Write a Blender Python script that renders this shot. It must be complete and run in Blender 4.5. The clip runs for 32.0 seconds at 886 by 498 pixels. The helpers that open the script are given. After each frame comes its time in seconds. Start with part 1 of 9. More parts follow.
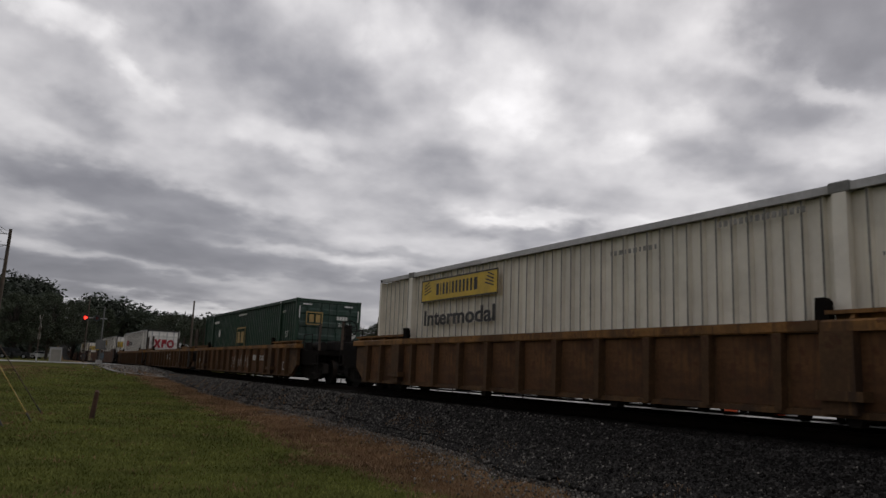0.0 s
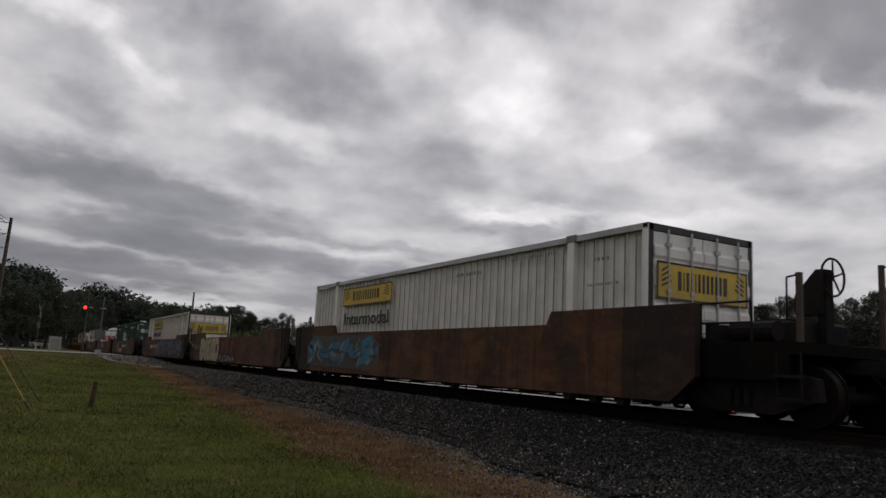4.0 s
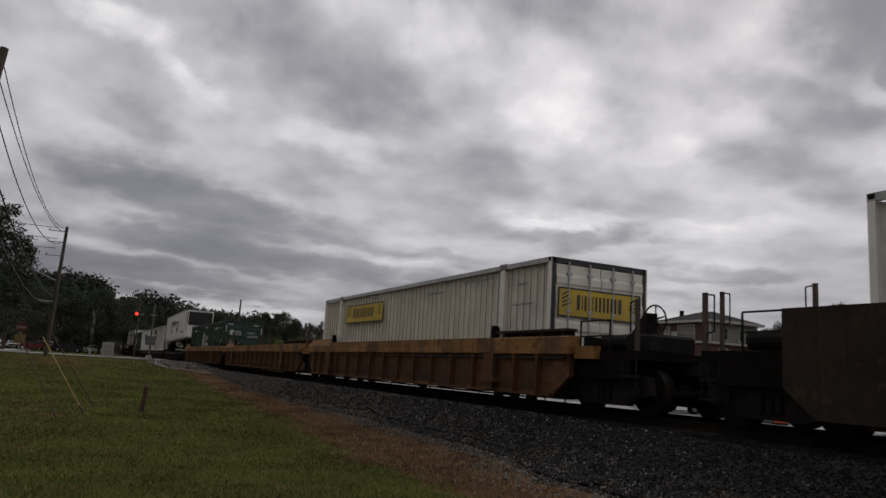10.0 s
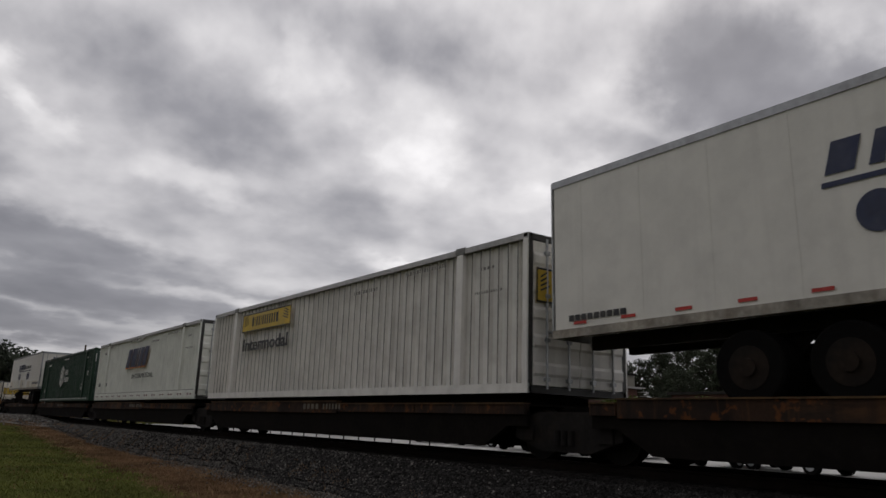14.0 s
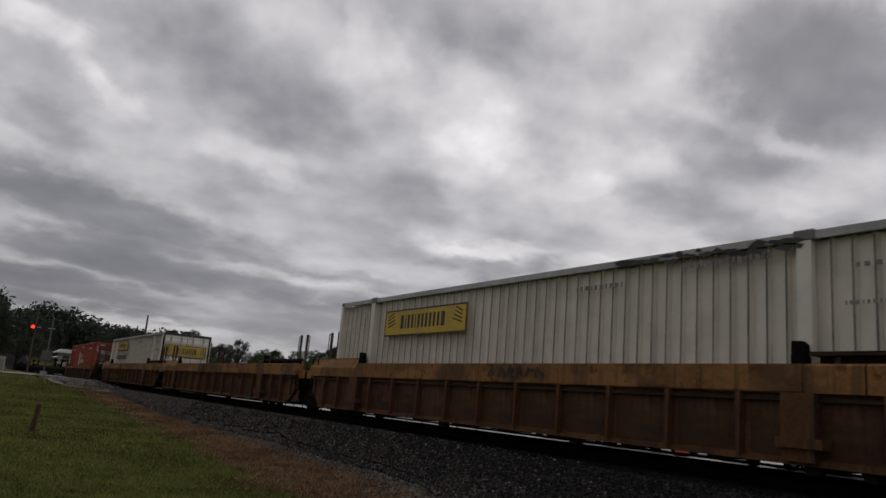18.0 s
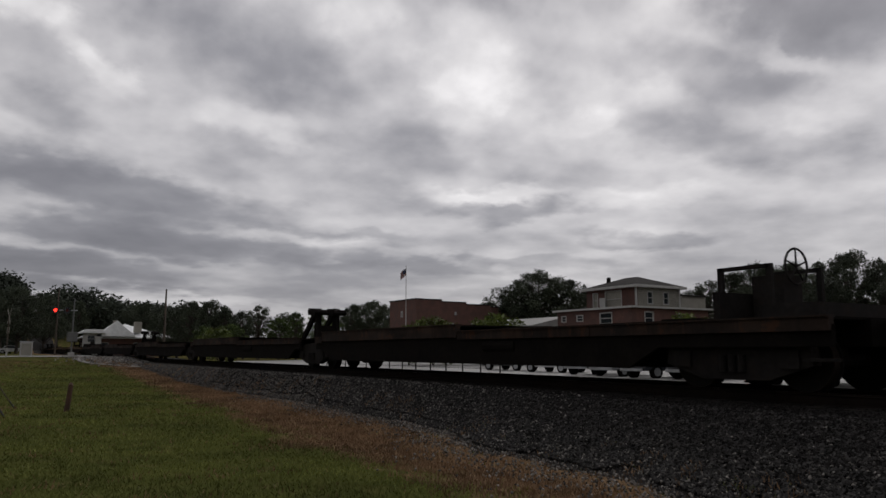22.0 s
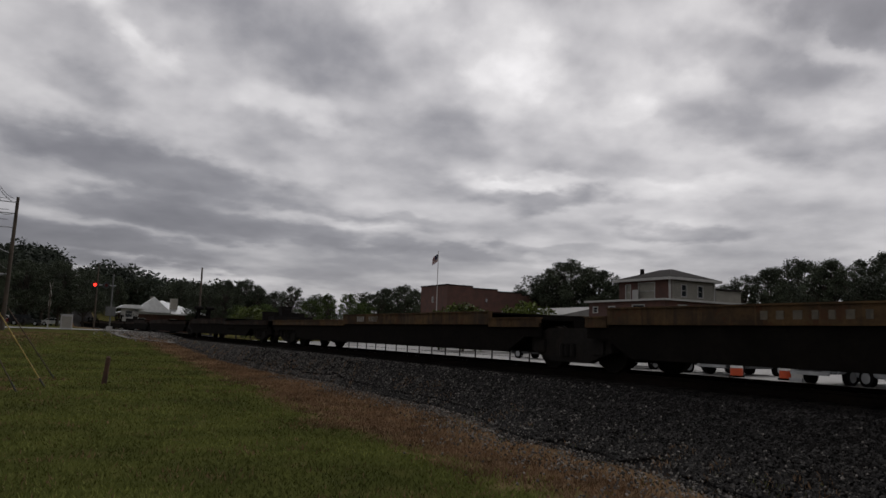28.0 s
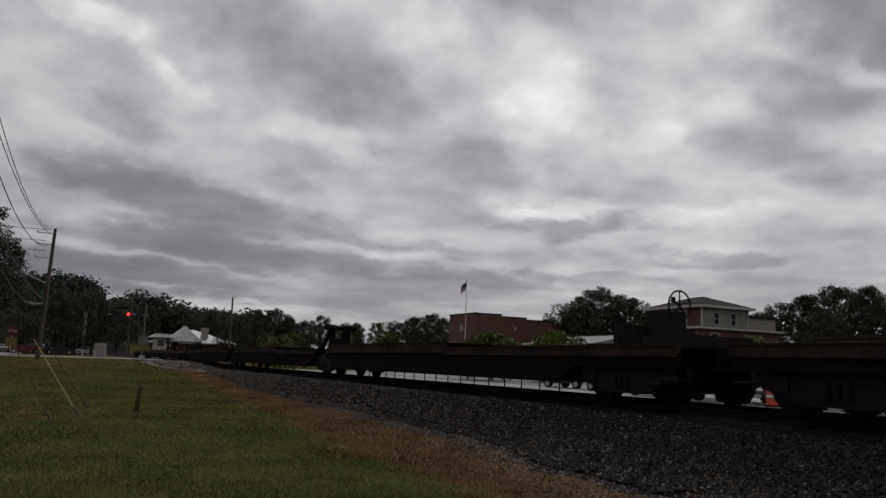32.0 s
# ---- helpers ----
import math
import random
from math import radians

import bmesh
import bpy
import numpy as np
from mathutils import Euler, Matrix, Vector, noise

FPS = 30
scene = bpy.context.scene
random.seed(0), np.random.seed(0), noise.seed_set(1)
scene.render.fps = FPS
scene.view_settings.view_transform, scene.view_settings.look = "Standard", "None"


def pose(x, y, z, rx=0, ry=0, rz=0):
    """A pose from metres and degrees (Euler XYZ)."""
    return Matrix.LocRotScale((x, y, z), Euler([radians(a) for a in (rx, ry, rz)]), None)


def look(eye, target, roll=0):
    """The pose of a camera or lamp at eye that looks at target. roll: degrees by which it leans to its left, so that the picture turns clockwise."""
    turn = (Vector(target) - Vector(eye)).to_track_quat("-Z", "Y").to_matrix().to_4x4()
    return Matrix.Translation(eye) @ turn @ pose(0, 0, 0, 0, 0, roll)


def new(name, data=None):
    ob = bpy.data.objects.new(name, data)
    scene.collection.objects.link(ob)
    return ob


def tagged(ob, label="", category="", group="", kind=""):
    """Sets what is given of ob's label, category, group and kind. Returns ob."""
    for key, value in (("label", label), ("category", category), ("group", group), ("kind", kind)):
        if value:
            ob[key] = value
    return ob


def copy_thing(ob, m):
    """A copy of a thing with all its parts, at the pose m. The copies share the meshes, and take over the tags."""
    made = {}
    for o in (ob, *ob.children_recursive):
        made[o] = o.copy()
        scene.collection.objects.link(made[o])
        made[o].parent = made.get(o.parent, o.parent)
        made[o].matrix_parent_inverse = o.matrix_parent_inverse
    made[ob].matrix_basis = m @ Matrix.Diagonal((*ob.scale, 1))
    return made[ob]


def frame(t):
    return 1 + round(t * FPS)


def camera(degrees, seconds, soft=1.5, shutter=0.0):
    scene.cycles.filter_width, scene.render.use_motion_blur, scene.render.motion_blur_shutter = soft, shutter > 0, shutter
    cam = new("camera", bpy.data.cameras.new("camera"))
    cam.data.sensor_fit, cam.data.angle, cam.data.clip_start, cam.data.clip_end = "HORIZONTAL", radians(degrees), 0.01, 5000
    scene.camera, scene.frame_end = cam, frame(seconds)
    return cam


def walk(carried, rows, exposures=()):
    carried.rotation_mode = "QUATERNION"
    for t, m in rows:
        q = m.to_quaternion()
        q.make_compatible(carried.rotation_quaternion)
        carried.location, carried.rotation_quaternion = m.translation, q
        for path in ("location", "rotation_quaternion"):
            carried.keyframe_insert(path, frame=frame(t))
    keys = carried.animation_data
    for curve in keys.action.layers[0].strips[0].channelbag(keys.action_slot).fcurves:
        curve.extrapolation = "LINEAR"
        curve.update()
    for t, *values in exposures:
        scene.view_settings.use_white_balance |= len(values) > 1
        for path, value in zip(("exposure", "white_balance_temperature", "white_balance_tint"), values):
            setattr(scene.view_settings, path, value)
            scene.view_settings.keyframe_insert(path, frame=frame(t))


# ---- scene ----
cam = camera(62.0, 32.0, shutter=0.03)
EYE = (0.0, 0.0, 1.5)
PATH = [
    (0.0, 99.49, -2.20, 60.50),
    (0.5, 100.03, -0.86, 59.15),
    (1.0, 100.44, -0.87, 59.82),
    (1.5, 100.27, -1.68, 60.37),
    (2.0, 97.16, -0.77, 62.11),
    (2.5, 96.17, -0.96, 62.40),
    (3.0, 96.06, 0.18, 63.34),
    (3.5, 99.41, -3.06, 60.22),
    (5.5, 97.50, -1.91, 62.31),
    (6.0, 97.80, -0.98, 63.51),
    (6.5, 97.69, -0.07, 64.68),
    (7.0, 97.96, -0.11, 62.93),
    (7.5, 97.81, -0.96, 62.98),
    (8.0, 98.60, -1.54, 62.34),
    (8.5, 99.13, -1.58, 61.29),
    (9.0, 100.30, -2.81, 60.81),
    (9.5, 99.55, -2.20, 62.34),
    (10.0, 99.48, -3.41, 63.70),
    (10.5, 100.38, 0.59, 61.39),
    (11.0, 98.56, -0.18, 55.96),
    (11.5, 96.43, 1.27, 49.68),
    (12.0, 97.61, -0.20, 49.55),
    (12.5, 98.37, -0.48, 52.13),
    (13.0, 102.92, -0.01, 54.92),
    (13.5, 103.42, -1.00, 54.32),
    (15.5, 102.96, -3.80, 52.24),
    (16.0, 103.37, -3.90, 54.32),
    (16.5, 103.37, -3.84, 52.85),
    (17.0, 102.82, -4.05, 53.39),
    (17.5, 103.13, -4.96, 54.98),
    (18.0, 101.89, -4.79, 57.07),
    (18.5, 101.28, -3.28, 56.16),
    (19.0, 101.49, -1.55, 58.11),
    (19.5, 101.02, -0.60, 58.44),
    (20.0, 99.41, 0.47, 58.22),
    (20.5, 100.01, 1.55, 57.48),
    (21.0, 99.96, 0.49, 55.41),
    (21.5, 101.06, -1.01, 54.80),
    (22.0, 97.87, 0.05, 58.75),
    (22.5, 96.66, -1.71, 55.46),
    (23.0, 96.51, -2.29, 55.25),
    (23.5, 95.48, -3.42, 61.01),
    (24.0, 96.63, -3.29, 59.70),
    (24.5, 97.30, -1.61, 60.34),
    (26.5, 98.01, -1.21, 59.93),
    (27.0, 98.37, -1.61, 60.95),
    (27.5, 97.56, -2.28, 61.28),
    (28.0, 96.76, -1.88, 61.05),
    (28.5, 97.23, -2.29, 60.97),
    (29.0, 97.46, -0.51, 61.36),
    (29.5, 98.12, -1.73, 60.19),
    (30.0, 97.76, -1.75, 60.89),
    (30.5, 98.23, -1.18, 61.82),
    (31.0, 99.25, -2.12, 60.77),
    (31.5, 99.45, -2.63, 62.12),
    (32.0, 98.89, -1.86, 63.26),
]
walk(cam, [(t, pose(*EYE, rx, ry, rz)) for t, rx, ry, rz in PATH],
     exposures=[(0.0, 0.20), (1.0, 0.04), (2.0, 0.0), (3.0, 0.22), (5.5, 0.05), (6.0, 0.08), (7.0, 0.08), (8.0, 0.16), (9.0, -0.02), (10.0, 0.06), (11.0, 0.04), (12.0, 0.12), (13.0, 0.20), (14.5, 0.12), (16.0, 0.08), (17.0, 0.14), (18.0, 0.0), (19.0, 0.0), (20.0, 0.02), (21.0, 0.08), (22.0, 0.08), (23.0, 0.08), (24.0, 0.16), (27.0, 0.0), (28.0, 0.05), (29.0, 0.02), (30.0, 0.0), (32.0, 0.0)])

# ---- world: heavy broken overcast over a pale sky, one very soft sun ----
SUN_ELEV, SUN_ROT = 38.0, -35.0
world = bpy.data.worlds.new("overcast_sky")
scene.world = world
world.use_nodes = True
wn, wl = world.node_tree.nodes, world.node_tree.links
wn.clear()


def wmath(op, a, b=None, clamp=False):
    n = wn.new("ShaderNodeMath")
    n.operation = op
    n.use_clamp = clamp
    for i, v in enumerate((a, b)):
        if v is None:
            continue
        if isinstance(v, (int, float)):
            n.inputs[i].default_value = v
        else:
            wl.new(v, n.inputs[i])
    return n.outputs[0]


tc = wn.new("ShaderNodeTexCoord")
sep = wn.new("ShaderNodeSeparateXYZ")
wl.new(tc.outputs["Generated"], sep.inputs[0])
up = wmath("ADD", wmath("MAXIMUM", sep.outputs[2], 0.0), 0.27)
px = wmath("DIVIDE", sep.outputs[0], up)
py = wmath("DIVIDE", sep.outputs[1], up)
comb = wn.new("ShaderNodeCombineXYZ")
wl.new(px, comb.inputs[0])
wl.new(py, comb.inputs[1])


def cloud_noise(scale, detail, rough, dist, shift, reach=1.0):
    m = wn.new("ShaderNodeMapping")
    m.inputs["Location"].default_value = shift
    m.inputs["Rotation"].default_value = (0, 0, radians(-28))
    m.inputs["Scale"].default_value = (reach, 0.8 * reach, 1.0)
    wl.new(comb.outputs[0], m.inputs[0])
    n = wn.new("ShaderNodeTexNoise")
    for k, v in (("Scale", scale), ("Detail", detail), ("Roughness", rough), ("Distortion", dist)):
        n.inputs[k].default_value = v
    wl.new(m.outputs[0], n.inputs["Vector"])
    return n.outputs["Fac"]


def toward(x, y, z, width):
    """Nearness of the view to one direction of the sky, 1 at its middle, falling off over width degrees."""
    d = wn.new("ShaderNodeVectorMath")
    d.operation = "DOT_PRODUCT"
    wl.new(tc.outputs["Generated"], d.inputs[0])
    d.inputs[1].default_value = Vector((x, y, z)).normalized()
    r = wn.new("ShaderNodeMapRange")
    r.interpolation_type = "SMOOTHSTEP"
    r.inputs[1].default_value = math.cos(radians(width))
    r.inputs[2].default_value = 1.0
    wl.new(d.outputs["Value"], r.inputs[0])
    return r.outputs[0]


DEG = 180 / math.pi
bearing = wmath("MULTIPLY", wmath("ARCTAN2", sep.outputs[0], sep.outputs[1]), DEG)
height = wmath("MULTIPLY", wmath("ARCSINE", sep.outputs[2]), DEG)
# lumps of cloud are seen flatter and closer together towards the horizon
rise = wmath("MULTIPLY", wmath("LOGARITHM", wmath("ADD", wmath("MAXIMUM", height, 0.0), 3.5), math.e), 14.0)
span = wn.new("ShaderNodeCombineXYZ")
wl.new(wmath("MULTIPLY", bearing, 0.105), span.inputs[0])
wl.new(wmath("MULTIPLY", rise, 0.25), span.inputs[1])


def lump_noise(scale, detail, rough, shift):
    m = wn.new("ShaderNodeMapping")
    m.inputs["Location"].default_value = shift
    m.inputs["Rotation"].default_value = (0, 0, radians(9))
    wl.new(span.outputs[0], m.inputs[0])
    n = wn.new("ShaderNodeTexNoise")
    for k, v in (("Scale", scale), ("Detail", detail), ("Roughness", rough)):
        n.inputs[k].default_value = v
    wl.new(m.outputs[0], n.inputs["Vector"])
    return n


wsep = wn.new("ShaderNodeSeparateColor")
wl.new(lump_noise(1.7, 6.0, 0.52, (5.3, 2.2, 0.0)).outputs["Color"], wsep.inputs[0])
bearing = wmath("ADD", bearing, wmath("MULTIPLY", wmath("SUBTRACT", wsep.outputs[0], 0.5), 10.0))
height = wmath("ADD", height, wmath("MULTIPLY", wmath("SUBTRACT", wsep.outputs[1], 0.5), 4.2))
place = wn.new("ShaderNodeCombineXYZ")
wl.new(bearing, place.inputs[0])
wl.new(height, place.inputs[1])
place.inputs[2].default_value = 1.0


def cloud_mass(az, el, length, thick, tilt):
    """One long ragged cloud, 1 in its middle; its bearing, height, half length, half thickness and tilt in degrees."""
    c, s = math.cos(radians(tilt)), math.sin(radians(tilt))
    uv = wn.new("ShaderNodeCombineXYZ")
    for i, (p, q, k) in enumerate(((c, s, length), (-s, c, thick))):
        d = wn.new("ShaderNodeVectorMath")
        d.operation = "DOT_PRODUCT"
        wl.new(place.outputs[0], d.inputs[0])
        d.inputs[1].default_value = (p / k, q / k, -(az * p + el * q) / k)
        wl.new(d.outputs["Value"], uv.inputs[i])
    ln = wn.new("ShaderNodeVectorMath")
    ln.operation = "LENGTH"
    wl.new(uv.outputs[0], ln.inputs[0])
    r = wn.new("ShaderNodeMapRange")
    r.interpolation_type = "SMOOTHSTEP"
    r.inputs[1].default_value, r.inputs[2].default_value = 1.40, 0.45
    wl.new(ln.outputs["Value"], r.inputs[0])
    return r.outputs[0]


sheetn = cloud_noise(1.3, 3.0, 0.5, 0.1, (3.1, 1.7, 0.0))
lump = lump_noise(1.0, 5.0, 0.44, (0.7, 2.3, 0.0)).outputs["Fac"]
above = lump_noise(1.0, 5.0, 0.44, (0.7, 2.46, 0.0)).outputs["Fac"]
puff = lump_noise(2.6, 4.0, 0.48, (4.2, 0.6, 0.0)).outputs["Fac"]
puff_above = lump_noise(2.6, 4.0, 0.48, (4.2, 0.73, 0.0)).outputs["Fac"]
# the tops of the lumps catch the light, their undersides are darker
mixed = wmath("ADD", wmath("MULTIPLY", wmath("SUBTRACT", sheetn, 0.5), 0.16), wmath("MULTIPLY", wmath("SUBTRACT", lump, 0.5), 0.36))
mixed = wmath("ADD", mixed, wmath("MULTIPLY", wmath("SUBTRACT", above, lump), 0.50))
mixed = wmath("ADD", wmath("ADD", mixed, wmath("ADD", wmath("MULTIPLY", wmath("SUBTRACT", puff, 0.5), 0.15), wmath("MULTIPLY", wmath("SUBTRACT", puff_above, puff), 0.17))), 0.560)
# heavy dark masses and thinner bright breaks of this day's sky
HEAVY = (
    (-74.5, 23.2, 12.0, 3.3, -18, -0.07), (-82.7, 11.5, 12.1, 1.9, -7, -0.20), (-80.9, 8.2, 10.5, 1.2, -3, -0.19), (-87.5, 5.6, 9.5, 1.3, -3, -0.22),
    (-88.8, 16.3, 3.9, 1.5, -6, -0.08), (-61.4, 15.4, 6.8, 2.1, -4, -0.07), (-57.2, 29.0, 9.0, 2.2, -8, -0.08), (-37.2, 19.7, 7.4, 2.0, -15, -0.13),
    (-36.2, 15.2, 8.8, 2.0, -11, -0.12), (-29.1, 24.5, 9.5, 4.6, -20, -0.24), (-52.8, 11.0, 5.0, 0.9, 3, -0.14), (-42.9, 8.5, 4.6, 0.7, -3, -0.12),
    (-66.5, 8.9, 5.3, 0.6, -2, -0.08), (-56.7, 6.8, 14.1, 0.6, -1, -0.07), (-66.0, 6.0, 14.0, 1.6, 0, -0.06))
BREAKS = (
    (-89.6, 22.8, 3.4, 1.3, -13, 0.14), (-84.8, 19.6, 2.6, 1.2, -32, 0.10), (-73.6, 17.0, 4.1, 1.4, -12, 0.09), (-56.6, 21.4, 3.9, 4.7, 0, 0.09),
    (-48.1, 17.3, 2.8, 1.4, 13, 0.06), (-31.9, 20.3, 2.6, 0.9, -30, 0.06), (-55.9, 12.2, 4.9, 0.6, -1, 0.10), (-71.6, 8.6, 5.1, 0.7, -4, 0.08),
    (-65.7, 26.2, 2.7, 3.0, -23, 0.08), (-44.5, 11.6, 7.7, 0.8, -2, 0.06), (-80.0, 3.9, 9.1, 0.6, -4, 0.09))
for az, el, length, thick, tilt, amount in HEAVY + BREAKS:
    mixed = wmath("ADD", mixed, wmath("MULTIPLY", cloud_mass(az, el, length, thick, tilt), amount))
# the sheet is seen through more of its depth towards the horizon
depth = wn.new("ShaderNodeMapRange")
depth.inputs[1].default_value, depth.inputs[2].default_value = 17.0, 3.0
wl.new(height, depth.inputs[0])
mixed = wmath("SUBTRACT", mixed, wmath("MULTIPLY", depth.outputs[0], 0.085))
ramp = wn.new("ShaderNodeValToRGB")
ramp.color_ramp.interpolation = "LINEAR"
els = ramp.color_ramp.elements
els[0].position, els[0].color = 0.16, (0.130, 0.129, 0.146, 1)
els[1].position, els[1].color = 0.72, (0.76, 0.742, 0.75, 1)
for p_, c_ in ((0.32, (0.205, 0.202, 0.222, 1)), (0.40, (0.255, 0.251, 0.272, 1)), (0.48, (0.36, 0.352, 0.370, 1)), (0.56, (0.475, 0.463, 0.478, 1)), (0.64, (0.59, 0.575, 0.585, 1))):
    e = els.new(p_)
    e.color = c_
wl.new(mixed, ramp.inputs[0])
# the cloud is thinner and brighter ahead, over the far side of the track, and heavier behind
ahead = toward(-0.45, 0.65, 0.62, 115)
bright = wmath("ADD", wmath("MULTIPLY", ahead, 0.57), 0.63)
sky = wn.new("ShaderNodeTexSky")
sky.sky_type, sky.sun_disc = "NISHITA", False
sky.sun_elevation, sky.sun_rotation = radians(SUN_ELEV), radians(SUN_ROT)
cloudbg = wn.new("ShaderNodeBackground")
cloudbg.inputs["Strength"].default_value = 1.0
wl.new(ramp.outputs[0], cloudbg.inputs["Color"])
wl.new(bright, cloudbg.inputs["Strength"])
skybg = wn.new("ShaderNodeBackground")
skybg.inputs["Strength"].default_value = 0.05
wl.new(sky.outputs[0], skybg.inputs["Color"])
cover = wn.new("ShaderNodeMixShader")
cover.inputs[0].default_value = 0.94
wl.new(skybg.outputs[0], cover.inputs[1])
wl.new(cloudbg.outputs[0], cover.inputs[2])
wout = wn.new("ShaderNodeOutputWorld")
wl.new(cover.outputs[0], wout.inputs[0])

sun_data = bpy.data.lights.new("sun", "SUN")
sun_data.energy, sun_data.angle, sun_data.color = 0.5, radians(60), (1.0, 0.97, 0.93)
sun = new("sun", sun_data)
sun.matrix_world = look((-35, 50, 48), (0, 0, 0))


# ---- materials ----
MATS = {}


def material(name, col, rough=0.6, metal=0.0, vary=0.25, scale=1.5, fine=14.0, bump=0.15, streak=0.0,
             dirt=0.0, dirt_col=(0.05, 0.04, 0.03), rnd=0.0, spec=0.5, bump_dist=0.01):
    """A procedural surface in metres: broad stains, fine grain, vertical run-off streaks, patchy dirt or rust."""
    if name in MATS:
        return MATS[name]
    m = bpy.data.materials.new(name)
    m.use_nodes = True
    nt = m.node_tree
    n, l = nt.nodes, nt.links
    n.clear()
    out = n.new("ShaderNodeOutputMaterial")
    bs = n.new("ShaderNodeBsdfPrincipled")
    l.new(bs.outputs[0], out.inputs[0])
    bs.inputs["Metallic"].default_value = metal
    bs.inputs["Specular IOR Level"].default_value = spec
    tex = n.new("ShaderNodeTexCoord")
    obj = tex.outputs["Object"]

    def noise_at(sc, det=4.0, vec=None, stretch=None):
        t = n.new("ShaderNodeTexNoise")
        t.inputs["Scale"].default_value = sc
        t.inputs["Detail"].default_value = det
        src = vec or obj
        if stretch:
            mp = n.new("ShaderNodeMapping")
            mp.inputs["Scale"].default_value = stretch
            l.new(src, mp.inputs[0])
            src = mp.outputs[0]
        l.new(src, t.inputs["Vector"])
        return t.outputs["Fac"]

    def mix(fac, a, b, blend="MIX"):
        x = n.new("ShaderNodeMix")
        x.data_type, x.blend_type = "RGBA", blend
        for sock, v in ((x.inputs[0], fac), (x.inputs[6], a), (x.inputs[7], b)):
            if isinstance(v, tuple):
                sock.default_value = (*v, 1) if len(v) == 3 else v
            elif isinstance(v, (int, float)):
                sock.default_value = v
            else:
                l.new(v, sock)
        return x.outputs[2]

    def ramp(fac, lo, hi):
        r = n.new("ShaderNodeMapRange")
        r.inputs[1].default_value, r.inputs[2].default_value = lo, hi
        l.new(fac, r.inputs[0])
        return r.outputs[0]

    dark = tuple(c * (1 - vary) for c in col)
    light = tuple(min(1, c * (1 + vary * 0.6)) for c in col)
    broad = ramp(noise_at(scale, 5), 0.38, 0.62)
    c = mix(broad, dark, light)
    grain = ramp(noise_at(fine, 3), 0.25, 0.75)
    c = mix(0.22 * min(1, vary * 3), c, grain, "OVERLAY")
    if rnd:
        oi = n.new("ShaderNodeObjectInfo")
        hs = n.new("ShaderNodeHueSaturation")
        vr = n.new("ShaderNodeMapRange")
        vr.inputs[3].default_value, vr.inputs[4].default_value = 1 - rnd, 1 + rnd
        l.new(oi.outputs["Random"], vr.inputs[0])
        l.new(vr.outputs[0], hs.inputs["Value"])
        hs.inputs["Fac"].default_value = 1
        l.new(c, hs.inputs["Color"])
        c = hs.outputs[0]
    if streak:
        s = ramp(noise_at(1.0, 4, stretch=(5.0, 5.0, 0.25)), 0.52, 0.75)
        f = n.new("ShaderNodeMath")
        f.operation = "MULTIPLY"
        f.inputs[1].default_value = streak
        l.new(s, f.inputs[0])
        c = mix(f.outputs[0], c, dirt_col)
    if dirt:
        s = ramp(noise_at(scale * 1.7 + 0.3, 8), 0.5, 0.68)
        f = n.new("ShaderNodeMath")
        f.operation = "MULTIPLY"
        f.inputs[1].default_value = dirt
        l.new(s, f.inputs[0])
        c = mix(f.outputs[0], c, dirt_col)
    l.new(c, bs.inputs["Base Color"])
    rr = n.new("ShaderNodeMapRange")
    rr.inputs[3].default_value, rr.inputs[4].default_value = max(0.02, rough - 0.12), min(1, rough + 0.12)
    l.new(broad, rr.inputs[0])
    l.new(rr.outputs[0], bs.inputs["Roughness"])
    if bump:
        b = n.new("ShaderNodeBump")
        b.inputs["Strength"].default_value, b.inputs["Distance"].default_value = bump, bump_dist
        l.new(noise_at(fine * 1.5, 4), b.inputs["Height"])
        l.new(b.outputs[0], bs.inputs["Normal"])
    MATS[name] = m
    return m


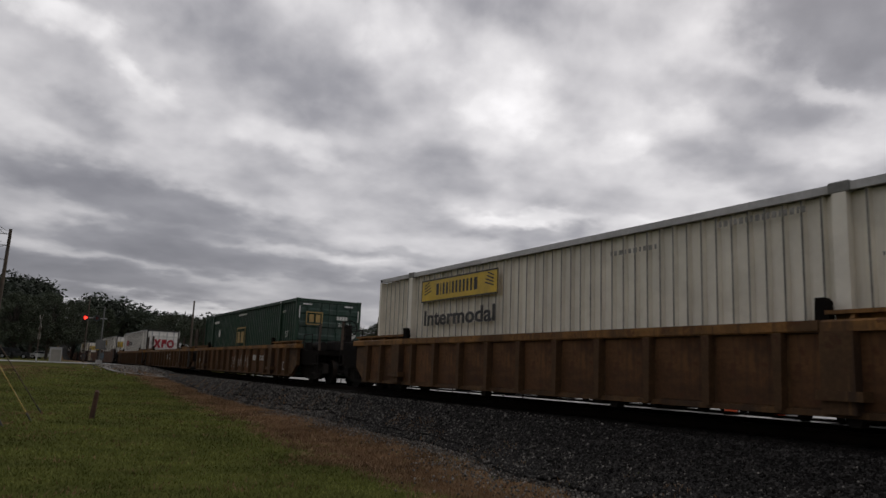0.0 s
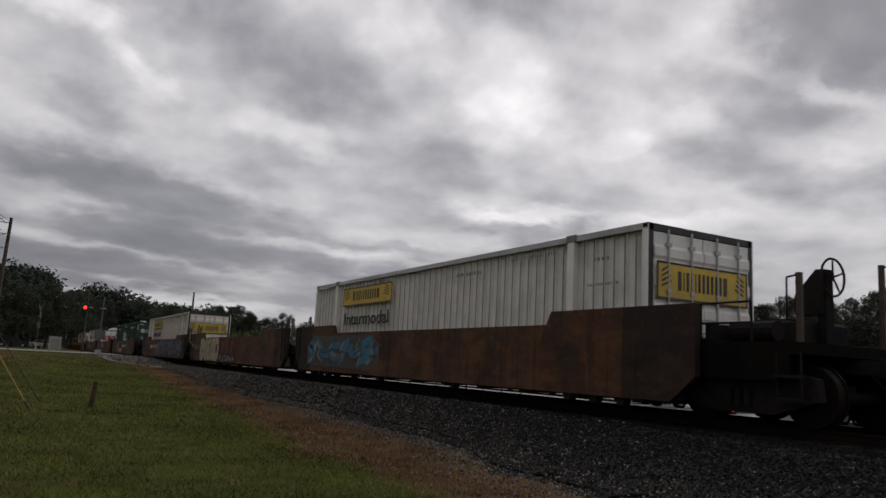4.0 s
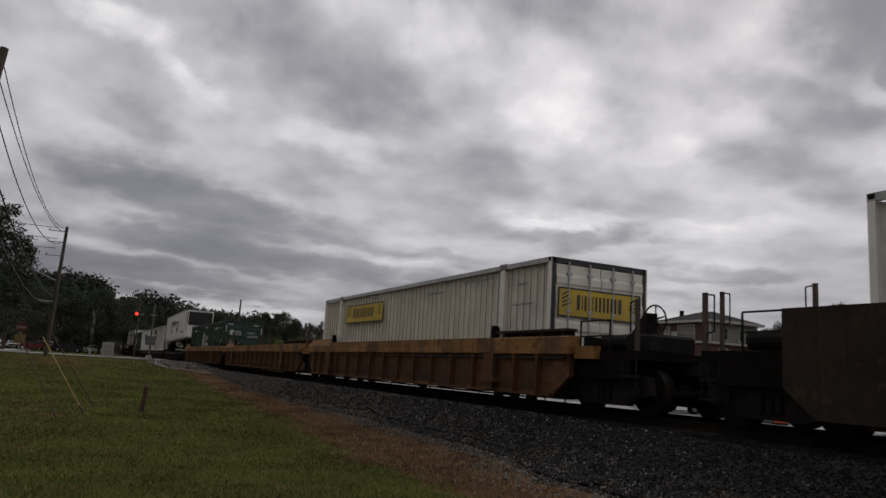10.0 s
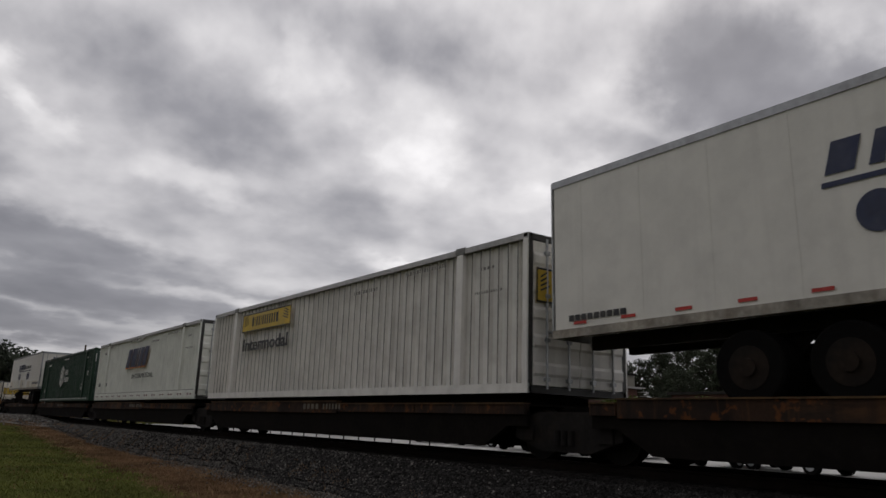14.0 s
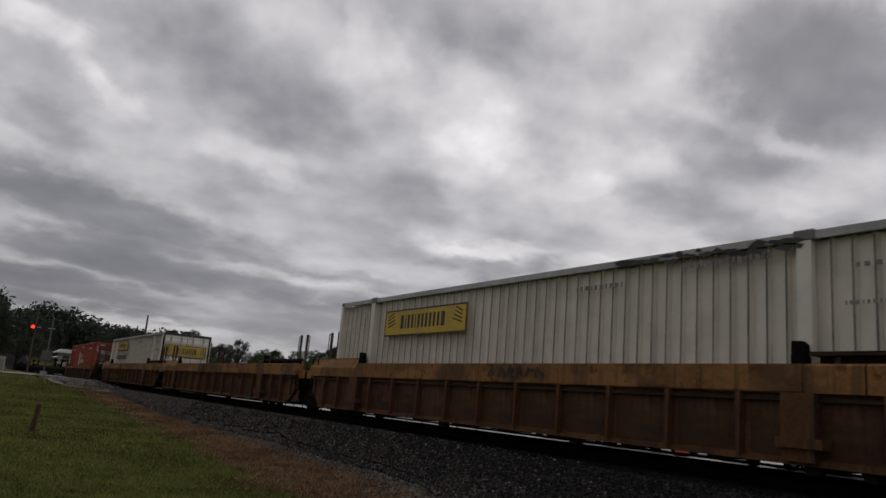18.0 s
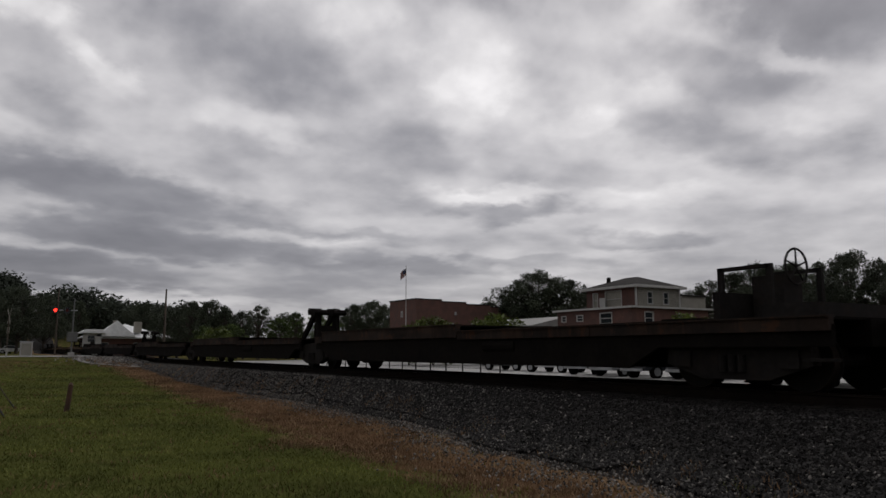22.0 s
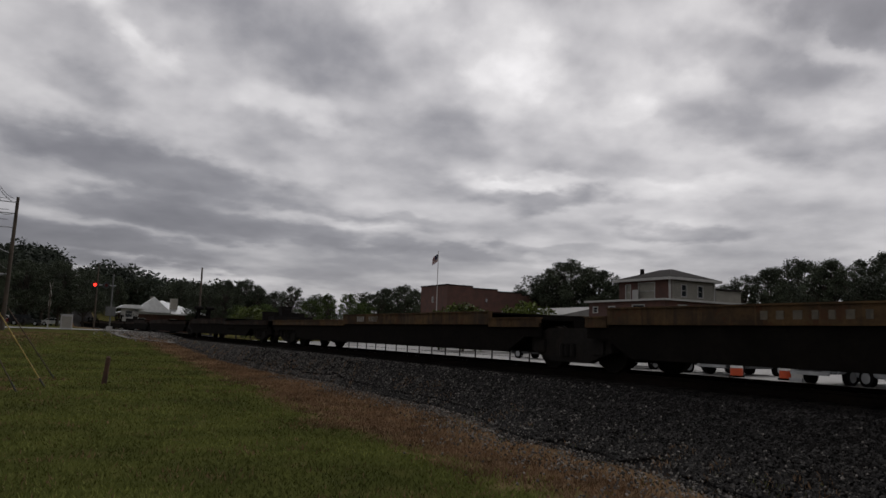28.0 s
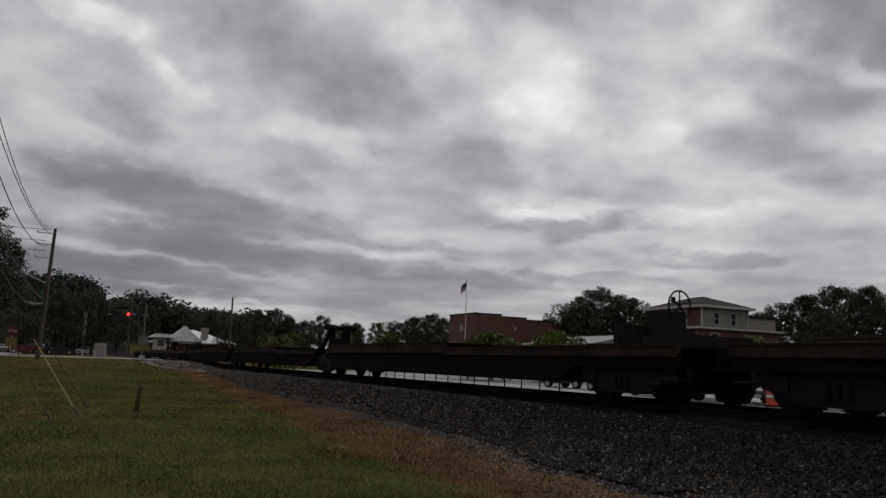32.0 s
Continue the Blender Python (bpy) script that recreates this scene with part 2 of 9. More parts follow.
def weathered(name, base, worn, grime, rust, rnd=0.0, rough=0.75):
    """Old railcar paint: chalky worn patches, dark grime fields, run-off streaks and small rust blooms."""
    m = material(name, base, rough, spec=0.22, vary=0.30, scale=0.9, fine=22, bump=0.25, rnd=rnd)
    nt = m.node_tree
    n, l = nt.nodes, nt.links
    bs = [q for q in n if q.type == "BSDF_PRINCIPLED"][0]
    col = bs.inputs["Base Color"].links[0].from_socket
    tex = [q for q in n if q.type == "TEX_COORD"][0]
    geo = n.new("ShaderNodeNewGeometry")

    def layer(col, paint, stretch, detail, lo, hi, amount, vec):
        mp = n.new("ShaderNodeMapping")
        mp.inputs["Scale"].default_value = stretch
        l.new(vec, mp.inputs[0])
        t = n.new("ShaderNodeTexNoise")
        t.inputs["Scale"].default_value, t.inputs["Detail"].default_value, t.inputs["Roughness"].default_value = 1.0, detail, 0.6
        l.new(mp.outputs[0], t.inputs["Vector"])
        r = n.new("ShaderNodeMapRange")
        r.inputs[1].default_value, r.inputs[2].default_value, r.inputs[4].default_value = lo, hi, amount
        l.new(t.outputs["Fac"], r.inputs[0])
        x = n.new("ShaderNodeMix")
        x.data_type = "RGBA"
        l.new(r.outputs[0], x.inputs[0])
        l.new(col, x.inputs[6])
        x.inputs[7].default_value = (*paint, 1)
        return x.outputs[2]
    ob = tex.outputs["Object"]
    col = layer(col, worn, (0.55, 1.0, 1.7), 6, 0.50, 0.60, 0.75, ob)
    col = layer(col, grime, (0.8, 1.0, 0.9), 7, 0.50, 0.62, 0.80, ob)
    col = layer(col, grime, (7.0, 1.0, 0.45), 5, 0.52, 0.66, 0.70, ob)
    col = layer(col, worn, (11.0, 1.0, 0.7), 3, 0.60, 0.68, 0.45, ob)
    col = layer(col, rust, (4.5, 4.0, 4.5), 8, 0.58, 0.63, 0.75, ob)
    l.new(col, bs.inputs["Base Color"])
    return m


def glow(name, col, strength):
    if name in MATS:
        return MATS[name]
    m = bpy.data.materials.new(name)
    m.use_nodes = True
    bs = m.node_tree.nodes["Principled BSDF"]
    bs.inputs["Base Color"].default_value = (*col, 1)
    bs.inputs["Emission Color"].default_value = (*col, 1)
    bs.inputs["Emission Strength"].default_value = strength
    MATS[name] = m
    return m


RUST = (0.075, 0.035, 0.016)
M_WHITE = material("white_container_paint", (0.81, 0.79, 0.745), 0.5, vary=0.08, streak=0.18, dirt=0.16, dirt_col=(0.22, 0.19, 0.15))
M_WHITE_COOL = material("cool_white_container_paint", (0.765, 0.775, 0.715), 0.5, vary=0.07, streak=0.15, dirt=0.12, dirt_col=(0.25, 0.24, 0.20))
# grey for painted shade lines in rib grooves and over the sill
M_SHADE_LINE = material("shade_line_grey", (0.27, 0.255, 0.225), 0.8, vary=0.4, scale=1.0)
M_TOPRAIL = material("dull_aluminium_rail", (0.46, 0.455, 0.45), 0.5, vary=0.2, scale=0.8, dirt=0.3, dirt_col=(0.2, 0.18, 0.15))
M_DOORFRAME = material("dark_door_frame", (0.035, 0.033, 0.032), 0.6, vary=0.3)
M_CREAM = material("cream_container_paint", (0.80, 0.755, 0.66), 0.5, vary=0.08, streak=0.18, dirt=0.12, dirt_col=(0.22, 0.18, 0.12))
M_TRAILER = material("white_trailer_skin", (0.76, 0.74, 0.68), 0.4, vary=0.06, streak=0.12, dirt=0.10, dirt_col=(0.35, 0.33, 0.30))
M_BOTTOMRAIL = material("rust_streaked_rail", (0.34, 0.31, 0.26), 0.7, vary=0.35, scale=1.5, streak=0.5, dirt=0.6, dirt_col=(0.09, 0.06, 0.04))
M_STAIN = material("tan_stained_skin", (0.66, 0.60, 0.49), 0.5, vary=0.18, scale=1.2, streak=0.4, dirt=0.35, dirt_col=(0.34, 0.29, 0.22))
M_STAIN_LIGHT = material("pale_stained_skin", (0.71, 0.68, 0.60), 0.5, vary=0.12, scale=1.5, streak=0.35, dirt=0.25, dirt_col=(0.40, 0.36, 0.30))
M_RAILGREY = material("dull_grey_rail", (0.20, 0.20, 0.19), 0.6, vary=0.3, dirt=0.4, dirt_col=(0.06, 0.05, 0.045))
M_GREEN = material("green_container_paint", (0.009, 0.040, 0.020), 0.5, vary=0.25, streak=0.2, dirt=0.2, dirt_col=(0.02, 0.03, 0.02))
M_GREEN_END = material("green_door_paint", (0.011, 0.042, 0.027), 0.55, vary=0.3, streak=0.4, dirt=0.3, dirt_col=(0.10, 0.12, 0.11))
M_RED = material("faded_red_container_paint", (0.36, 0.060, 0.028), 0.55, vary=0.25, streak=0.35, dirt=0.25, dirt_col=(0.10, 0.025, 0.015))
M_RED_END = material("sooty_red_door_paint", (0.13, 0.030, 0.020), 0.6, vary=0.4, streak=0.6, dirt=0.6, dirt_col=(0.03, 0.014, 0.012))
M_POST = material("rusty_pale_post_paint", (0.075, 0.050, 0.035), 0.75, vary=0.4, dirt=0.5, dirt_col=(0.05, 0.03, 0.02))
M_G_MAROON = material("spray_dark_maroon", (0.050, 0.020, 0.018), 0.65, vary=0.4, dirt=0.3, dirt_col=(0.02, 0.012, 0.01))
M_G_SLATE = material("spray_slate", (0.060, 0.056, 0.050), 0.65, vary=0.4, dirt=0.4, dirt_col=(0.03, 0.02, 0.015))
# walls and panels are coloured darker than their chords
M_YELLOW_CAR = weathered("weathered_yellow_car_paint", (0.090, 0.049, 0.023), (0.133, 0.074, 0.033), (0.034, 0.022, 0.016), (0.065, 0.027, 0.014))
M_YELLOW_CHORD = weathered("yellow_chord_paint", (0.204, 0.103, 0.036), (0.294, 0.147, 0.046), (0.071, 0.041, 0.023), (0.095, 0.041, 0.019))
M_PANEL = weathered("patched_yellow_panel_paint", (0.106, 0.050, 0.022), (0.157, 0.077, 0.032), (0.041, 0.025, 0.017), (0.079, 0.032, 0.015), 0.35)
# deep cars' recessed panels: grime plus the chord's overhang shade, in the colour
M_DEEP_PANEL = weathered("shaded_grimy_panel_paint", (0.070, 0.036, 0.018), (0.125, 0.062, 0.027), (0.026, 0.018, 0.014), (0.070, 0.029, 0.014), 0.5)
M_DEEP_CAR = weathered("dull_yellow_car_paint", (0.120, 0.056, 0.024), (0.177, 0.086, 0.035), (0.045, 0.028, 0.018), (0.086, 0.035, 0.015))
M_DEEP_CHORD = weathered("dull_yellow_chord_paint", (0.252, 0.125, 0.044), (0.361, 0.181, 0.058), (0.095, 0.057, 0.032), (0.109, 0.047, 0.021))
M_BROWN_CAR = weathered("brown_oxide_car_paint", (0.082, 0.038, 0.021), (0.135, 0.066, 0.032), (0.034, 0.022, 0.016), (0.14, 0.056, 0.018))
M_BROWN_END = weathered("dark_brown_end_paint", (0.034, 0.021, 0.016), (0.060, 0.034, 0.022), (0.016, 0.012, 0.010), (0.06, 0.028, 0.014))
M_BROWN_CHORD = weathered("brown_chord_paint", (0.095, 0.044, 0.022), (0.14, 0.068, 0.034), (0.040, 0.025, 0.017), (0.14, 0.056, 0.018))
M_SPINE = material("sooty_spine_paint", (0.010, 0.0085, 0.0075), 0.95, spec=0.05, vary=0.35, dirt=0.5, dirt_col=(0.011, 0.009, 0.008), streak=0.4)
M_SPINE_TOP = weathered("worn_yellow_flange", (0.085, 0.050, 0.022), (0.135, 0.080, 0.033), (0.030, 0.020, 0.014), (0.075, 0.032, 0.014))
M_SPINE_RED = weathered("dark_oxide_flange", (0.026, 0.017, 0.013), (0.048, 0.028, 0.018), (0.013, 0.010, 0.009), (0.055, 0.024, 0.012), 0.0, 0.9)
M_SPINE_LOAD = weathered("rusty_orange_flange", (0.034, 0.019, 0.012), (0.085, 0.040, 0.016), (0.014, 0.010, 0.009), (0.130, 0.046, 0.013), 0.0, 0.85)
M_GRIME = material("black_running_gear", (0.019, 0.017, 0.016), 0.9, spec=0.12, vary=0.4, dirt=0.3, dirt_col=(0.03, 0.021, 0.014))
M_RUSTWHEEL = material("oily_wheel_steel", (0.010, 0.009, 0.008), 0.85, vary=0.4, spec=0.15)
M_WORNRIM = material("worn_wheel_rim", (0.017, 0.012, 0.009), 0.75, vary=0.5, scale=3.0, spec=0.15)
M_STEEL = material("worn_rail_steel", (0.42, 0.40, 0.38), 0.28, metal=1.0, vary=0.2, bump=0.05)
M_RAILSIDE = material("rusty_rail_web", (0.014, 0.010, 0.008), 0.9, spec=0.1, vary=0.4)
M_DARKBAR = material("black_lettering", (0.028, 0.028, 0.030), 0.6, vary=0.3, dirt=0.25, dirt_col=(0.2, 0.19, 0.16))
M_STENCIL = material("faded_stencil_paint", (0.24, 0.23, 0.21), 0.6, vary=0.35, scale=5)
M_STENCIL_DULL = material("sooted_stencil_paint", (0.115, 0.098, 0.072), 0.7, vary=0.4, scale=5)
M_NAVY = material("navy_lettering", (0.022, 0.030, 0.075), 0.5, vary=0.2, dirt=0.15, dirt_col=(0.2, 0.2, 0.2))
M_REDMARK = material("red_lettering", (0.36, 0.02, 0.03), 0.5, vary=0.2)
M_YELMARK = material("yellow_panel_film", (0.62, 0.42, 0.04), 0.45, vary=0.15, dirt=0.15, dirt_col=(0.30, 0.20, 0.04))
M_OCHRE = material("faded_ochre_lettering", (0.38, 0.26, 0.09), 0.6, vary=0.25)
M_ORANGE = material("orange_edge_film", (0.62, 0.23, 0.05), 0.5, vary=0.15)
M_PALE = material("white_lettering", (0.62, 0.62, 0.58), 0.6, vary=0.2, dirt=0.3, dirt_col=(0.25, 0.24, 0.22))
M_GALV = material("galvanised_steel", (0.40, 0.41, 0.42), 0.45, metal=0.7, vary=0.2, dirt=0.2, dirt_col=(0.16, 0.13, 0.10))
M_DARKGLASS = material("dark_grille", (0.012, 0.013, 0.015), 0.4, vary=0.3)
M_RUBBER = material("tyre_rubber", (0.006, 0.0057, 0.0055), 0.95, vary=0.3, spec=0.06)
M_REFLECT_W = material("white_reflector", (0.75, 0.75, 0.73), 0.3, vary=0.1)
M_REFLECT_R = material("red_reflector", (0.45, 0.03, 0.02), 0.3, vary=0.1)
M_G_BLUE = material("spray_blue", (0.030, 0.150, 0.235), 0.6, vary=0.35, dirt=0.35, dirt_col=(0.04, 0.05, 0.06))
M_G_RED = material("spray_red", (0.165, 0.030, 0.026), 0.6, vary=0.35, dirt=0.3, dirt_col=(0.06, 0.02, 0.02))
M_G_WHITE = material("spray_white", (0.46, 0.44, 0.40), 0.6, vary=0.3, dirt=0.4, dirt_col=(0.2, 0.15, 0.1))
M_G_CREAM = material("spray_cream", (0.42, 0.36, 0.25), 0.6, vary=0.35, dirt=0.4, dirt_col=(0.2, 0.13, 0.07))
M_G_GREY = material("spray_grey", (0.20, 0.20, 0.20), 0.6, vary=0.4, dirt=0.4, dirt_col=(0.07, 0.05, 0.04))
M_G_BLACK = material("spray_black", (0.018, 0.016, 0.016), 0.6, vary=0.3)
M_G_ORANGE = material("spray_orange", (0.34, 0.12, 0.02), 0.6, vary=0.3)
M_WOODPOLE = material("weathered_pole_wood", (0.085, 0.066, 0.050), 0.9, vary=0.35, fine=25)
M_TIE = material("creosote_tie_wood", (0.013, 0.011, 0.009), 0.95, spec=0.1, vary=0.4, fine=20)
M_YARD = material("grey_wet_yard", (0.24, 0.235, 0.225), 0.6, vary=0.25, scale=0.3, fine=12, bump=0.08)
M_CONC = material("pale_wet_concrete", (0.36, 0.35, 0.33), 0.4, vary=0.18, scale=0.35, fine=10, bump=0.05)
M_BRICKWALL = material("brick_wall_mortar", (0.115, 0.058, 0.046), 0.9, vary=0.25, scale=1.0, fine=9)
M_SIDING = material("beige_siding", (0.28, 0.265, 0.225), 0.7, vary=0.12)
M_SHINGLE = material("grey_shingle", (0.036, 0.033, 0.031), 0.95, spec=0.1, vary=0.3, scale=2)
M_TRIM = material("white_trim_paint", (0.43, 0.42, 0.40), 0.6, vary=0.1)
M_PANE = material("window_pane", (0.03, 0.035, 0.04), 0.08, vary=0.2, bump=0.0)
M_METALROOF = material("white_metal_roof", (0.82, 0.83, 0.83), 0.4, vary=0.08)
M_BARK = material("tree_bark", (0.060, 0.048, 0.038), 0.9, vary=0.4, fine=12, bump=0.4)
M_POSTGREY = material("dull_post_metal", (0.13, 0.13, 0.125), 0.6, metal=0.3, vary=0.3)
M_LEAF = material("dark_green_leaves", (0.056, 0.067, 0.043), 0.7, vary=0.35, scale=0.5, fine=4, bump=0.0, rnd=0.25, spec=0.15)
M_LEAF2 = material("olive_green_leaves", (0.060, 0.085, 0.024), 0.6, vary=0.45, scale=0.5, fine=4, bump=0.0, rnd=0.25, spec=0.15)
M_LEAF3 = material("light_green_leaves", (0.11, 0.14, 0.030), 0.6, vary=0.4, scale=0.5, fine=4, bump=0.0, rnd=0.2, spec=0.15)
M_WOODS = material("distant_woods_leaves", (0.046, 0.056, 0.041), 0.8, vary=0.35, scale=0.12, fine=0.8, bump=0.0, spec=0.15)
M_BLADE = material("grass_blade", (0.140, 0.152, 0.040), 0.8, vary=0.45, scale=0.35, fine=2.0, bump=0.0, spec=0.1)
M_BLADE_DRY = material("dry_grass_blade", (0.225, 0.140, 0.080), 0.85, vary=0.4, scale=0.5, fine=2.0, bump=0.0, spec=0.1)
M_YGUARD = material("yellow_guy_guard", (0.36, 0.25, 0.05), 0.5, vary=0.2)
M_WIRE = material("black_cable", (0.012, 0.012, 0.012), 0.6, vary=0.2)
M_SIGNRED = material("sign_red", (0.13, 0.016, 0.014), 0.4, vary=0.15)
M_SIGNYEL = material("sign_yellow_green", (0.24, 0.165, 0.03), 0.4, vary=0.15)
M_CARRED = material("car_paint_red", (0.11, 0.012, 0.012), 0.25, vary=0.05)
M_CARWHITE = material("car_paint_white", (0.6, 0.6, 0.6), 0.25, vary=0.05)
M_CARSILVER = material("car_paint_silver", (0.30, 0.31, 0.32), 0.25, metal=0.5, vary=0.05)
M_CARDARK = material("car_paint_dark", (0.025, 0.027, 0.03), 0.25, vary=0.05)
M_BARREL = material("orange_barrel_plastic", (0.55, 0.075, 0.018), 0.5, vary=0.15)
M_FLAGRED = material("flag_red_cloth", (0.19, 0.03, 0.035), 0.8, vary=0.1)
M_FLAGBLUE = material("flag_blue_cloth", (0.03, 0.035, 0.075), 0.8, vary=0.1)
M_LAMPRED = glow("lit_red_signal_lens", (1.0, 0.030, 0.018), 3.2)
M_LENSDARK = material("unlit_red_signal_lens", (0.10, 0.01, 0.01), 0.2, vary=0.1)


# ---- mesh helpers ----
def box(bm, x0, x1, y0, y1, z0, z1):
    v = [bm.verts.new((x, y, z)) for x in (x0, x1) for y in (y0, y1) for z in (z0, z1)]
    for f in ((0, 1, 3, 2), (4, 6, 7, 5), (0, 4, 5, 1), (2, 3, 7, 6), (0, 2, 6, 4), (1, 5, 7, 3)):
        bm.faces.new([v[i] for i in f])


def prism(bm, pts, a, b, axis="y"):
    """A convex or plain outline in two axes, drawn out along the third from a to b."""
    def at(p, q, s):
        return {"y": (p, s, q), "x": (s, p, q), "z": (p, q, s)}[axis]
    lo = [bm.verts.new(at(p, q, a)) for p, q in pts]
    hi = [bm.verts.new(at(p, q, b)) for p, q in pts]
    k = len(pts)
    bm.faces.new(lo)
    bm.faces.new(hi[::-1])
    for i in range(k):
        bm.faces.new((lo[i], hi[i], hi[(i + 1) % k], lo[(i + 1) % k]))


def tube(bm, p, q, r0, r1=None, n=8):
    p, q = Vector(p), Vector(q)
    r1 = r0 if r1 is None else r1
    d = (q - p).normalized()
    u = d.orthogonal().normalized()
    w = d.cross(u)
    a, b = [], []
    for i in range(n):
        c, s = math.cos(2 * math.pi * i / n), math.sin(2 * math.pi * i / n)
        a.append(bm.verts.new(p + (u * c + w * s) * r0))
        b.append(bm.verts.new(q + (u * c + w * s) * r1))
    for i in range(n):
        bm.faces.new((a[i], a[(i + 1) % n], b[(i + 1) % n], b[i]))
    bm.faces.new(a[::-1])
    bm.faces.new(b)


def disc_y(bm, x, z, y0, y1, r, n=20):
    prism(bm, [(x + r * math.cos(2 * math.pi * i / n), z + r * math.sin(2 * math.pi * i / n)) for i in range(n)], y0, y1, "y")


def to_mesh(name, bm, mat, smooth=False):
    bmesh.ops.recalc_face_normals(bm, faces=bm.faces[:])
    me = bpy.data.meshes.new(name)
    bm.to_mesh(me)
    bm.free()
    me.materials.append(mat)
    if smooth:
        for p in me.polygons:
            p.use_smooth = True
    return me


def part(name, bm, mat, parent=None, label="", at=None, smooth=False):
    ob = new(name, to_mesh(name, bm, mat, smooth))
    if parent:
        ob.parent = parent
    if at is not None:
        ob.matrix_basis = at
    if label:
        ob["label"] = label
    return ob


def again(ob, name, parent, at):
    """The same piece once more, on the same mesh."""
    o = new(name, ob.data)
    o.parent = parent
    o.matrix_basis = at
    return o


def thing(name, label, category, group="", at=None, kind=""):
    ob = new(name)
    ob.empty_display_size = 0.3
    if at is not None:
        ob.matrix_basis = at
    return tagged(ob, label, category, group, kind)


def boxes(*bs):
    bm = bmesh.new()
    for b in bs:
        box(bm, *b)
    return bm


TEXTS = {}


def text_mesh(s, size, mat, bold=0.0):
    key = (s, size, mat.name, bold)
    if key not in TEXTS:
        cu = bpy.data.curves.new("lettering", "FONT")
        cu.body, cu.size, cu.extrude, cu.resolution_u, cu.offset = s, size, 0.004, 3, bold
        cu.align_x = "CENTER"
        tmp = new("lettering_tmp", cu)
        dg = bpy.context.evaluated_depsgraph_get()
        me = bpy.data.meshes.new_from_object(tmp.evaluated_get(dg))
        bpy.data.objects.remove(tmp)
        me.materials.clear()
        me.materials.append(mat)
        TEXTS[key] = me
    return TEXTS[key]


def lettering(s, size, mat, parent, x, y, z, face="side", width=None, bold=0.0, name="lettering"):
    """Letters on the side that looks to -y, or on the end that looks to +x."""
    ob = new(name, text_mesh(s, size, mat, bold))
    ob.parent = parent
    m = pose(x, y, z, 90, 0, 0) if face == "side" else pose(x, y, z, 90, 0, 90)
    if width:
        w = max(ob.dimensions.x, 0.01)
        m = m @ Matrix.Diagonal((width / w, 1, 1, 1))
    ob.matrix_basis = m
    return ob


# ---- the train: every piece in its car's own space, x forward, -y the near side, z from the rail's top ----
TRACK_Y, RAIL_Z, SPEED = 10.28, 0.94, 20.3
MOVERS = []


def on_train(ob, u, z=0.0, tilt=0.0):
    """A thing whose middle is u metres along the train, standing z over the rails."""
    ob.matrix_basis = pose(u, TRACK_Y, RAIL_Z + z, 0, tilt, 0)
    MOVERS.append((ob, u, z, tilt))
    return ob


def corrugated(bm, x0, x1, z0, z1, y, pitch, depth, out, shape=(0.22, 0.28, 0.92)):
    n = max(1, round((x1 - x0) / pitch))
    p = (x1 - x0) / n
    xs = []
    for i in range(n):
        a = x0 + i * p
        xs += [(a, 0), (a + p * shape[0], 0), (a + p * shape[1], depth), (a + p * shape[2], depth)]
    xs.append((x1, 0))
    lo = [bm.verts.new((x, y - out * d, z0)) for x, d in xs]
    hi = [bm.verts.new((x, y - out * d, z1)) for x, d in xs]
    for i in range(len(xs) - 1):
        bm.faces.new((lo[i], lo[i + 1], hi[i + 1], hi[i]))


CL, CW, CH = 16.15, 2.6, 2.9
PIECES = {}


RIBS = {"white": (0.15, 0.19, 0.97), "soft": (0.22, 0.36, 0.86), "badge": (0.30, 0.48, 0.82)}


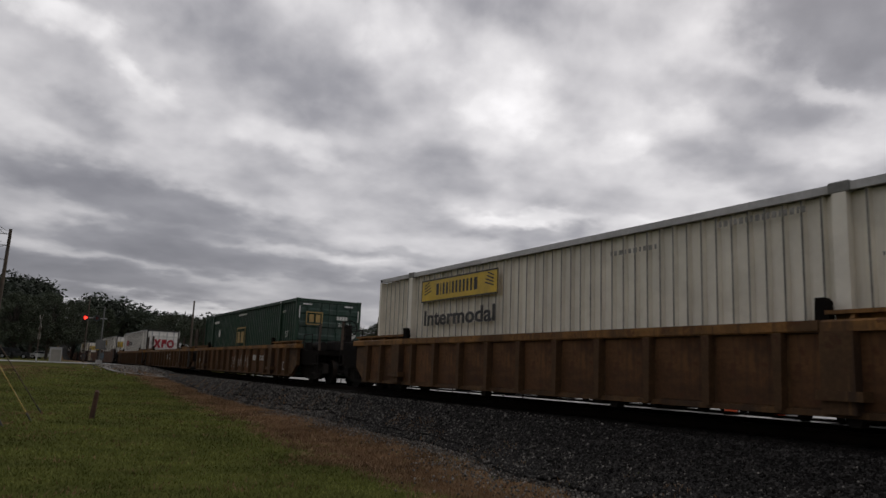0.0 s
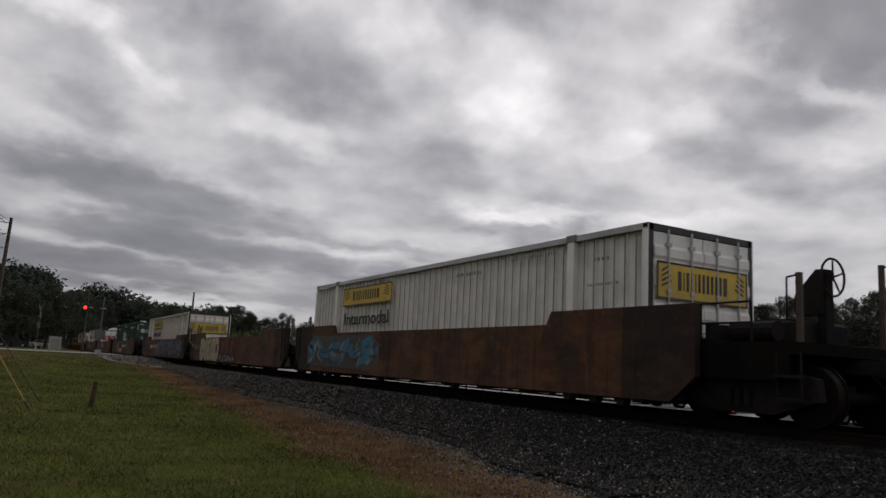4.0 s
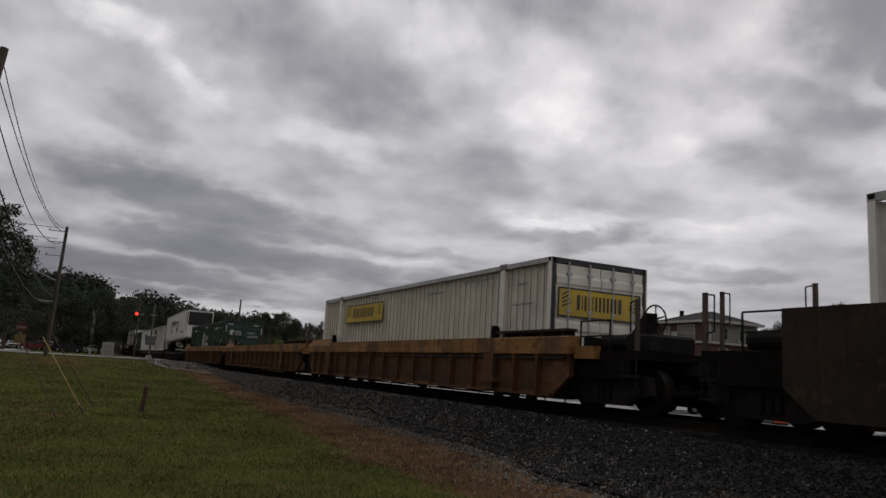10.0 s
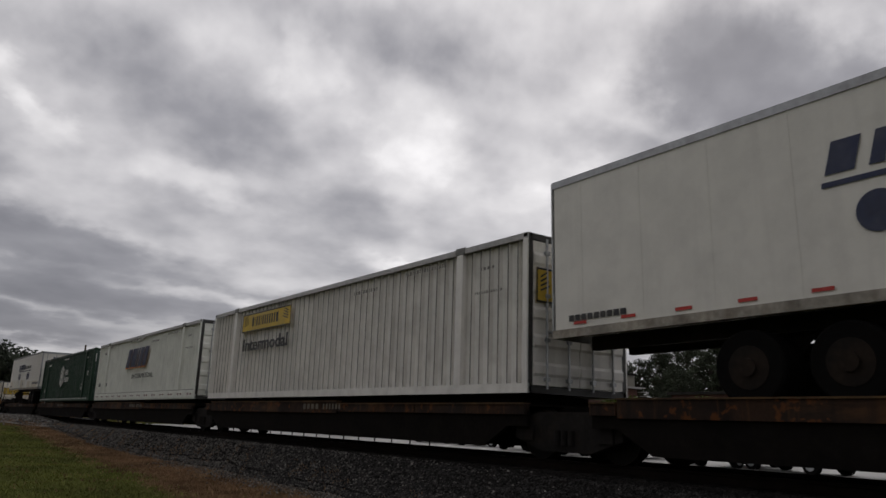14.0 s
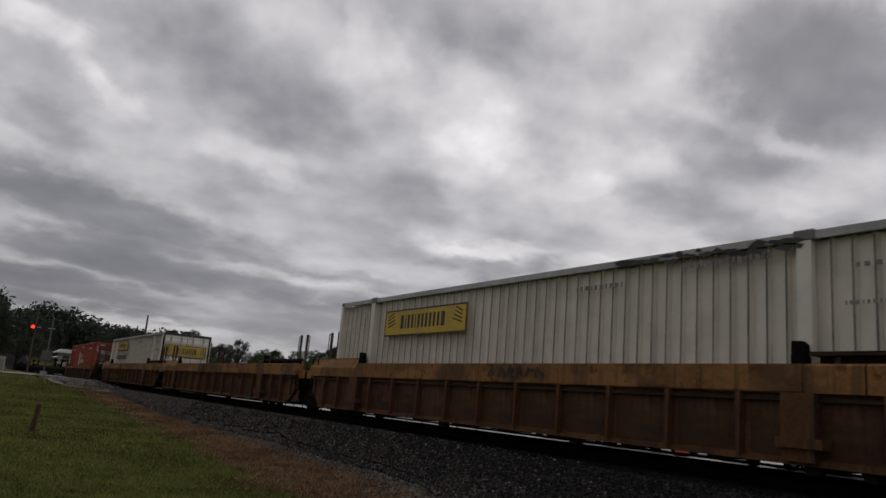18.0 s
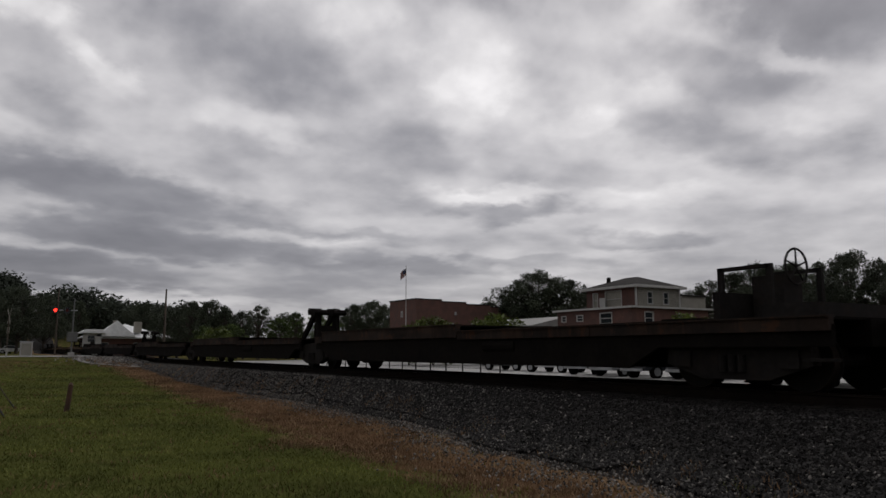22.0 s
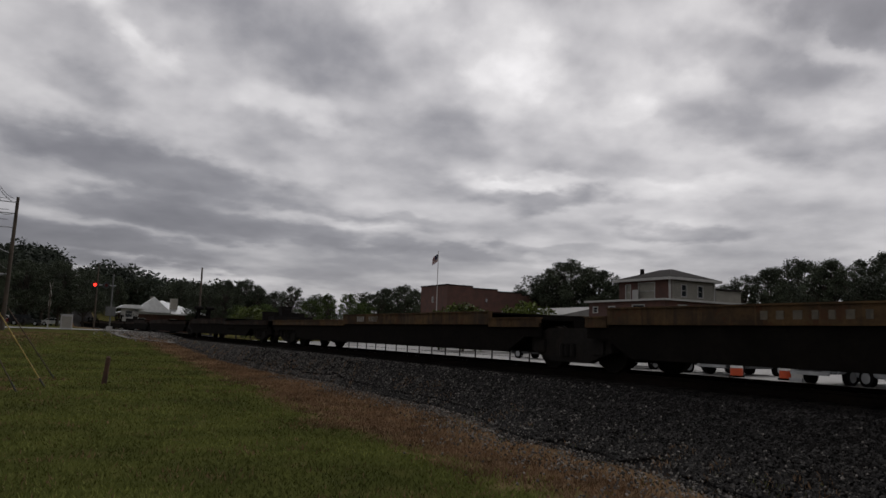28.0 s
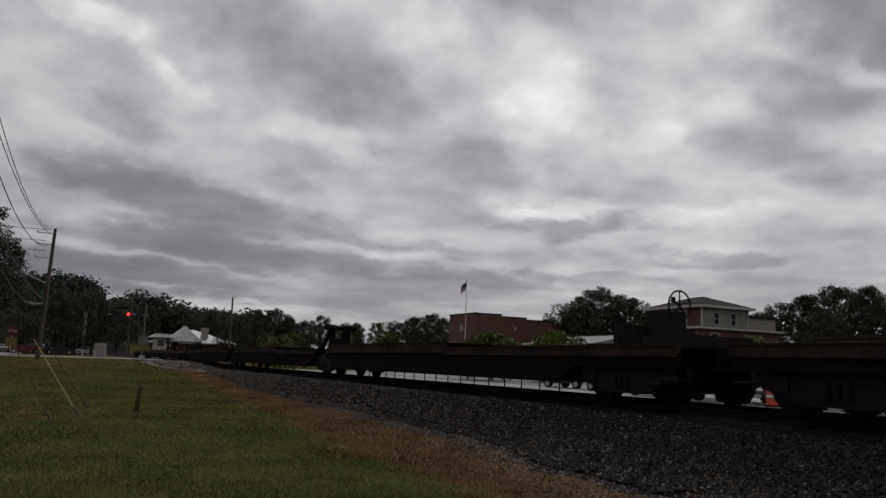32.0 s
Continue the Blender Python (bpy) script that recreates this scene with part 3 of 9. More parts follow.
def container_meshes(style, mat, door_mat):
    """The shared meshes of one make of 53-foot container."""
    key = (style, mat.name)
    if key in PIECES:
        return PIECES[key]
    h, w, d = CL / 2, CW / 2, {}
    pale = style != "badge"
    for side, s in (("near", -1), ("far", 1)):
        bm = bmesh.new()
        for a, b in ((-h + 0.08, -6.10), (-6.04, 6.04), (6.10, h - 0.08)):
            corrugated(bm, a, b, 0.17, CH - 0.11, s * (w - 0.037), 0.285, 0.07, s, RIBS[style])
        d["side_" + side] = to_mesh("side_panel", bm, mat)
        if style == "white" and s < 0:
            # dark strips paint the shade inside the grooves of the near side
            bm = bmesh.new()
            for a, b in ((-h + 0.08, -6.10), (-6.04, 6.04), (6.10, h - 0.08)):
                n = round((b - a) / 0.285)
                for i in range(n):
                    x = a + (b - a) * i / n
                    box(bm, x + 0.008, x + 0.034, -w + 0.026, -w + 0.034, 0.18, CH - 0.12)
            d["groove_lines"] = to_mesh("panel_seams", bm, M_SHADE_LINE)
        bm = boxes((-h, h, s * w - 0.03, s * w + 0.03, 0.0, 0.17))
        d["brail_" + side] = to_mesh("bottom_rail", bm, mat)
        bm = boxes((-h, h, s * w - 0.03, s * w + 0.03, CH - 0.11, CH))
        d["trail_" + side] = to_mesh("top_rail", bm, M_TOPRAIL if pale else mat)
    d["post"] = to_mesh("stacking_post", boxes((-0.10, 0.10, -0.04, 0.04, 0.17, CH - 0.11)), mat)
    bm = bmesh.new()
    k = 0.65 if pale else 1.0
    box(bm, -0.09 * k, 0.09 * k, -0.09, 0.09, -0.06 * k, 0.06 * k)
    bmesh.ops.bevel(bm, geom=bm.edges[:], offset=0.012, segments=1, affect="EDGES")
    d["casting"] = to_mesh("corner_casting", bm, mat if not pale else M_GRIME)
    bm = bmesh.new()
    box(bm, -0.15, 0.15, -0.07, 0.07, -0.11, 0.045) if pale else box(bm, -0.085, 0.085, -0.07, 0.07, -0.10, 0.03)
    bmesh.ops.bevel(bm, geom=bm.edges[:], offset=0.018, segments=1, affect="EDGES")
    d["post_casting"] = to_mesh("corner_casting", bm, M_GALV if not pale else M_RAILGREY)
    bm = bmesh.new()
    corrugated(bm, -h + 0.03, h - 0.03, -w + 0.03, w - 0.03, 0, 0.6, 0.02, 1)
    for v in bm.verts:
        v.co = Vector((v.co.x, v.co.z, CH - 0.02 - v.co.y * 0.5))
    d["roof"] = to_mesh("roof_panel", bm, mat)
    d["floor"] = to_mesh("floor_panel", boxes((-h + 0.05, h - 0.05, -w + 0.04, w - 0.04, 0.03, 0.13)), M_GRIME)
    bm = bmesh.new()
    corrugated(bm, -w + 0.1, w - 0.1, 0.15, CH - 0.1, 0, 0.32, 0.04, 1)
    for v in bm.verts:
        v.co = Vector((-h + 0.03 + v.co.y, v.co.x, v.co.z))
    d["front"] = to_mesh("front_wall", bm, mat)
    frame = [(h - 0.06, h, -w, -w + 0.10, 0, CH), (h - 0.06, h, w - 0.10, w, 0, CH), (h - 0.06, h, -w, w, CH - 0.12, CH), (h - 0.06, h, -w, w, 0, 0.12)]
    d["frame"] = to_mesh("door_frame", boxes(*frame), M_DOORFRAME if pale else mat)
    outline = [(-0.025, CH - 0.14), (-0.025, 0.14), (0.02, 0.14)]
    for k in range(5):
        z = 0.30 + k * 0.50
        outline += [(0.02, z), (0.05, z + 0.05), (0.05, z + 0.19), (0.02, z + 0.25)]
    outline.append((0.02, CH - 0.14))
    bm = bmesh.new()
    prism(bm, outline, -0.59, 0.59, "y")
    d["door"] = to_mesh("door", bm, door_mat)
    bm = bmesh.new()
    tube(bm, (0, 0, 0.08), (0, 0, CH - 0.08), 0.022, n=6)
    for z in (0.25, 0.95, 1.75, 2.55):
        box(bm, -0.05, 0.035, -0.05, 0.05, z - 0.035, z + 0.035)
    box(bm, -0.02, 0.03, 0.0, 0.32, 1.08, 1.12)
    d["bar"] = to_mesh("lock_bar", bm, M_GALV if pale else door_mat)
    PIECES[key] = d
    return d


def container(name, label, style, mat, door_mat, group="containers on the train"):
    d = container_meshes(style, mat, door_mat)
    c = thing(name, label, "container", group)
    h, w = CL / 2, CW / 2

    def add(nm, me, m=None):
        o = new(nm, me)
        o.parent = c
        if m is not None:
            o.matrix_basis = m
        return o

    for s in ("near", "far"):
        add("side_panel", d["side_" + s])
        add("bottom_rail", d["brail_" + s])
        add("top_rail", d["trail_" + s])
    for x in (-6.07, 6.07):
        for y in (-w - 0.005, w + 0.005):
            add("stacking_post", d["post"], pose(x, y, 0))
            add("corner_casting", d["post_casting"], pose(x, y * 0.985, CH - 0.02))
    for x in (-h + 0.06, h - 0.06):
        for y in (-w, w):
            add("corner_post", d["post"], pose(x, y, 0) @ Matrix.Diagonal((0.55, 0.95, 1, 1)))
            add("corner_casting", d["casting"], pose(x, y * 0.96, CH - 0.045))
    if "groove_lines" in d:
        add("panel_seams", d["groove_lines"])
    add("roof_panel", d["roof"])
    add("floor_panel", d["floor"])
    add("front_wall", d["front"])
    add("door_frame", d["frame"])
    for s in (-1, 1):
        dr = add("door", d["door"], pose(h - 0.02, s * 0.6, 0))
        for k in (-0.28, 0.28):
            b = new("lock_bar", d["bar"])
            b.parent = dr
            b.matrix_basis = pose(0.06, k, 0)
    return c


def flat(parent, name, mat, quads, face="side", off=0.052, label=""):
    """Painted marks: thin plates 4 mm thick laid on the near side or on the door end. quads: outlines in (along, up)."""
    groups = [[q] for q in quads] if name in ("door_mark", "block_mark", "wing_mark", "reflector", "worn_patch", "badge_stripe") else [quads]
    for group in groups:
        bm = bmesh.new()
        for q in group:
            if face == "side":
                prism(bm, q, -CW / 2 - off, -CW / 2 - off + 0.004, "y")
            else:
                prism(bm, q, CL / 2 + off, CL / 2 + off - 0.004, "x")
        bmesh.ops.remove_doubles(bm, verts=bm.verts[:], dist=0.0002)
        ob = part(name, bm, mat, parent, label)
        if name == "stencil_mark":
            tagged(ob, kind="stuff")
    return ob


def rect(x0, x1, z0, z1, lean=0.0):
    return [(x0, z0), (x1, z0), (x1 + lean, z1), (x0 + lean, z1)]


def bars(x0, x1, z0, z1, widths, gap=0.25, lean=0.0):
    """A run of plain bars in place of letters."""
    tot = sum(widths) + gap * (len(widths) - 1)
    k = (x1 - x0) / tot
    out, x = [], x0
    for w in widths:
        out.append(rect(x, x + w * k, z0, z1, lean))
        x += (w + gap) * k
    return out


def ring(cx, cz, ro, ri, n=18, sx=1.0):
    out = []
    for i in range(n):
        a, b = 2 * math.pi * i / n, 2 * math.pi * (i + 1) / n
        out.append([(cx + sx * ro * math.cos(a), cz + ro * math.sin(a)), (cx + sx * ro * math.cos(b), cz + ro * math.sin(b)),
                    (cx + sx * ri * math.cos(b), cz + ri * math.sin(b)), (cx + sx * ri * math.cos(a), cz + ri * math.sin(a))])
    return out


def round_plate(cx, cz, r, n=24):
    return [[(cx + r * math.cos(2 * math.pi * i / n), cz + r * math.sin(2 * math.pi * i / n)) for i in range(n)]]


def small_codes(c, mat, z=2.62):
    """Rows of small stencilled marks under the roof rail, too small to read."""
    for x0, x1, z0, z1, n in ((4.1, 5.6, z - 0.02, z + 0.07, 17), (1.8, 2.9, z - 0.18, z - 0.10, 10), (6.75, 7.15, 2.35, 2.41, 4), (6.6, 7.4, 1.89, 1.94, 12)):
        flat(c, "stencil_mark", M_STENCIL, bars(x0, x1, z0, z1, [0.35 + 0.2 * (i * 7 % 3) for i in range(n)], 0.45))


def mark_panel(c, x0, x1, z0, z1, face="side"):
    """A yellow name panel with a dark frame, a wing at each end and block marks between."""
    k = 0.07
    flat(c, "name_panel", M_YELMARK, [rect(x0, x1, z0, z1)], face, 0.048, "yellow name panel")
    t = 0.035
    flat(c, "panel_border", M_DARKBAR, [rect(x0, x1, z0, z0 + t), rect(x0, x1, z1 - t, z1), rect(x0, x0 + t, z0 + t, z1 - t), rect(x1 - t, x1, z0 + t, z1 - t)], face, 0.054)
    w = x1 - x0
    hgt = z1 - z0
    flat(c, "block_mark", M_DARKBAR, bars(x0 + 0.22 * w, x0 + 0.76 * w, z0 + 0.27 * hgt, z1 - 0.22 * hgt, [0.45, 0.12, 0.3, 0.3, 0.12, 0.3, 0.3, 0.3, 0.3, 0.3, 0.3, 0.5], 0.30), face, 0.054)
    wings = []
    for s in (-1, 1):
        e = x0 + 0.10 * w if s < 0 else x1 - 0.10 * w
        for i in range(4):
            z = z0 + (0.32 + 0.13 * i) * hgt
            wings.append([(e - s * 0.05 * w * (1 - 0.2 * i), z + 0.16 * hgt), (e + s * 0.05 * w, z), (e + s * 0.055 * w, z + 0.05 * hgt), (e - s * 0.045 * w * (1 - 0.2 * i), z + 0.20 * hgt)])
    flat(c, "wing_mark", M_DARKBAR, wings, face, 0.054)


def panel_container(mat, intermodal, label):
    c = container("container", label, "white", mat, mat)
    if intermodal:
        mark_panel(c, -5.4, -1.8, 2.05, 2.62)
        lettering("Intermodal", 0.52, M_DARKBAR, c, -3.55, -CW / 2 - 0.052, 1.46, width=3.3, bold=0.012)
    else:
        mark_panel(c, -5.3, -1.6, 1.85, 2.50)
    mark_panel(c, -1.16, 1.10, 1.62, 2.26, "end")
    small_codes(c, M_DARKBAR)
    return c


def red_mark_container(label):
    c = container("container", label, "white", M_WHITE, M_WHITE)
    x = -4.95
    flat(c, "logo_mark", M_REDMARK, [[(x, 1.66), (x + 0.52, 1.66), (x + 0.34, 1.92), (x + 0.52, 2.18), (x, 2.18), (x + 0.18, 1.92)],
                                     rect(x + 0.62, x + 1.0, 1.66, 2.18)] + round_plate(x + 1.32, 1.92, 0.26), label="red block mark")
    flat(c, "block_mark", M_DARKBAR, bars(-3.35, -0.7, 1.68, 2.02, [0.3, 0.5, 0.5, 0.15, 0.45, 0.3, 0.15, 0.45, 0.45], 0.28))
    flat(c, "block_mark", M_DARKBAR, [rect(-3.35, -3.22, 2.02, 2.16), rect(-1.95, -1.85, 2.02, 2.10), rect(-2.55, -2.3, 1.56, 1.66)])
    y, z0, z1 = -0.72, 1.42, 2.12
    m = (z0 + z1) / 2
    flat(c, "logo_mark", M_REDMARK, [[(y, z0), (y + 0.20, z0), (y + 0.29, m - 0.14), (y + 0.38, z0), (y + 0.58, z0), (y + 0.40, m), (y + 0.58, z1), (y + 0.38, z1), (y + 0.29, m + 0.14), (y + 0.20, z1), (y, z1), (y + 0.18, m)],
                                     rect(y + 0.64, y + 0.80, z0, z1), rect(y + 0.80, y + 1.02, m - 0.02, z1)] + ring(y + 1.36, m, 0.35, 0.17, 18, 0.84), "end", 0.075, "red block mark")
    small_codes(c, M_DARKBAR, 2.5)
    flat(c, "patch_mark", M_G_GREY, round_plate(5.2, 1.55, 0.16), off=0.05)
    return c


def hexagon(cx, cz, w, h):
    return [(cx - w, cz - h * 0.55), (cx, cz - h), (cx + w, cz - h * 0.55), (cx + w, cz + h * 0.55), (cx, cz + h), (cx - w, cz + h * 0.55)]


def badge_container(mat, label, kind, ground):
    """A coloured container with a pale hexagon badge; kind 'old' has the faded two-line name."""
    c = container("container", label, "badge", mat, M_GREEN_END if ground == "green" else M_RED_END)
    cx = -0.62 if ground == "green" else -1.15
    cz = 1.56 if ground != "red" else 1.60
    flat(c, "badge", M_PALE, [hexagon(cx, cz, 0.52 if ground == "red" else 0.58, 0.70)], off=0.048, label="pale hexagonal badge")
    flat(c, "badge_stripe", mat, [rect(cx - 0.36, cx - 0.26, cz - 0.42, cz + 0.42), rect(cx + 0.26, cx + 0.36, cz - 0.42, cz + 0.42), rect(cx - 0.12, cx - 0.04, cz + 0.12, cz + 0.6),
                                   rect(cx + 0.04, cx + 0.12, cz - 0.6, cz - 0.12)], off=0.054)
    x = cx + 0.86
    flat(c, "block_mark", M_PALE, bars(x + 0.15, x + 1.0, cz + 0.06, cz + 0.38, [0.5, 0.4, 0.45], 0.38) + bars(x, x + (1.4 if kind != "old" else 2.1), cz - 0.38, cz - 0.10, [0.55, 0.3, 0.45, 0.45, 0.45] + ([0.15, 0.2, 0.45, 0.4] if kind == "old" else []), 0.36))
    num = M_PALE
    digits = {"green": "642593", "plain": "505613", "red": "637537"}[kind if kind == "plain" else ground]
    if kind != "plain":
        lettering("HGIU", 0.22, num, c, 4.42, -CW / 2 - 0.052, 2.35, width=0.55)
        lettering(digits, 0.22, num, c, 5.25, -CW / 2 - 0.052, 2.35, width=0.78)
    if ground != "red":
        lettering("53'", 0.34, num, c, 7.15, -CW / 2 - 0.052, 1.42)
        lettering("WTP", 0.15, num, c, 6.65, -CW / 2 - 0.052, 2.38)
    if ground == "green" and kind != "plain":
        lettering("53'", 0.34, num, c, -7.0, -CW / 2 - 0.052, 1.42)
        lettering("WTP", 0.13, M_STENCIL, c, -6.6, -CW / 2 - 0.052, 2.38)
        lettering("HGIU", 0.20, num, c, -5.50, -CW / 2 - 0.052, 2.38, width=0.46)
        lettering("642593", 0.20, num, c, -4.86, -CW / 2 - 0.052, 2.38, width=0.60)
    flat(c, "stencil_mark", num, bars(-0.45, 1.0, 2.58, 2.66, [1] * 9))
    if ground != "green" or kind == "plain":
        flat(c, "stencil_mark", num, bars(-5.9, -5.0, 2.38, 2.50, [1] * 6))
    hx, faint = -0.80, M_STENCIL if ground == "red" else M_PALE
    flat(c, "door_badge", faint, [hexagon(hx, 2.12, 0.17, 0.20)], "end", 0.075)
    flat(c, "door_mark", faint, bars(hx + 0.24, hx + 0.56, 2.13, 2.24, [0.5] * 3, 0.5) + bars(hx + 0.22, hx + 0.62, 1.98, 2.08, [0.5] * 5, 0.5) + bars(-0.95, -0.45, 1.52, 1.57, [1] * 6, 0.5) + bars(-0.95, -0.25, 1.40, 1.45, [1] * 7, 0.5), "end", 0.075)
    lettering("HGIU", 0.20, faint, c, CL / 2 + 0.075, 0.48, 2.08, "end", 0.50)
    lettering(digits, 0.20, faint, c, CL / 2 + 0.075, 0.62, 1.82, "end", 0.72)
    if ground == "red":
        lettering("53", 0.34, faint, c, CL / 2 + 0.075, -0.78, 1.62, "end")
        flat(c, "door_plate", M_PALE, [rect(-0.95, -0.55, 0.95, 1.25)], "end", 0.075)
    flat(c, "reflector", M_REFLECT_W, [rect(-1.24, -1.20, 2.15, 2.6), rect(1.18, 1.22, 2.1, 2.55), rect(-1.1, -0.75, 2.66, 2.71), rect(0.6, 0.95, 2.66, 2.71)], "end", 0.075)
    if kind == "plain":
        flat(c, "reflector", M_REFLECT_W, [rect(-7.7 + i * 0.62, -7.7 + i * 0.62 + 0.34, 0.10, 0.17) for i in range(25)], off=0.036)
        flat(c, "stencil_mark", num, [[(5.62, 0.88), (6.06, 0.88), (5.84, 0.96)]] + bars(-6.5, -6.3, 0.6, 0.8, [1]))
        lettering("DA", 0.30, num, c, 5.84, -CW / 2 - 0.052, 0.60)
    return c


def framed_mark_container(label):
    c = container("container", label, "badge", M_GREEN, M_GREEN_END)
    t = 0.07
    flat(c, "logo_mark", M_OCHRE, [rect(-0.72, 0.84, 1.96, 2.03), rect(-0.72, -0.65, 1.1, 1.96), rect(0.77, 0.84, 1.1, 1.96), rect(-0.5, -0.05, 1.3, 1.82), rect(0.12, 0.6, 1.3, 1.82)], label="ochre framed mark")
    lettering("53'", 0.34, M_PALE, c, 7.15, -CW / 2 - 0.052, 1.42)
    lettering("WTP", 0.15, M_PALE, c, 6.65, -CW / 2 - 0.052, 2.38)
    flat(c, "diamond_plate", M_PALE, [[(-4.35, 1.62), (-4.13, 1.85), (-4.35, 2.08), (-4.57, 1.85)]])
    flat(c, "stencil_mark", M_PALE, bars(-0.6, 0.9, 2.58, 2.66, [1] * 11) + bars(-5.6, -4.6, 2.38, 2.50, [1] * 7))
    flat(c, "door_logo", M_OCHRE, [rect(-0.95, -0.28, 1.9, 1.94), rect(-0.95, -0.28, 2.36, 2.40), rect(-0.95, -0.91, 1.94, 2.36), rect(-0.32, -0.28, 1.94, 2.36), rect(-0.82, -0.64, 2.0, 2.3), rect(-0.56, -0.38, 2.0, 2.3)], "end", 0.075)
    flat(c, "door_mark", M_PALE, bars(0.3, 0.75, 2.14, 2.28, [1, 1, 1, 1]), "end", 0.075)
    lettering("263535", 0.19, M_PALE, c, CL / 2 + 0.075, 0.65, 1.90, "end")
    flat(c, "diamond_plate", M_PALE, [[(0.75, 1.55), (0.95, 1.74), (1.15, 1.55), (0.95, 1.36)]], "end", 0.075)
    flat(c, "reflector", M_REFLECT_W, [rect(-1.24, -1.20, 2.15, 2.6), rect(1.18, 1.22, 2.1, 2.55), rect(-1.1, -0.75, 2.66, 2.71), rect(0.6, 0.95, 2.66, 2.71)], "end", 0.075)
    return c


def swoosh_container(label):
    c = container("container", label, "soft", M_WHITE_COOL, M_WHITE_COOL)
    for mat, dx, dz, off in ((M_ORANGE, -0.06, -0.06, 0.048), (M_NAVY, 0.0, 0.0, 0.054)):
        q = []
        x = -2.15 + dx
        for wd in (0.62, 0.86, 0.24, 0.54, 0.60):
            q.append(rect(x, x + wd, 1.48 + dz, 2.32 + dz, 0.36))
            x += wd + 0.12
        flat(c, "logo_mark", mat, q, off=off, label="slanted navy block mark")
    lettering("INTERMODAL", 0.30, M_DARKBAR, c, 0.85, -CW / 2 - 0.052, 0.95, width=3.4)
    lettering("53ft", 0.27, M_DARKBAR, c, -7.15, -CW / 2 - 0.052, 0.70)
    lettering("TA", 0.22, M_DARKBAR, c, -5.62, -CW / 2 - 0.052, 0.70)
    flat(c, "stencil_mark", M_STENCIL, bars(-6.75, -6.4, 2.32, 2.44, [1, 1, 1], 0.5) + bars(-5.6, -5.3, 2.62, 2.78, [1, 1], 0.6))
    rg = random.Random(14)
    for i in range(15):
        x, k = -1.75 + 0.155 * i, rg.uniform(0.05, 0.13)
        z = rg.uniform(2.63, 2.72)
        flat(c, "worn_patch", rg.choice((M_G_WHITE, M_PALE, M_G_GREY)), [[(x - k, z), (x + 0.3 * k, z - rg.uniform(0.01, 0.05)), (x + k, z + 0.03), (x + 0.6 * k, z + 0.09), (x - 0.8 * k, z + rg.uniform(0.05, 0.10))]], off=0.050 + 0.0005 * i)
    part("sill_plate", boxes((-CL / 2 + 0.12, CL / 2 - 0.12, -CW / 2 - 0.056, -CW / 2 - 0.032, 0.05, 0.32)), M_WHITE_COOL, c)
    # dark strip drawn as the shadow line where the panel meets the sill
    part("sill_seam", boxes((-CL / 2 + 0.12, CL / 2 - 0.12, -CW / 2 - 0.050, -CW / 2 - 0.034, 0.32, 0.345)), M_SHADE_LINE, c)
    flat(c, "reflector", M_SIGNRED, [rect(-7.6 + i * 1.15 + k, -7.6 + i * 1.15 + k + 0.17, 0.15, 0.21) for i in range(14) for k in (0, 0.32)], off=0.062)
    small_codes(c, M_DARKBAR)
    return c


def truck_meshes():
    if "truck" in PIECES:
        return PIECES["truck"]
    d = {}
    bm = bmesh.new()
    disc_y(bm, 0, 0, -0.07, 0.07, 0.42, 24)
    disc_y(bm, 0, 0, 0.07, 0.10, 0.455, 24)
    disc_y(bm, 0, 0, -0.11, -0.07, 0.13, 12)
    d["wheel"] = to_mesh("wheel", bm, M_RUSTWHEEL)
    bm = bmesh.new()
    disc_y(bm, 0, 0, -0.082, -0.071, 0.41, 24)
    bm2 = bmesh.new()
    for q in ring(0, 0, 0.424, 0.405, 28):
        prism(bm2, q, -0.076, 0.069, "y")
    bmesh.ops.remove_doubles(bm2, verts=bm2.verts[:], dist=0.0005)
    bm.free()
    d["rim"] = to_mesh("rim", bm2, M_WORNRIM)
    bm = bmesh.new()
    prism(bm, [(-1.22, 0.36), (-1.18, 0.66), (-0.6, 0.80), (0.6, 0.80), (1.18, 0.66), (1.22, 0.36), (0.95, 0.28), (0.55, 0.15), (-0.55, 0.15), (-0.95, 0.28)], -0.09, 0.09, "y")
    for s in (-0.16, 0.0, 0.16):
        tube(bm, (s, -0.12, 0.26), (s, -0.12, 0.5), 0.055, n=8)
    for s in (-0.89, 0.89):
        box(bm, s - 0.16, s + 0.16, -0.14, 0.10, 0.32, 0.56)
    d["frame"] = to_mesh("side_frame", bm, M_GRIME)
    bm = boxes((-0.22, 0.22, -1.0, 0.98, 0.38, 0.66), (-0.95, 0.95, -0.12, 0.12, 0.45, 0.6))
    tube(bm, (-0.89, -0.8, 0.42), (-0.89, 0.8, 0.42), 0.085)
    tube(bm, (0.89, -0.8, 0.42), (0.89, 0.8, 0.42), 0.085)
    d["bolster"] = to_mesh("bolster", bm, M_GRIME)
    bm = bmesh.new()
    prism(bm, [(-0.05, 0.2), (0.05, 0.2), (0.07, 0.62), (-0.07, 0.62)], -0.06, 0.06, "y")
    d["shoe"] = to_mesh("brake_shoe", bm, M_GRIME)
    PIECES["truck"] = d
    return d


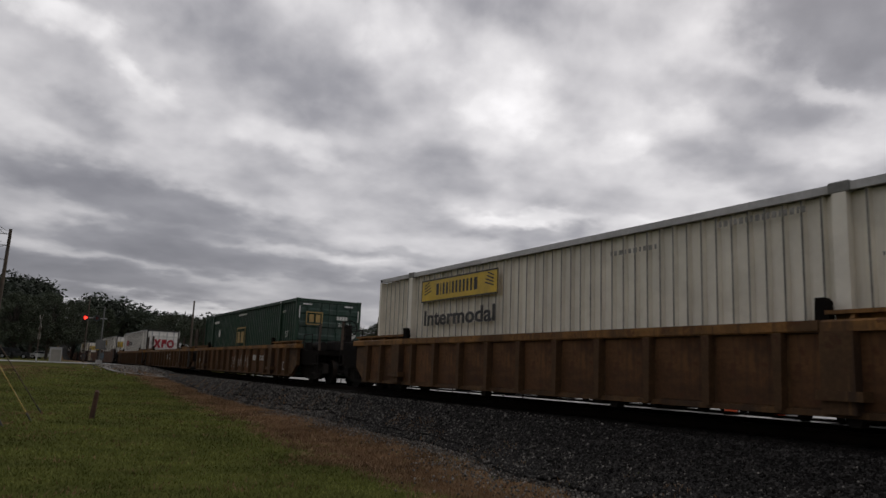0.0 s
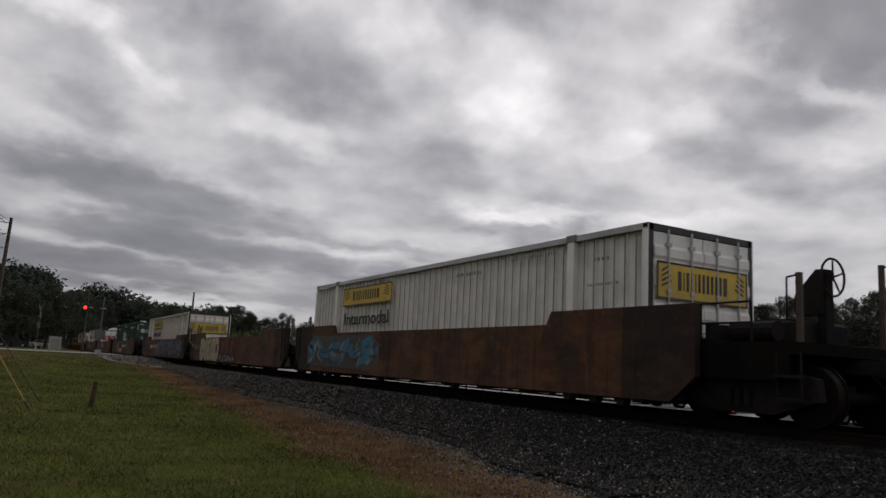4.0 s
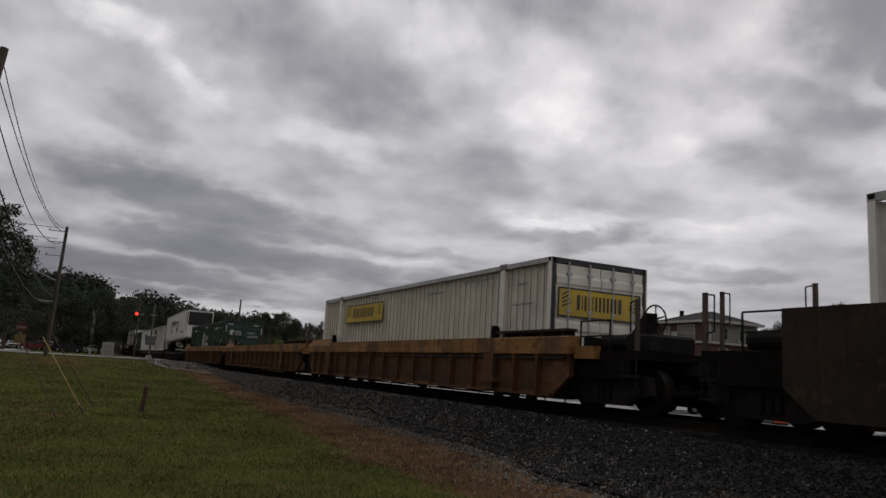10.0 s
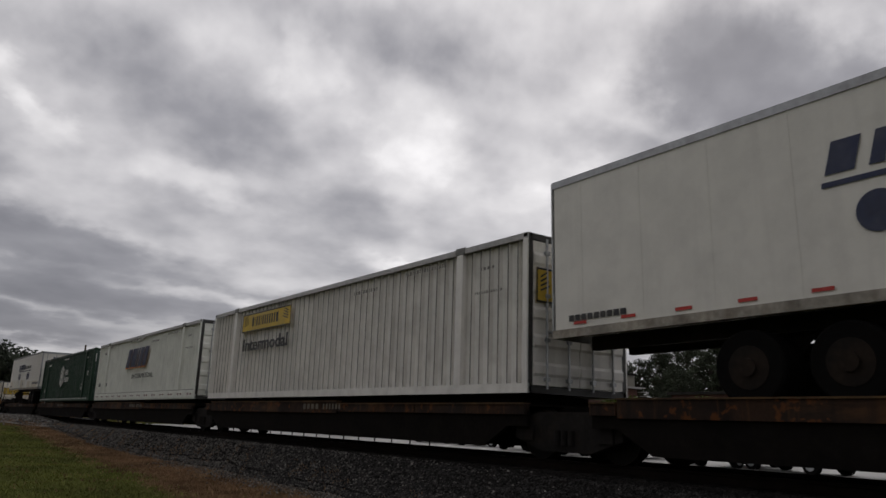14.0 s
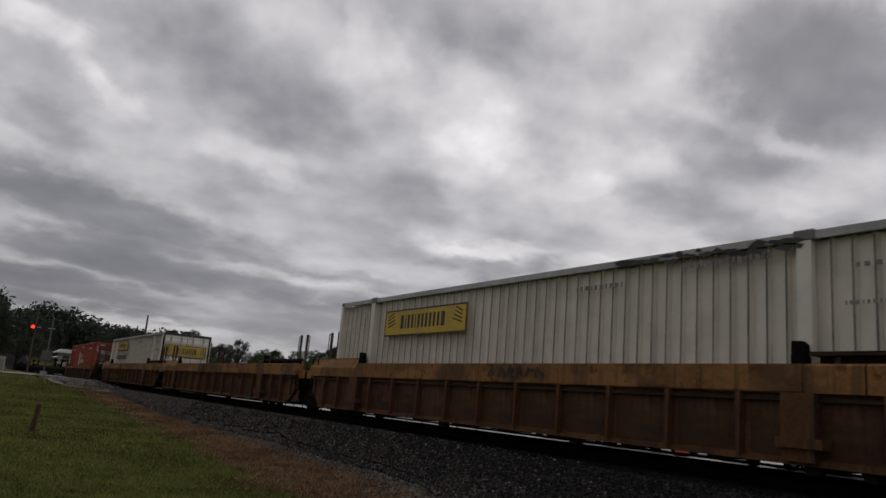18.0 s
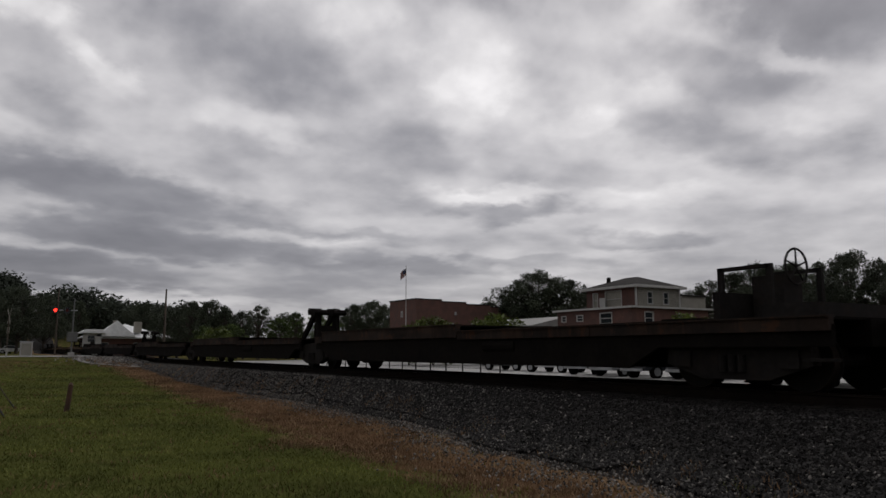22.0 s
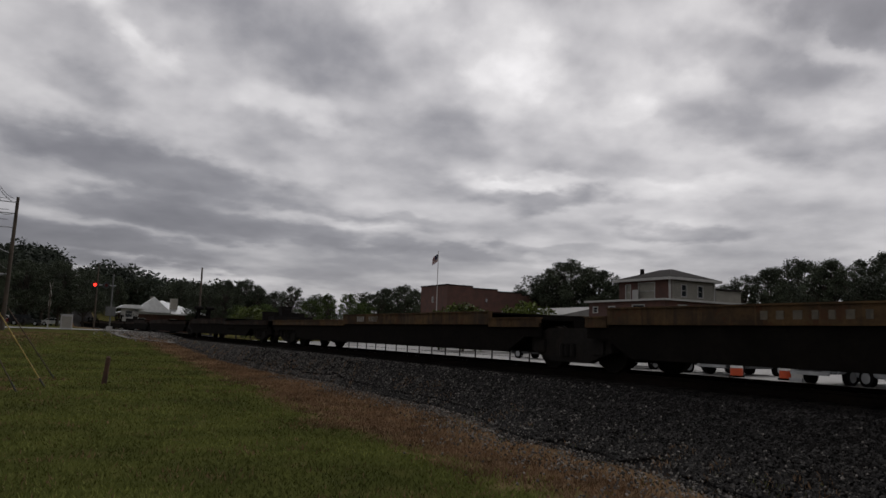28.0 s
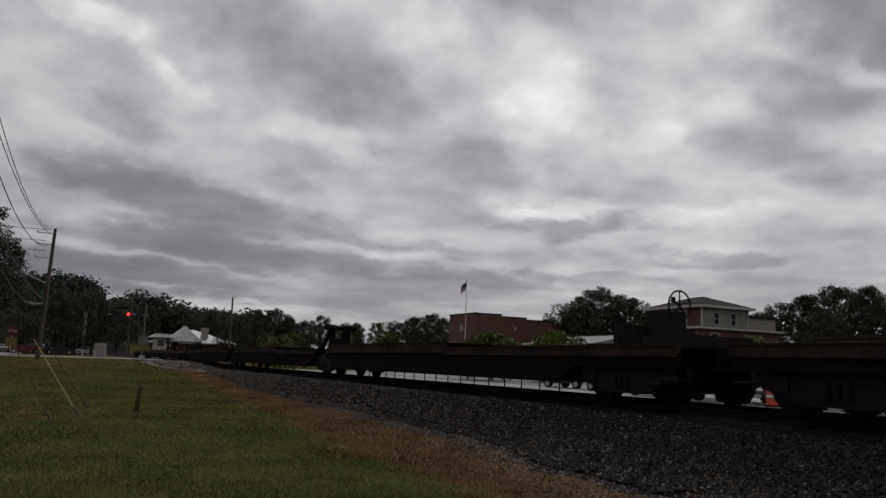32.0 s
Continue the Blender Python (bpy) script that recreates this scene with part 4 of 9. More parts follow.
def truck(parent, x, k=1.0):
    """A two-axle truck as a part of its car, with wheels, side frames and bolster beneath it."""
    d = truck_meshes()
    t = new("truck", d["bolster"])
    t.parent = parent
    t.matrix_basis = pose(x, 0, 0)

    def sub(nm, me, m):
        o = new(nm, me)
        o.parent = t
        o.matrix_basis = m
    for ax in (-0.89, 0.89):
        for s in (-1, 1):
            sub("wheel", d["wheel"], pose(ax, s * 0.76, 0.42, 0, 0, 0 if s < 0 else 180))
            sub("rim", d["rim"], pose(ax, s * 0.76, 0.42, 0, 0, 0 if s < 0 else 180))
    for s in (-1, 1):
        sub("side_frame", d["frame"], pose(0, s * 1.06, 0, 0, 0, 0 if s < 0 else 180))
    return t


def coupler(parent, x, s):
    bm = boxes((min(x, x + s * 0.75), max(x, x + s * 0.75), -0.09, 0.09, 0.76, 0.96))
    prism(bm, [(x + s * 0.6, -0.16), (x + s * 0.95, -0.16), (x + s * 1.02, 0.02), (x + s * 0.9, 0.16), (x + s * 0.6, 0.16)], 0.72, 1.0, "z")
    part("coupler", bm, M_GRIME, parent)


def ladder(parent, x, y, z0, z1, w=0.42):
    bm = bmesh.new()
    for dx in (-w / 2, w / 2):
        tube(bm, (x + dx, y, z0), (x + dx, y, z1), 0.018, n=6)
    n = max(2, int((z1 - z0) / 0.32))
    for i in range(n + 1):
        z = z0 + 0.04 + (z1 - z0 - 0.08) * i / n
        tube(bm, (x - w / 2, y, z), (x + w / 2, y, z), 0.014, n=6)
    return part("ladder", bm, M_GRIME, parent)


def end_post(parent, x, y, z0, z1, s):
    """A flat upright post with a long narrow grab loop on one side."""
    bm = boxes((x - 0.036, x + 0.036, y - 0.03, y + 0.03, z0, z1))
    part_post = part("end_post", bm, M_POST, parent)
    bm = bmesh.new()
    pts = [(x + s * 0.03, z1 - 0.03), (x + s * 0.19, z1 - 0.05), (x + s * 0.19, z1 - 0.62), (x + s * 0.03, z1 - 0.66)]
    for a, b in zip(pts, pts[1:]):
        tube(bm, (a[0], y, a[1]), (b[0], y, b[1]), 0.013, n=6)
    part("grab_loop", bm, M_GRIME, part_post)
    return part_post


def coupler_end(c, s, brake=None):
    """Platform, brake gear, posts and steps over a coupler."""
    def bx(x0, x1, *r):
        return (min(s * x0, s * x1), max(s * x0, s * x1), *r)
    part("end_platform", boxes(bx(9.1, 10.9, -1.36, 1.36, 0.98, 1.14)), M_SPINE, c)
    bm = boxes(bx(9.45, 10.30, -0.55, 0.65, 1.14, 1.52))
    bmesh.ops.bevel(bm, geom=bm.edges[:], offset=0.05, segments=1, affect="EDGES")
    part("brake_housing", bm, M_GRIME, c)
    if brake:
        x, z = brake
        bm = boxes(bx(x - 0.20, x - 0.06, -0.09, 0.09, 1.14, z + 0.12))
        prism(bm, [(s * (x - 0.55), z - 0.25), (s * (x - 0.2), z + 0.12), (s * (x - 0.08), z + 0.12), (s * (x - 0.08), z - 0.55), (s * (x - 0.55), z - 0.55)], -0.12, 0.12, "y")
        part("brake_stand", bm, M_GRIME, c)
        brake_wheel(c, s * x, 0.0, z, 0.28)
    part("end_bulkhead", boxes(bx(9.26, 9.36, -1.3, 1.3, 0.7, 1.42)), M_GRIME, c)
    part("side_skirt", boxes(bx(9.3, 10.7, -1.36, -1.30, 0.62, 0.98)), M_SPINE, c)
    bm = bmesh.new()
    tube(bm, (s * 9.5, -0.95, 1.32), (s * 10.25, -0.95, 1.32), 0.15, n=12)
    part("brake_cylinder", bm, M_GRIME, c)
    end_post(c, s * 10.62, 1.0, 1.1, 2.45, s)
    end_post(c, s * 10.85, -1.32, 1.0, 2.07, -s)
    bm = bmesh.new()
    for z in (1.42, 1.72):
        tube(bm, (s * 9.2, -1.33, z), (s * 10.1, -1.33, z), 0.016, n=6)
    for x in (9.2, 10.1):
        tube(bm, (s * x, -1.33, 1.1), (s * x, -1.33, 1.72), 0.018, n=6)
    part("side_rail", bm, M_GRIME, c)
    bm = boxes(bx(10.5, 10.9, -1.42, -1.30, 0.36, 0.40), bx(10.5, 10.9, -1.42, -1.30, 0.66, 0.70))
    for x in (10.52, 10.88):
        tube(bm, (s * x, -1.36, 0.36), (s * x, -1.36, 1.0), 0.016, n=6)
    part("step", bm, M_GRIME, c)
    bm = bmesh.new()
    tube(bm, (s * 9.3, -1.1, 0.98), (s * 10.7, -1.1, 0.62), 0.03, n=6)
    tube(bm, (s * 10.7, 0.3, 0.9), (s * 11.1, 0.25, 0.45), 0.035, n=6)
    part("air_hose", bm, M_RUBBER, c)


def brake_wheel(parent, x, y, z, r=0.28):
    bm = bmesh.new()
    n, k = 24, 6
    rows = []
    for i in range(n):
        a = 2 * math.pi * i / n
        rows.append([bm.verts.new((0.018 * math.sin(2 * math.pi * j / k), math.cos(a) * (r + 0.018 * math.cos(2 * math.pi * j / k)), math.sin(a) * (r + 0.018 * math.cos(2 * math.pi * j / k)))) for j in range(k)])
    for i in range(n):
        p, q = rows[i], rows[(i + 1) % n]
        for j in range(k):
            bm.faces.new((p[j], p[(j + 1) % k], q[(j + 1) % k], q[j]))
    wheel = part("brake_wheel", bm, M_GRIME, parent, "", pose(x, y, z))
    key = ("spoke", r)
    if key not in PIECES:
        bm = bmesh.new()
        tube(bm, (0, 0, 0), (0, 0, r - 0.01), 0.018, 0.013, 5)
        PIECES[key] = to_mesh("spoke", bm, M_GRIME)
    for i in range(5):
        o = new("spoke", PIECES[key])
        o.parent = wheel
        o.matrix_basis = pose(0, 0, 0, 72 * i, 0, 0)
    return wheel


# ---- well car units ----
WELL_SPEC = {
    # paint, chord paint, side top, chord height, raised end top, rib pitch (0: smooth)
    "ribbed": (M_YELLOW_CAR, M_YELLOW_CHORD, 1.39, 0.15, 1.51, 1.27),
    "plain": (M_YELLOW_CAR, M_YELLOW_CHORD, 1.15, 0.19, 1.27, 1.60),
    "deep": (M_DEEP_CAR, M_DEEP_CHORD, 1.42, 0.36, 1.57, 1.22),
    "smooth": (M_BROWN_CAR, M_BROWN_CHORD, 1.47, 0.0, 1.72, 0),
}


def well_pieces(kind):
    key = "well_" + kind
    if key in PIECES:
        return PIECES[key]
    paint, chord, top, ch, end, pitch = WELL_SPEC[kind]
    e0 = 6.2 if kind == "deep" else 5.9
    d = {}
    for s in (-1, 1):
        y0, y1 = (s * 1.52, s * 1.40) if s < 0 else (1.40, 1.52)
        bm = bmesh.new()
        if pitch:
            outline = [(-9.1, 0.62), (-8.55, 0.24), (8.55, 0.24), (9.1, 0.62), (9.1, top - 0.05), (-9.1, top - 0.05)]
        else:
            outline = [(-7.7, 0.22), (7.7, 0.22), (7.7, end), (5.75, end), (5.60, top), (-5.60, top), (-5.75, end), (-7.7, end)]
            be = bmesh.new()
            prism(be, [(7.705, 0.22), (8.75, 0.22), (9.25, 0.62), (9.25, end), (7.705, end)], y0, y1, "y")
            d["sideend%d" % s] = to_mesh("end_panel", be, M_BROWN_END)
        prism(bm, outline, y0, y1, "y")
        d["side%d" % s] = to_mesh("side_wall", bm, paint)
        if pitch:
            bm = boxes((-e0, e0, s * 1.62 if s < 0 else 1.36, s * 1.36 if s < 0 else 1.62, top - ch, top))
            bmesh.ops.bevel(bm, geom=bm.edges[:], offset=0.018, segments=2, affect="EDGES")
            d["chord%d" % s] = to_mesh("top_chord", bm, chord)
            bm = boxes((-8.5, 8.5, s * 1.58 if s < 0 else 1.4, s * 1.4 if s < 0 else 1.58, 0.20, 0.275))
            d["sill%d" % s] = to_mesh("bottom_sill", bm, paint)
            prof = [(1.62, top - ch), (1.62, top - 0.03), (1.58, top), (1.34, top), (1.34, top - ch)]
            for k, (a, b) in enumerate(((e0 + 0.015, 6.95), (6.97, 7.7), (7.72, 8.4), (8.42, 9.2))):
                bm = bmesh.new()
                prism(bm, [(s * p, z) for p, z in prof], a, b, "x")
                d["endchord%d_%d" % (s, k)] = to_mesh("end_chord", bm, chord)
                bm = bmesh.new()
                prism(bm, [(s * p, z) for p, z in ((1.62, top - ch), (1.62, top - 0.12), (1.46, end - 0.03), (1.46, end), (1.34, end), (1.34, top - ch))], a, b, "x")
                d["facet%d_%d" % (s, k)] = to_mesh("end_chord", bm, chord)
            bm = bmesh.new()
            y0, y1 = sorted((s * 1.36, s * 1.41))
            box(bm, e0 + 0.1, 9.05, y0, y1, top + 0.002, end - 0.05)
            y0, y1 = sorted((s * 1.34, s * 1.57))
            box(bm, e0 + 0.05, 9.1, y0, y1, end - 0.05, end)
            for k in range(4):
                x = e0 + 0.4 + k * (8.9 - e0 - 0.4) / 3
                prism(bm, [(s * 1.415, top + 0.004), (s * 1.57, top + 0.004), (s * 1.53, end - 0.055), (s * 1.415, end - 0.055)], x - 0.03, x + 0.03, "x")
            d["raised%d" % s] = to_mesh("raised_rail", bm, M_BROWN_END if kind == "deep" else chord)
    if pitch:
        bm = bmesh.new()
        rw = 0.022 if kind == "deep" else 0.055
        prism(bm, [(-rw, 0.24), (rw, 0.24), (rw + 0.015, top - ch), (-rw - 0.015, top - ch)], -0.13, 0.0, "y")
        d["rib"] = to_mesh("side_post", bm, paint)
        d["ledge"] = to_mesh("chord_ledge", boxes((-9.0, 9.0, -1.60, -1.525, top - ch - 0.10, top - ch - 0.06)), M_BROWN_END)
        bm = boxes((-0.22, 0.22, -0.16, 0.0, 0.24, top - ch))
        box(bm, -0.26, 0.34, -0.22, 0.0, 0.40, 0.52)
        d["bracket"] = to_mesh("lift_bracket", bm, paint)
        bm = bmesh.new()
        prism(bm, [(-0.10, 0), (0.10, 0), (0.08, 0.24), (0.03, 0.29), (-0.09, 0.29)], -0.06, 0.06, "y")
        d["guide"] = to_mesh("container_guide", bm, M_SPINE)
    bm = bmesh.new()
    prism(bm, [(8.5, 0.62), (10.6, 0.78), (10.6, 1.02), (8.5, 1.28)], -1.35, 1.35, "y")
    d["end_deck"] = to_mesh("end_deck", bm, M_SPINE)
    bm = boxes((-8.6, 8.6, -1.42, 1.42, 0.20, 0.25))
    for i in range(11):
        x = -8.0 + i * 1.6
        box(bm, x - 0.12, x + 0.12, -1.45, 1.45, 0.16, 0.26)
    d["floor"] = to_mesh("well_floor", bm, M_GRIME)
    bm = bmesh.new()
    prism(bm, [(-0.12, 0.21), (-0.07, 0.09), (0.07, 0.09), (0.12, 0.21)], -1.46, -1.30, "y")
    d["feet"] = to_mesh("floor_bracket", bm, M_GRIME)
    bm = bmesh.new()
    tube(bm, (-7.4, -1.2, 0.14), (7.4, -1.2, 0.14), 0.02, n=6)
    d["pipe"] = to_mesh("air_pipe", bm, M_GRIME)
    PIECES[key] = d
    return d


BRAKE = {"smooth": (10.48, 2.17), "deep": (9.85, 1.85), "ribbed": (10.3, 2.0), "plain": (10.3, 1.9)}


def well_car(kind, label, lead="joint", tail="joint", group="well cars", tail_brake=False):
    """One well unit. lead and tail say what each end has: a shared truck at the joint (built by the unit ahead) or a coupler."""
    paint, chord, top, ch, end, pitch = WELL_SPEC[kind]
    d = well_pieces(kind)
    c = thing("well_car", label, "rail car", group)

    def add(nm, me, m=None):
        o = new(nm, me)
        o.parent = c
        if m is not None:
            o.matrix_basis = m
        return o
    for s in (-1, 1):
        add("side_wall", d["side%d" % s])
        if not pitch:
            add("end_panel", d["sideend%d" % s])
            add("end_panel", d["sideend%d" % -s], pose(0, 0, 0, 0, 0, 180))
        if pitch:
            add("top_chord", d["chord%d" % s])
            for turn in (0, 180):
                ss = s if turn == 0 else -s
                sloped = kind == "deep" and turn
                for k in range(4):
                    add("end_chord", d[("facet%d_%d" if sloped else "endchord%d_%d") % (ss, k)], pose(0, 0, 0, 0, 0, turn))
                if sloped:
                    continue
                add("raised_rail", d["raised%d" % ss], pose(0, 0, 0, 0, 0, turn))
    if pitch:
        n = int(11.6 / pitch)
        for s in (-1, 1):
            rz = 0 if s < 0 else 180
            for i in range(n + 1):
                x = -5.3 + 10.6 * i / n
                add("side_post", d["rib"], pose(x, s * 1.52, 0, 0, 0, rz))
            bx = sorted([-5.3 + 10.6 * i / n for i in range(n + 1)] + [-8.1, -7.2, -6.15, 6.15, 7.2, 8.1])
            if s < 0:
                for a, b in zip(bx, bx[1:]):
                    wd = round(b - a - 0.22, 2)
                    if wd > 0.3:
                        key = (kind, wd)
                        if key not in PIECES:
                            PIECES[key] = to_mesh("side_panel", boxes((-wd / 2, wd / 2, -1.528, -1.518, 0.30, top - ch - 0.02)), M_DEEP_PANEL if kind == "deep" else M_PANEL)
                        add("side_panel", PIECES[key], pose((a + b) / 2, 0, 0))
            add("bottom_sill", d["sill%d" % s])
            # deep cars: a dark ledge draws the slot below the chord
            if s < 0 and kind == "deep":
                add("chord_ledge", d["ledge"])
            for x in (-8.1, -7.2, 7.2, 8.1):
                add("side_post", d["rib"], pose(x, s * 1.52, 0, 0, 0, rz))
            for x in (-6.15, 6.15):
                add("lift_bracket", d["bracket"], pose(x, s * 1.52, 0, 0, 0, rz))
                if kind != "plain":
                    add("container_guide", d["guide"], pose(x + (-0.05 if kind == "deep" else -0.25) * (1 if x > 0 else -1), s * 1.49, top))
    if kind == "deep":
        for s, how in ((1, lead), (-1, tail)):
            key = ("end_block", s)
            if key not in PIECES:
                PIECES[key] = to_mesh("end_block", boxes((*sorted((s * 9.22, s * 9.85)), -1.50, -1.34, 0.98, 1.22)), M_DEEP_CHORD)
            add("end_block", PIECES[key])
    for turn in (0, 180):
        add("end_deck", d["end_deck"], pose(0, 0, 0, 0, 0, turn) @ (Matrix.Diagonal((0.94, 1, 1, 1)) if (lead, tail)[turn > 0] == "joint" else Matrix()))
    add("well_floor", d["floor"])
    for x in (-7.6, -6.9, -6.2, -2.1, 2.0, 6.2, 6.9, 7.6):
        add("floor_bracket", d["feet"], pose(x, 0, 0))
    add("air_pipe", d["pipe"])
    high = {"ribbed": 2.54, "deep": 2.36, "smooth": 2.12, "plain": 1.9}[kind]
    for s, how in ((1, lead), (-1, tail)):
        if how == "coupler":
            truck(c, s * 9.75)
            coupler(c, s * 10.6, s)
            coupler_end(c, s, BRAKE[kind] if s > 0 else (BRAKE[kind] if tail_brake else None))
        else:
            if s < 0:
                truck(c, -9.825)
            for y in (-1.2, 1.2):
                end_post(c, s * 8.35, y, 1.1, high, -s)
                end_post(c, s * 8.85, y, 1.1, high, s)
            ladder(c, s * 9.0, -1.56, 0.45, end, 0.36)
    return c


def plate(c, name, mat, quads, y=-1.53, label=""):
    bm = bmesh.new()
    for q in quads:
        prism(bm, q, y - 0.004, y, "y")
    ob = part(name, bm, mat, c, label)
    if name == "stencil_mark":
        tagged(ob, kind="stuff")
    return ob


def notice_panel(c, x):
    """The black stencil panel near the end of a ribbed car, with rows of marks too small to read."""
    plate(c, "stencil_panel", M_G_BLACK, [rect(x - 0.62, x + 0.62, 0.30, 1.20)], -1.53)
    q = bars(x - 0.36, x + 0.30, 0.655, 0.68, [1] * 11) + bars(x - 0.30, x + 0.26, 0.575, 0.60, [1] * 9) + bars(x - 0.45, x + 0.1, 0.42, 0.44, [1] * 9) + bars(x - 0.45, x + 0.2, 0.37, 0.39, [1] * 10)
    q += bars(x - 0.5, x - 0.36, 1.06, 1.13, [1, 1], 0.5) + bars(x + 0.3, x + 0.42, 1.06, 1.13, [1, 1], 0.5) + ring(x - 0.25, 0.93, 0.075, 0.045, 12)
    plate(c, "stencil_mark", M_STENCIL, q, -1.537)


def ribbon(bm, pts, w, y):
    """A flat painted stroke along a line of points; w is its width at each point."""
    row = []
    for i, (x, z) in enumerate(pts):
        p, q = pts[max(i - 1, 0)], pts[min(i + 1, len(pts) - 1)]
        d = Vector((q[0] - p[0], q[1] - p[1]))
        n = Vector((-d.y, d.x)).normalized() * (w if isinstance(w, float) else w[i]) / 2
        row.append((bm.verts.new((x + n.x, y, z + n.y)), bm.verts.new((x - n.x, y, z - n.y))))
    for (a, b), (e, f) in zip(row, row[1:]):
        bm.faces.new((a, b, f, e))


def curve(rg, p, q, bend, k=9):
    m = ((p[0] + q[0]) / 2 + rg.uniform(-bend, bend), (p[1] + q[1]) / 2 + rg.uniform(-bend, bend))
    return [((1 - t) ** 2 * p[0] + 2 * t * (1 - t) * m[0] + t * t * q[0], (1 - t) ** 2 * p[1] + 2 * t * (1 - t) * m[1] + t * t * q[1]) for t in [i / k for i in range(k + 1)]]


def spray(c, name, seed, x0, x1, z0, z1, fills, line, n=7, back=None, fat=0.26, edge=0.05):
    """Sprayed shapes: thick interlocking strokes with outlines, like no real letter."""
    rg = random.Random(seed)
    step, h = (x1 - x0) / n, z1 - z0
    if back:
        k = 40
        top = [(x0 + (x1 - x0) * i / k, z1 - rg.uniform(0.0, 0.12) * h) for i in range(k + 1)]
        low = [(x0 + (x1 - x0) * i / k, z0 + rg.uniform(0.0, 0.10) * h) for i in range(k + 1)]
        bm = bmesh.new()
        v = [(bm.verts.new((a[0], -1.526, a[1])), bm.verts.new((b[0], -1.526, b[1]))) for a, b in zip(top, low)]
        for (a, b), (e, f) in zip(v, v[1:]):
            bm.faces.new((a, b, f, e))
        tagged(part(name, bm, back, c), kind="stuff")
    y = -1.528
    for i in range(n):
        cx = x0 + (i + 0.5) * step
        m = fills[i % len(fills)]
        lines = []
        for j in range(rg.choice((2, 3, 3))):
            p = (cx + rg.uniform(-0.5, 0.1) * step, z0 + rg.choice((0.14, 0.2, 0.5, 0.82)) * h)
            q = (cx + rg.uniform(0.0, 0.6) * step, z0 + rg.choice((0.14, 0.45, 0.8, 0.86)) * h)
            if abs(p[0] - q[0]) + abs(p[1] - q[1]) < 0.5 * step:
                q = (q[0], z0 + (0.86 if p[1] < (z0 + z1) / 2 else 0.14) * h)
            lines.append(curve(rg, p, q, 0.35 * step))
        w = fat * h * rg.uniform(0.75, 1.1)
        for mat, grow in ((line, edge * 2), (m, 0.0)):
            bm = bmesh.new()
            for j, pts in enumerate(lines):
                k = len(pts)
                ribbon(bm, pts, [(w * (0.65 + 0.5 * math.sin(math.pi * (0.15 + 0.7 * r / (k - 1)))) + grow) for r in range(k)], y - 0.0006 * j)
            tagged(part(name, bm, mat, c), kind="stuff")
            y -= 0.0022


def bow(rg, pts, k=7):
    """A smooth line through the points."""
    out = []
    for i in range(len(pts) - 1):
        p0, p1, p2, p3 = pts[max(i - 1, 0)], pts[i], pts[i + 1], pts[min(i + 2, len(pts) - 1)]
        for j in range(k):
            u = j / k
            out.append(tuple(0.5 * (2 * b + (c - a) * u + (2 * a - 5 * b + 4 * c - d) * u * u + (3 * b - a - 3 * c + d) * u ** 3) for a, b, c, d in zip(p0, p1, p2, p3)))
    return out + [pts[-1]]


def mural(c, name, seed, x0, x1, z0, z1, back, coats, n):
    """A dense sprayed mural: a dark ground, then coats of swelling interlocked strokes; a coat is (paint, width, strokes a cell)."""
    rg = random.Random(seed)
    h, step = z1 - z0, (x1 - x0) / n
    k = 48
    bm = bmesh.new()
    v = []
    for i in range(k + 1):
        x = x0 + (x1 - x0) * i / k
        e = min(1.0, 6.0 * min(i, k - i) / k + 0.45)
        m = (z0 + z1) / 2
        v.append((bm.verts.new((x, -1.526, m + h / 2 * e * rg.uniform(0.9, 1.0))), bm.verts.new((x, -1.526, m - h / 2 * e * rg.uniform(0.92, 1.0)))))
    for (a, b), (e, f) in zip(v, v[1:]):
        bm.faces.new((a, b, f, e))
    part(name, bm, back, c)
    y = -1.5275
    for paint, width, per in coats:
        bm = bmesh.new()
        for i in range(n):
            for j in range(per):
                cx = x0 + (i + rg.uniform(0.2, 0.8)) * step
                za, zb = z0 + rg.uniform(0.10, 0.25) * h, z1 - rg.uniform(0.10, 0.25) * h
                lean = rg.uniform(-0.35, 0.55) * step
                pts = [(cx - lean + rg.uniform(-0.2, 0.2) * step, za), (cx + rg.uniform(-0.35, 0.35) * step, za + 0.36 * (zb - za)), (cx + rg.uniform(-0.35, 0.35) * step, za + 0.68 * (zb - za)), (cx + lean + rg.uniform(-0.3, 0.3) * step, zb)]
                pts = [(min(max(x, x0 + 0.1), x1 - 0.1), z) for x, z in pts]
                if rg.random() < 0.35:
                    pts = [(cx - 0.5 * step, (za + zb) / 2 + rg.uniform(-0.2, 0.2) * h), (cx - 0.1 * step, za + rg.uniform(0.1, 0.9) * (zb - za)), (cx + 0.6 * step, za + rg.uniform(0.2, 0.8) * (zb - za))]
                    pts = [(min(max(x, x0 + 0.1), x1 - 0.1), z) for x, z in pts]
                line = bow(rg, pts)
                q = len(line)
                ribbon(bm, line, [width * (0.35 + 0.75 * math.sin(math.pi * (0.08 + 0.84 * r / (q - 1)))) for r in range(q)], y)
                y -= 0.0002
        tagged(part(name, bm, paint, c), kind="stuff")
        y -= 0.001


def blob(cx, cz, rx, rz, turn=0.0, p=2.4, n=28):
    """A rounded full outline."""
    out = []
    for i in range(n):
        c, k = math.cos(2 * math.pi * i / n), math.sin(2 * math.pi * i / n)
        a, b = math.copysign(abs(c) ** (2 / p), c) * rx, math.copysign(abs(k) ** (2 / p), k) * rz
        out.append((cx + a * math.cos(turn) - b * math.sin(turn), cz + a * math.sin(turn) + b * math.cos(turn)))
    return out


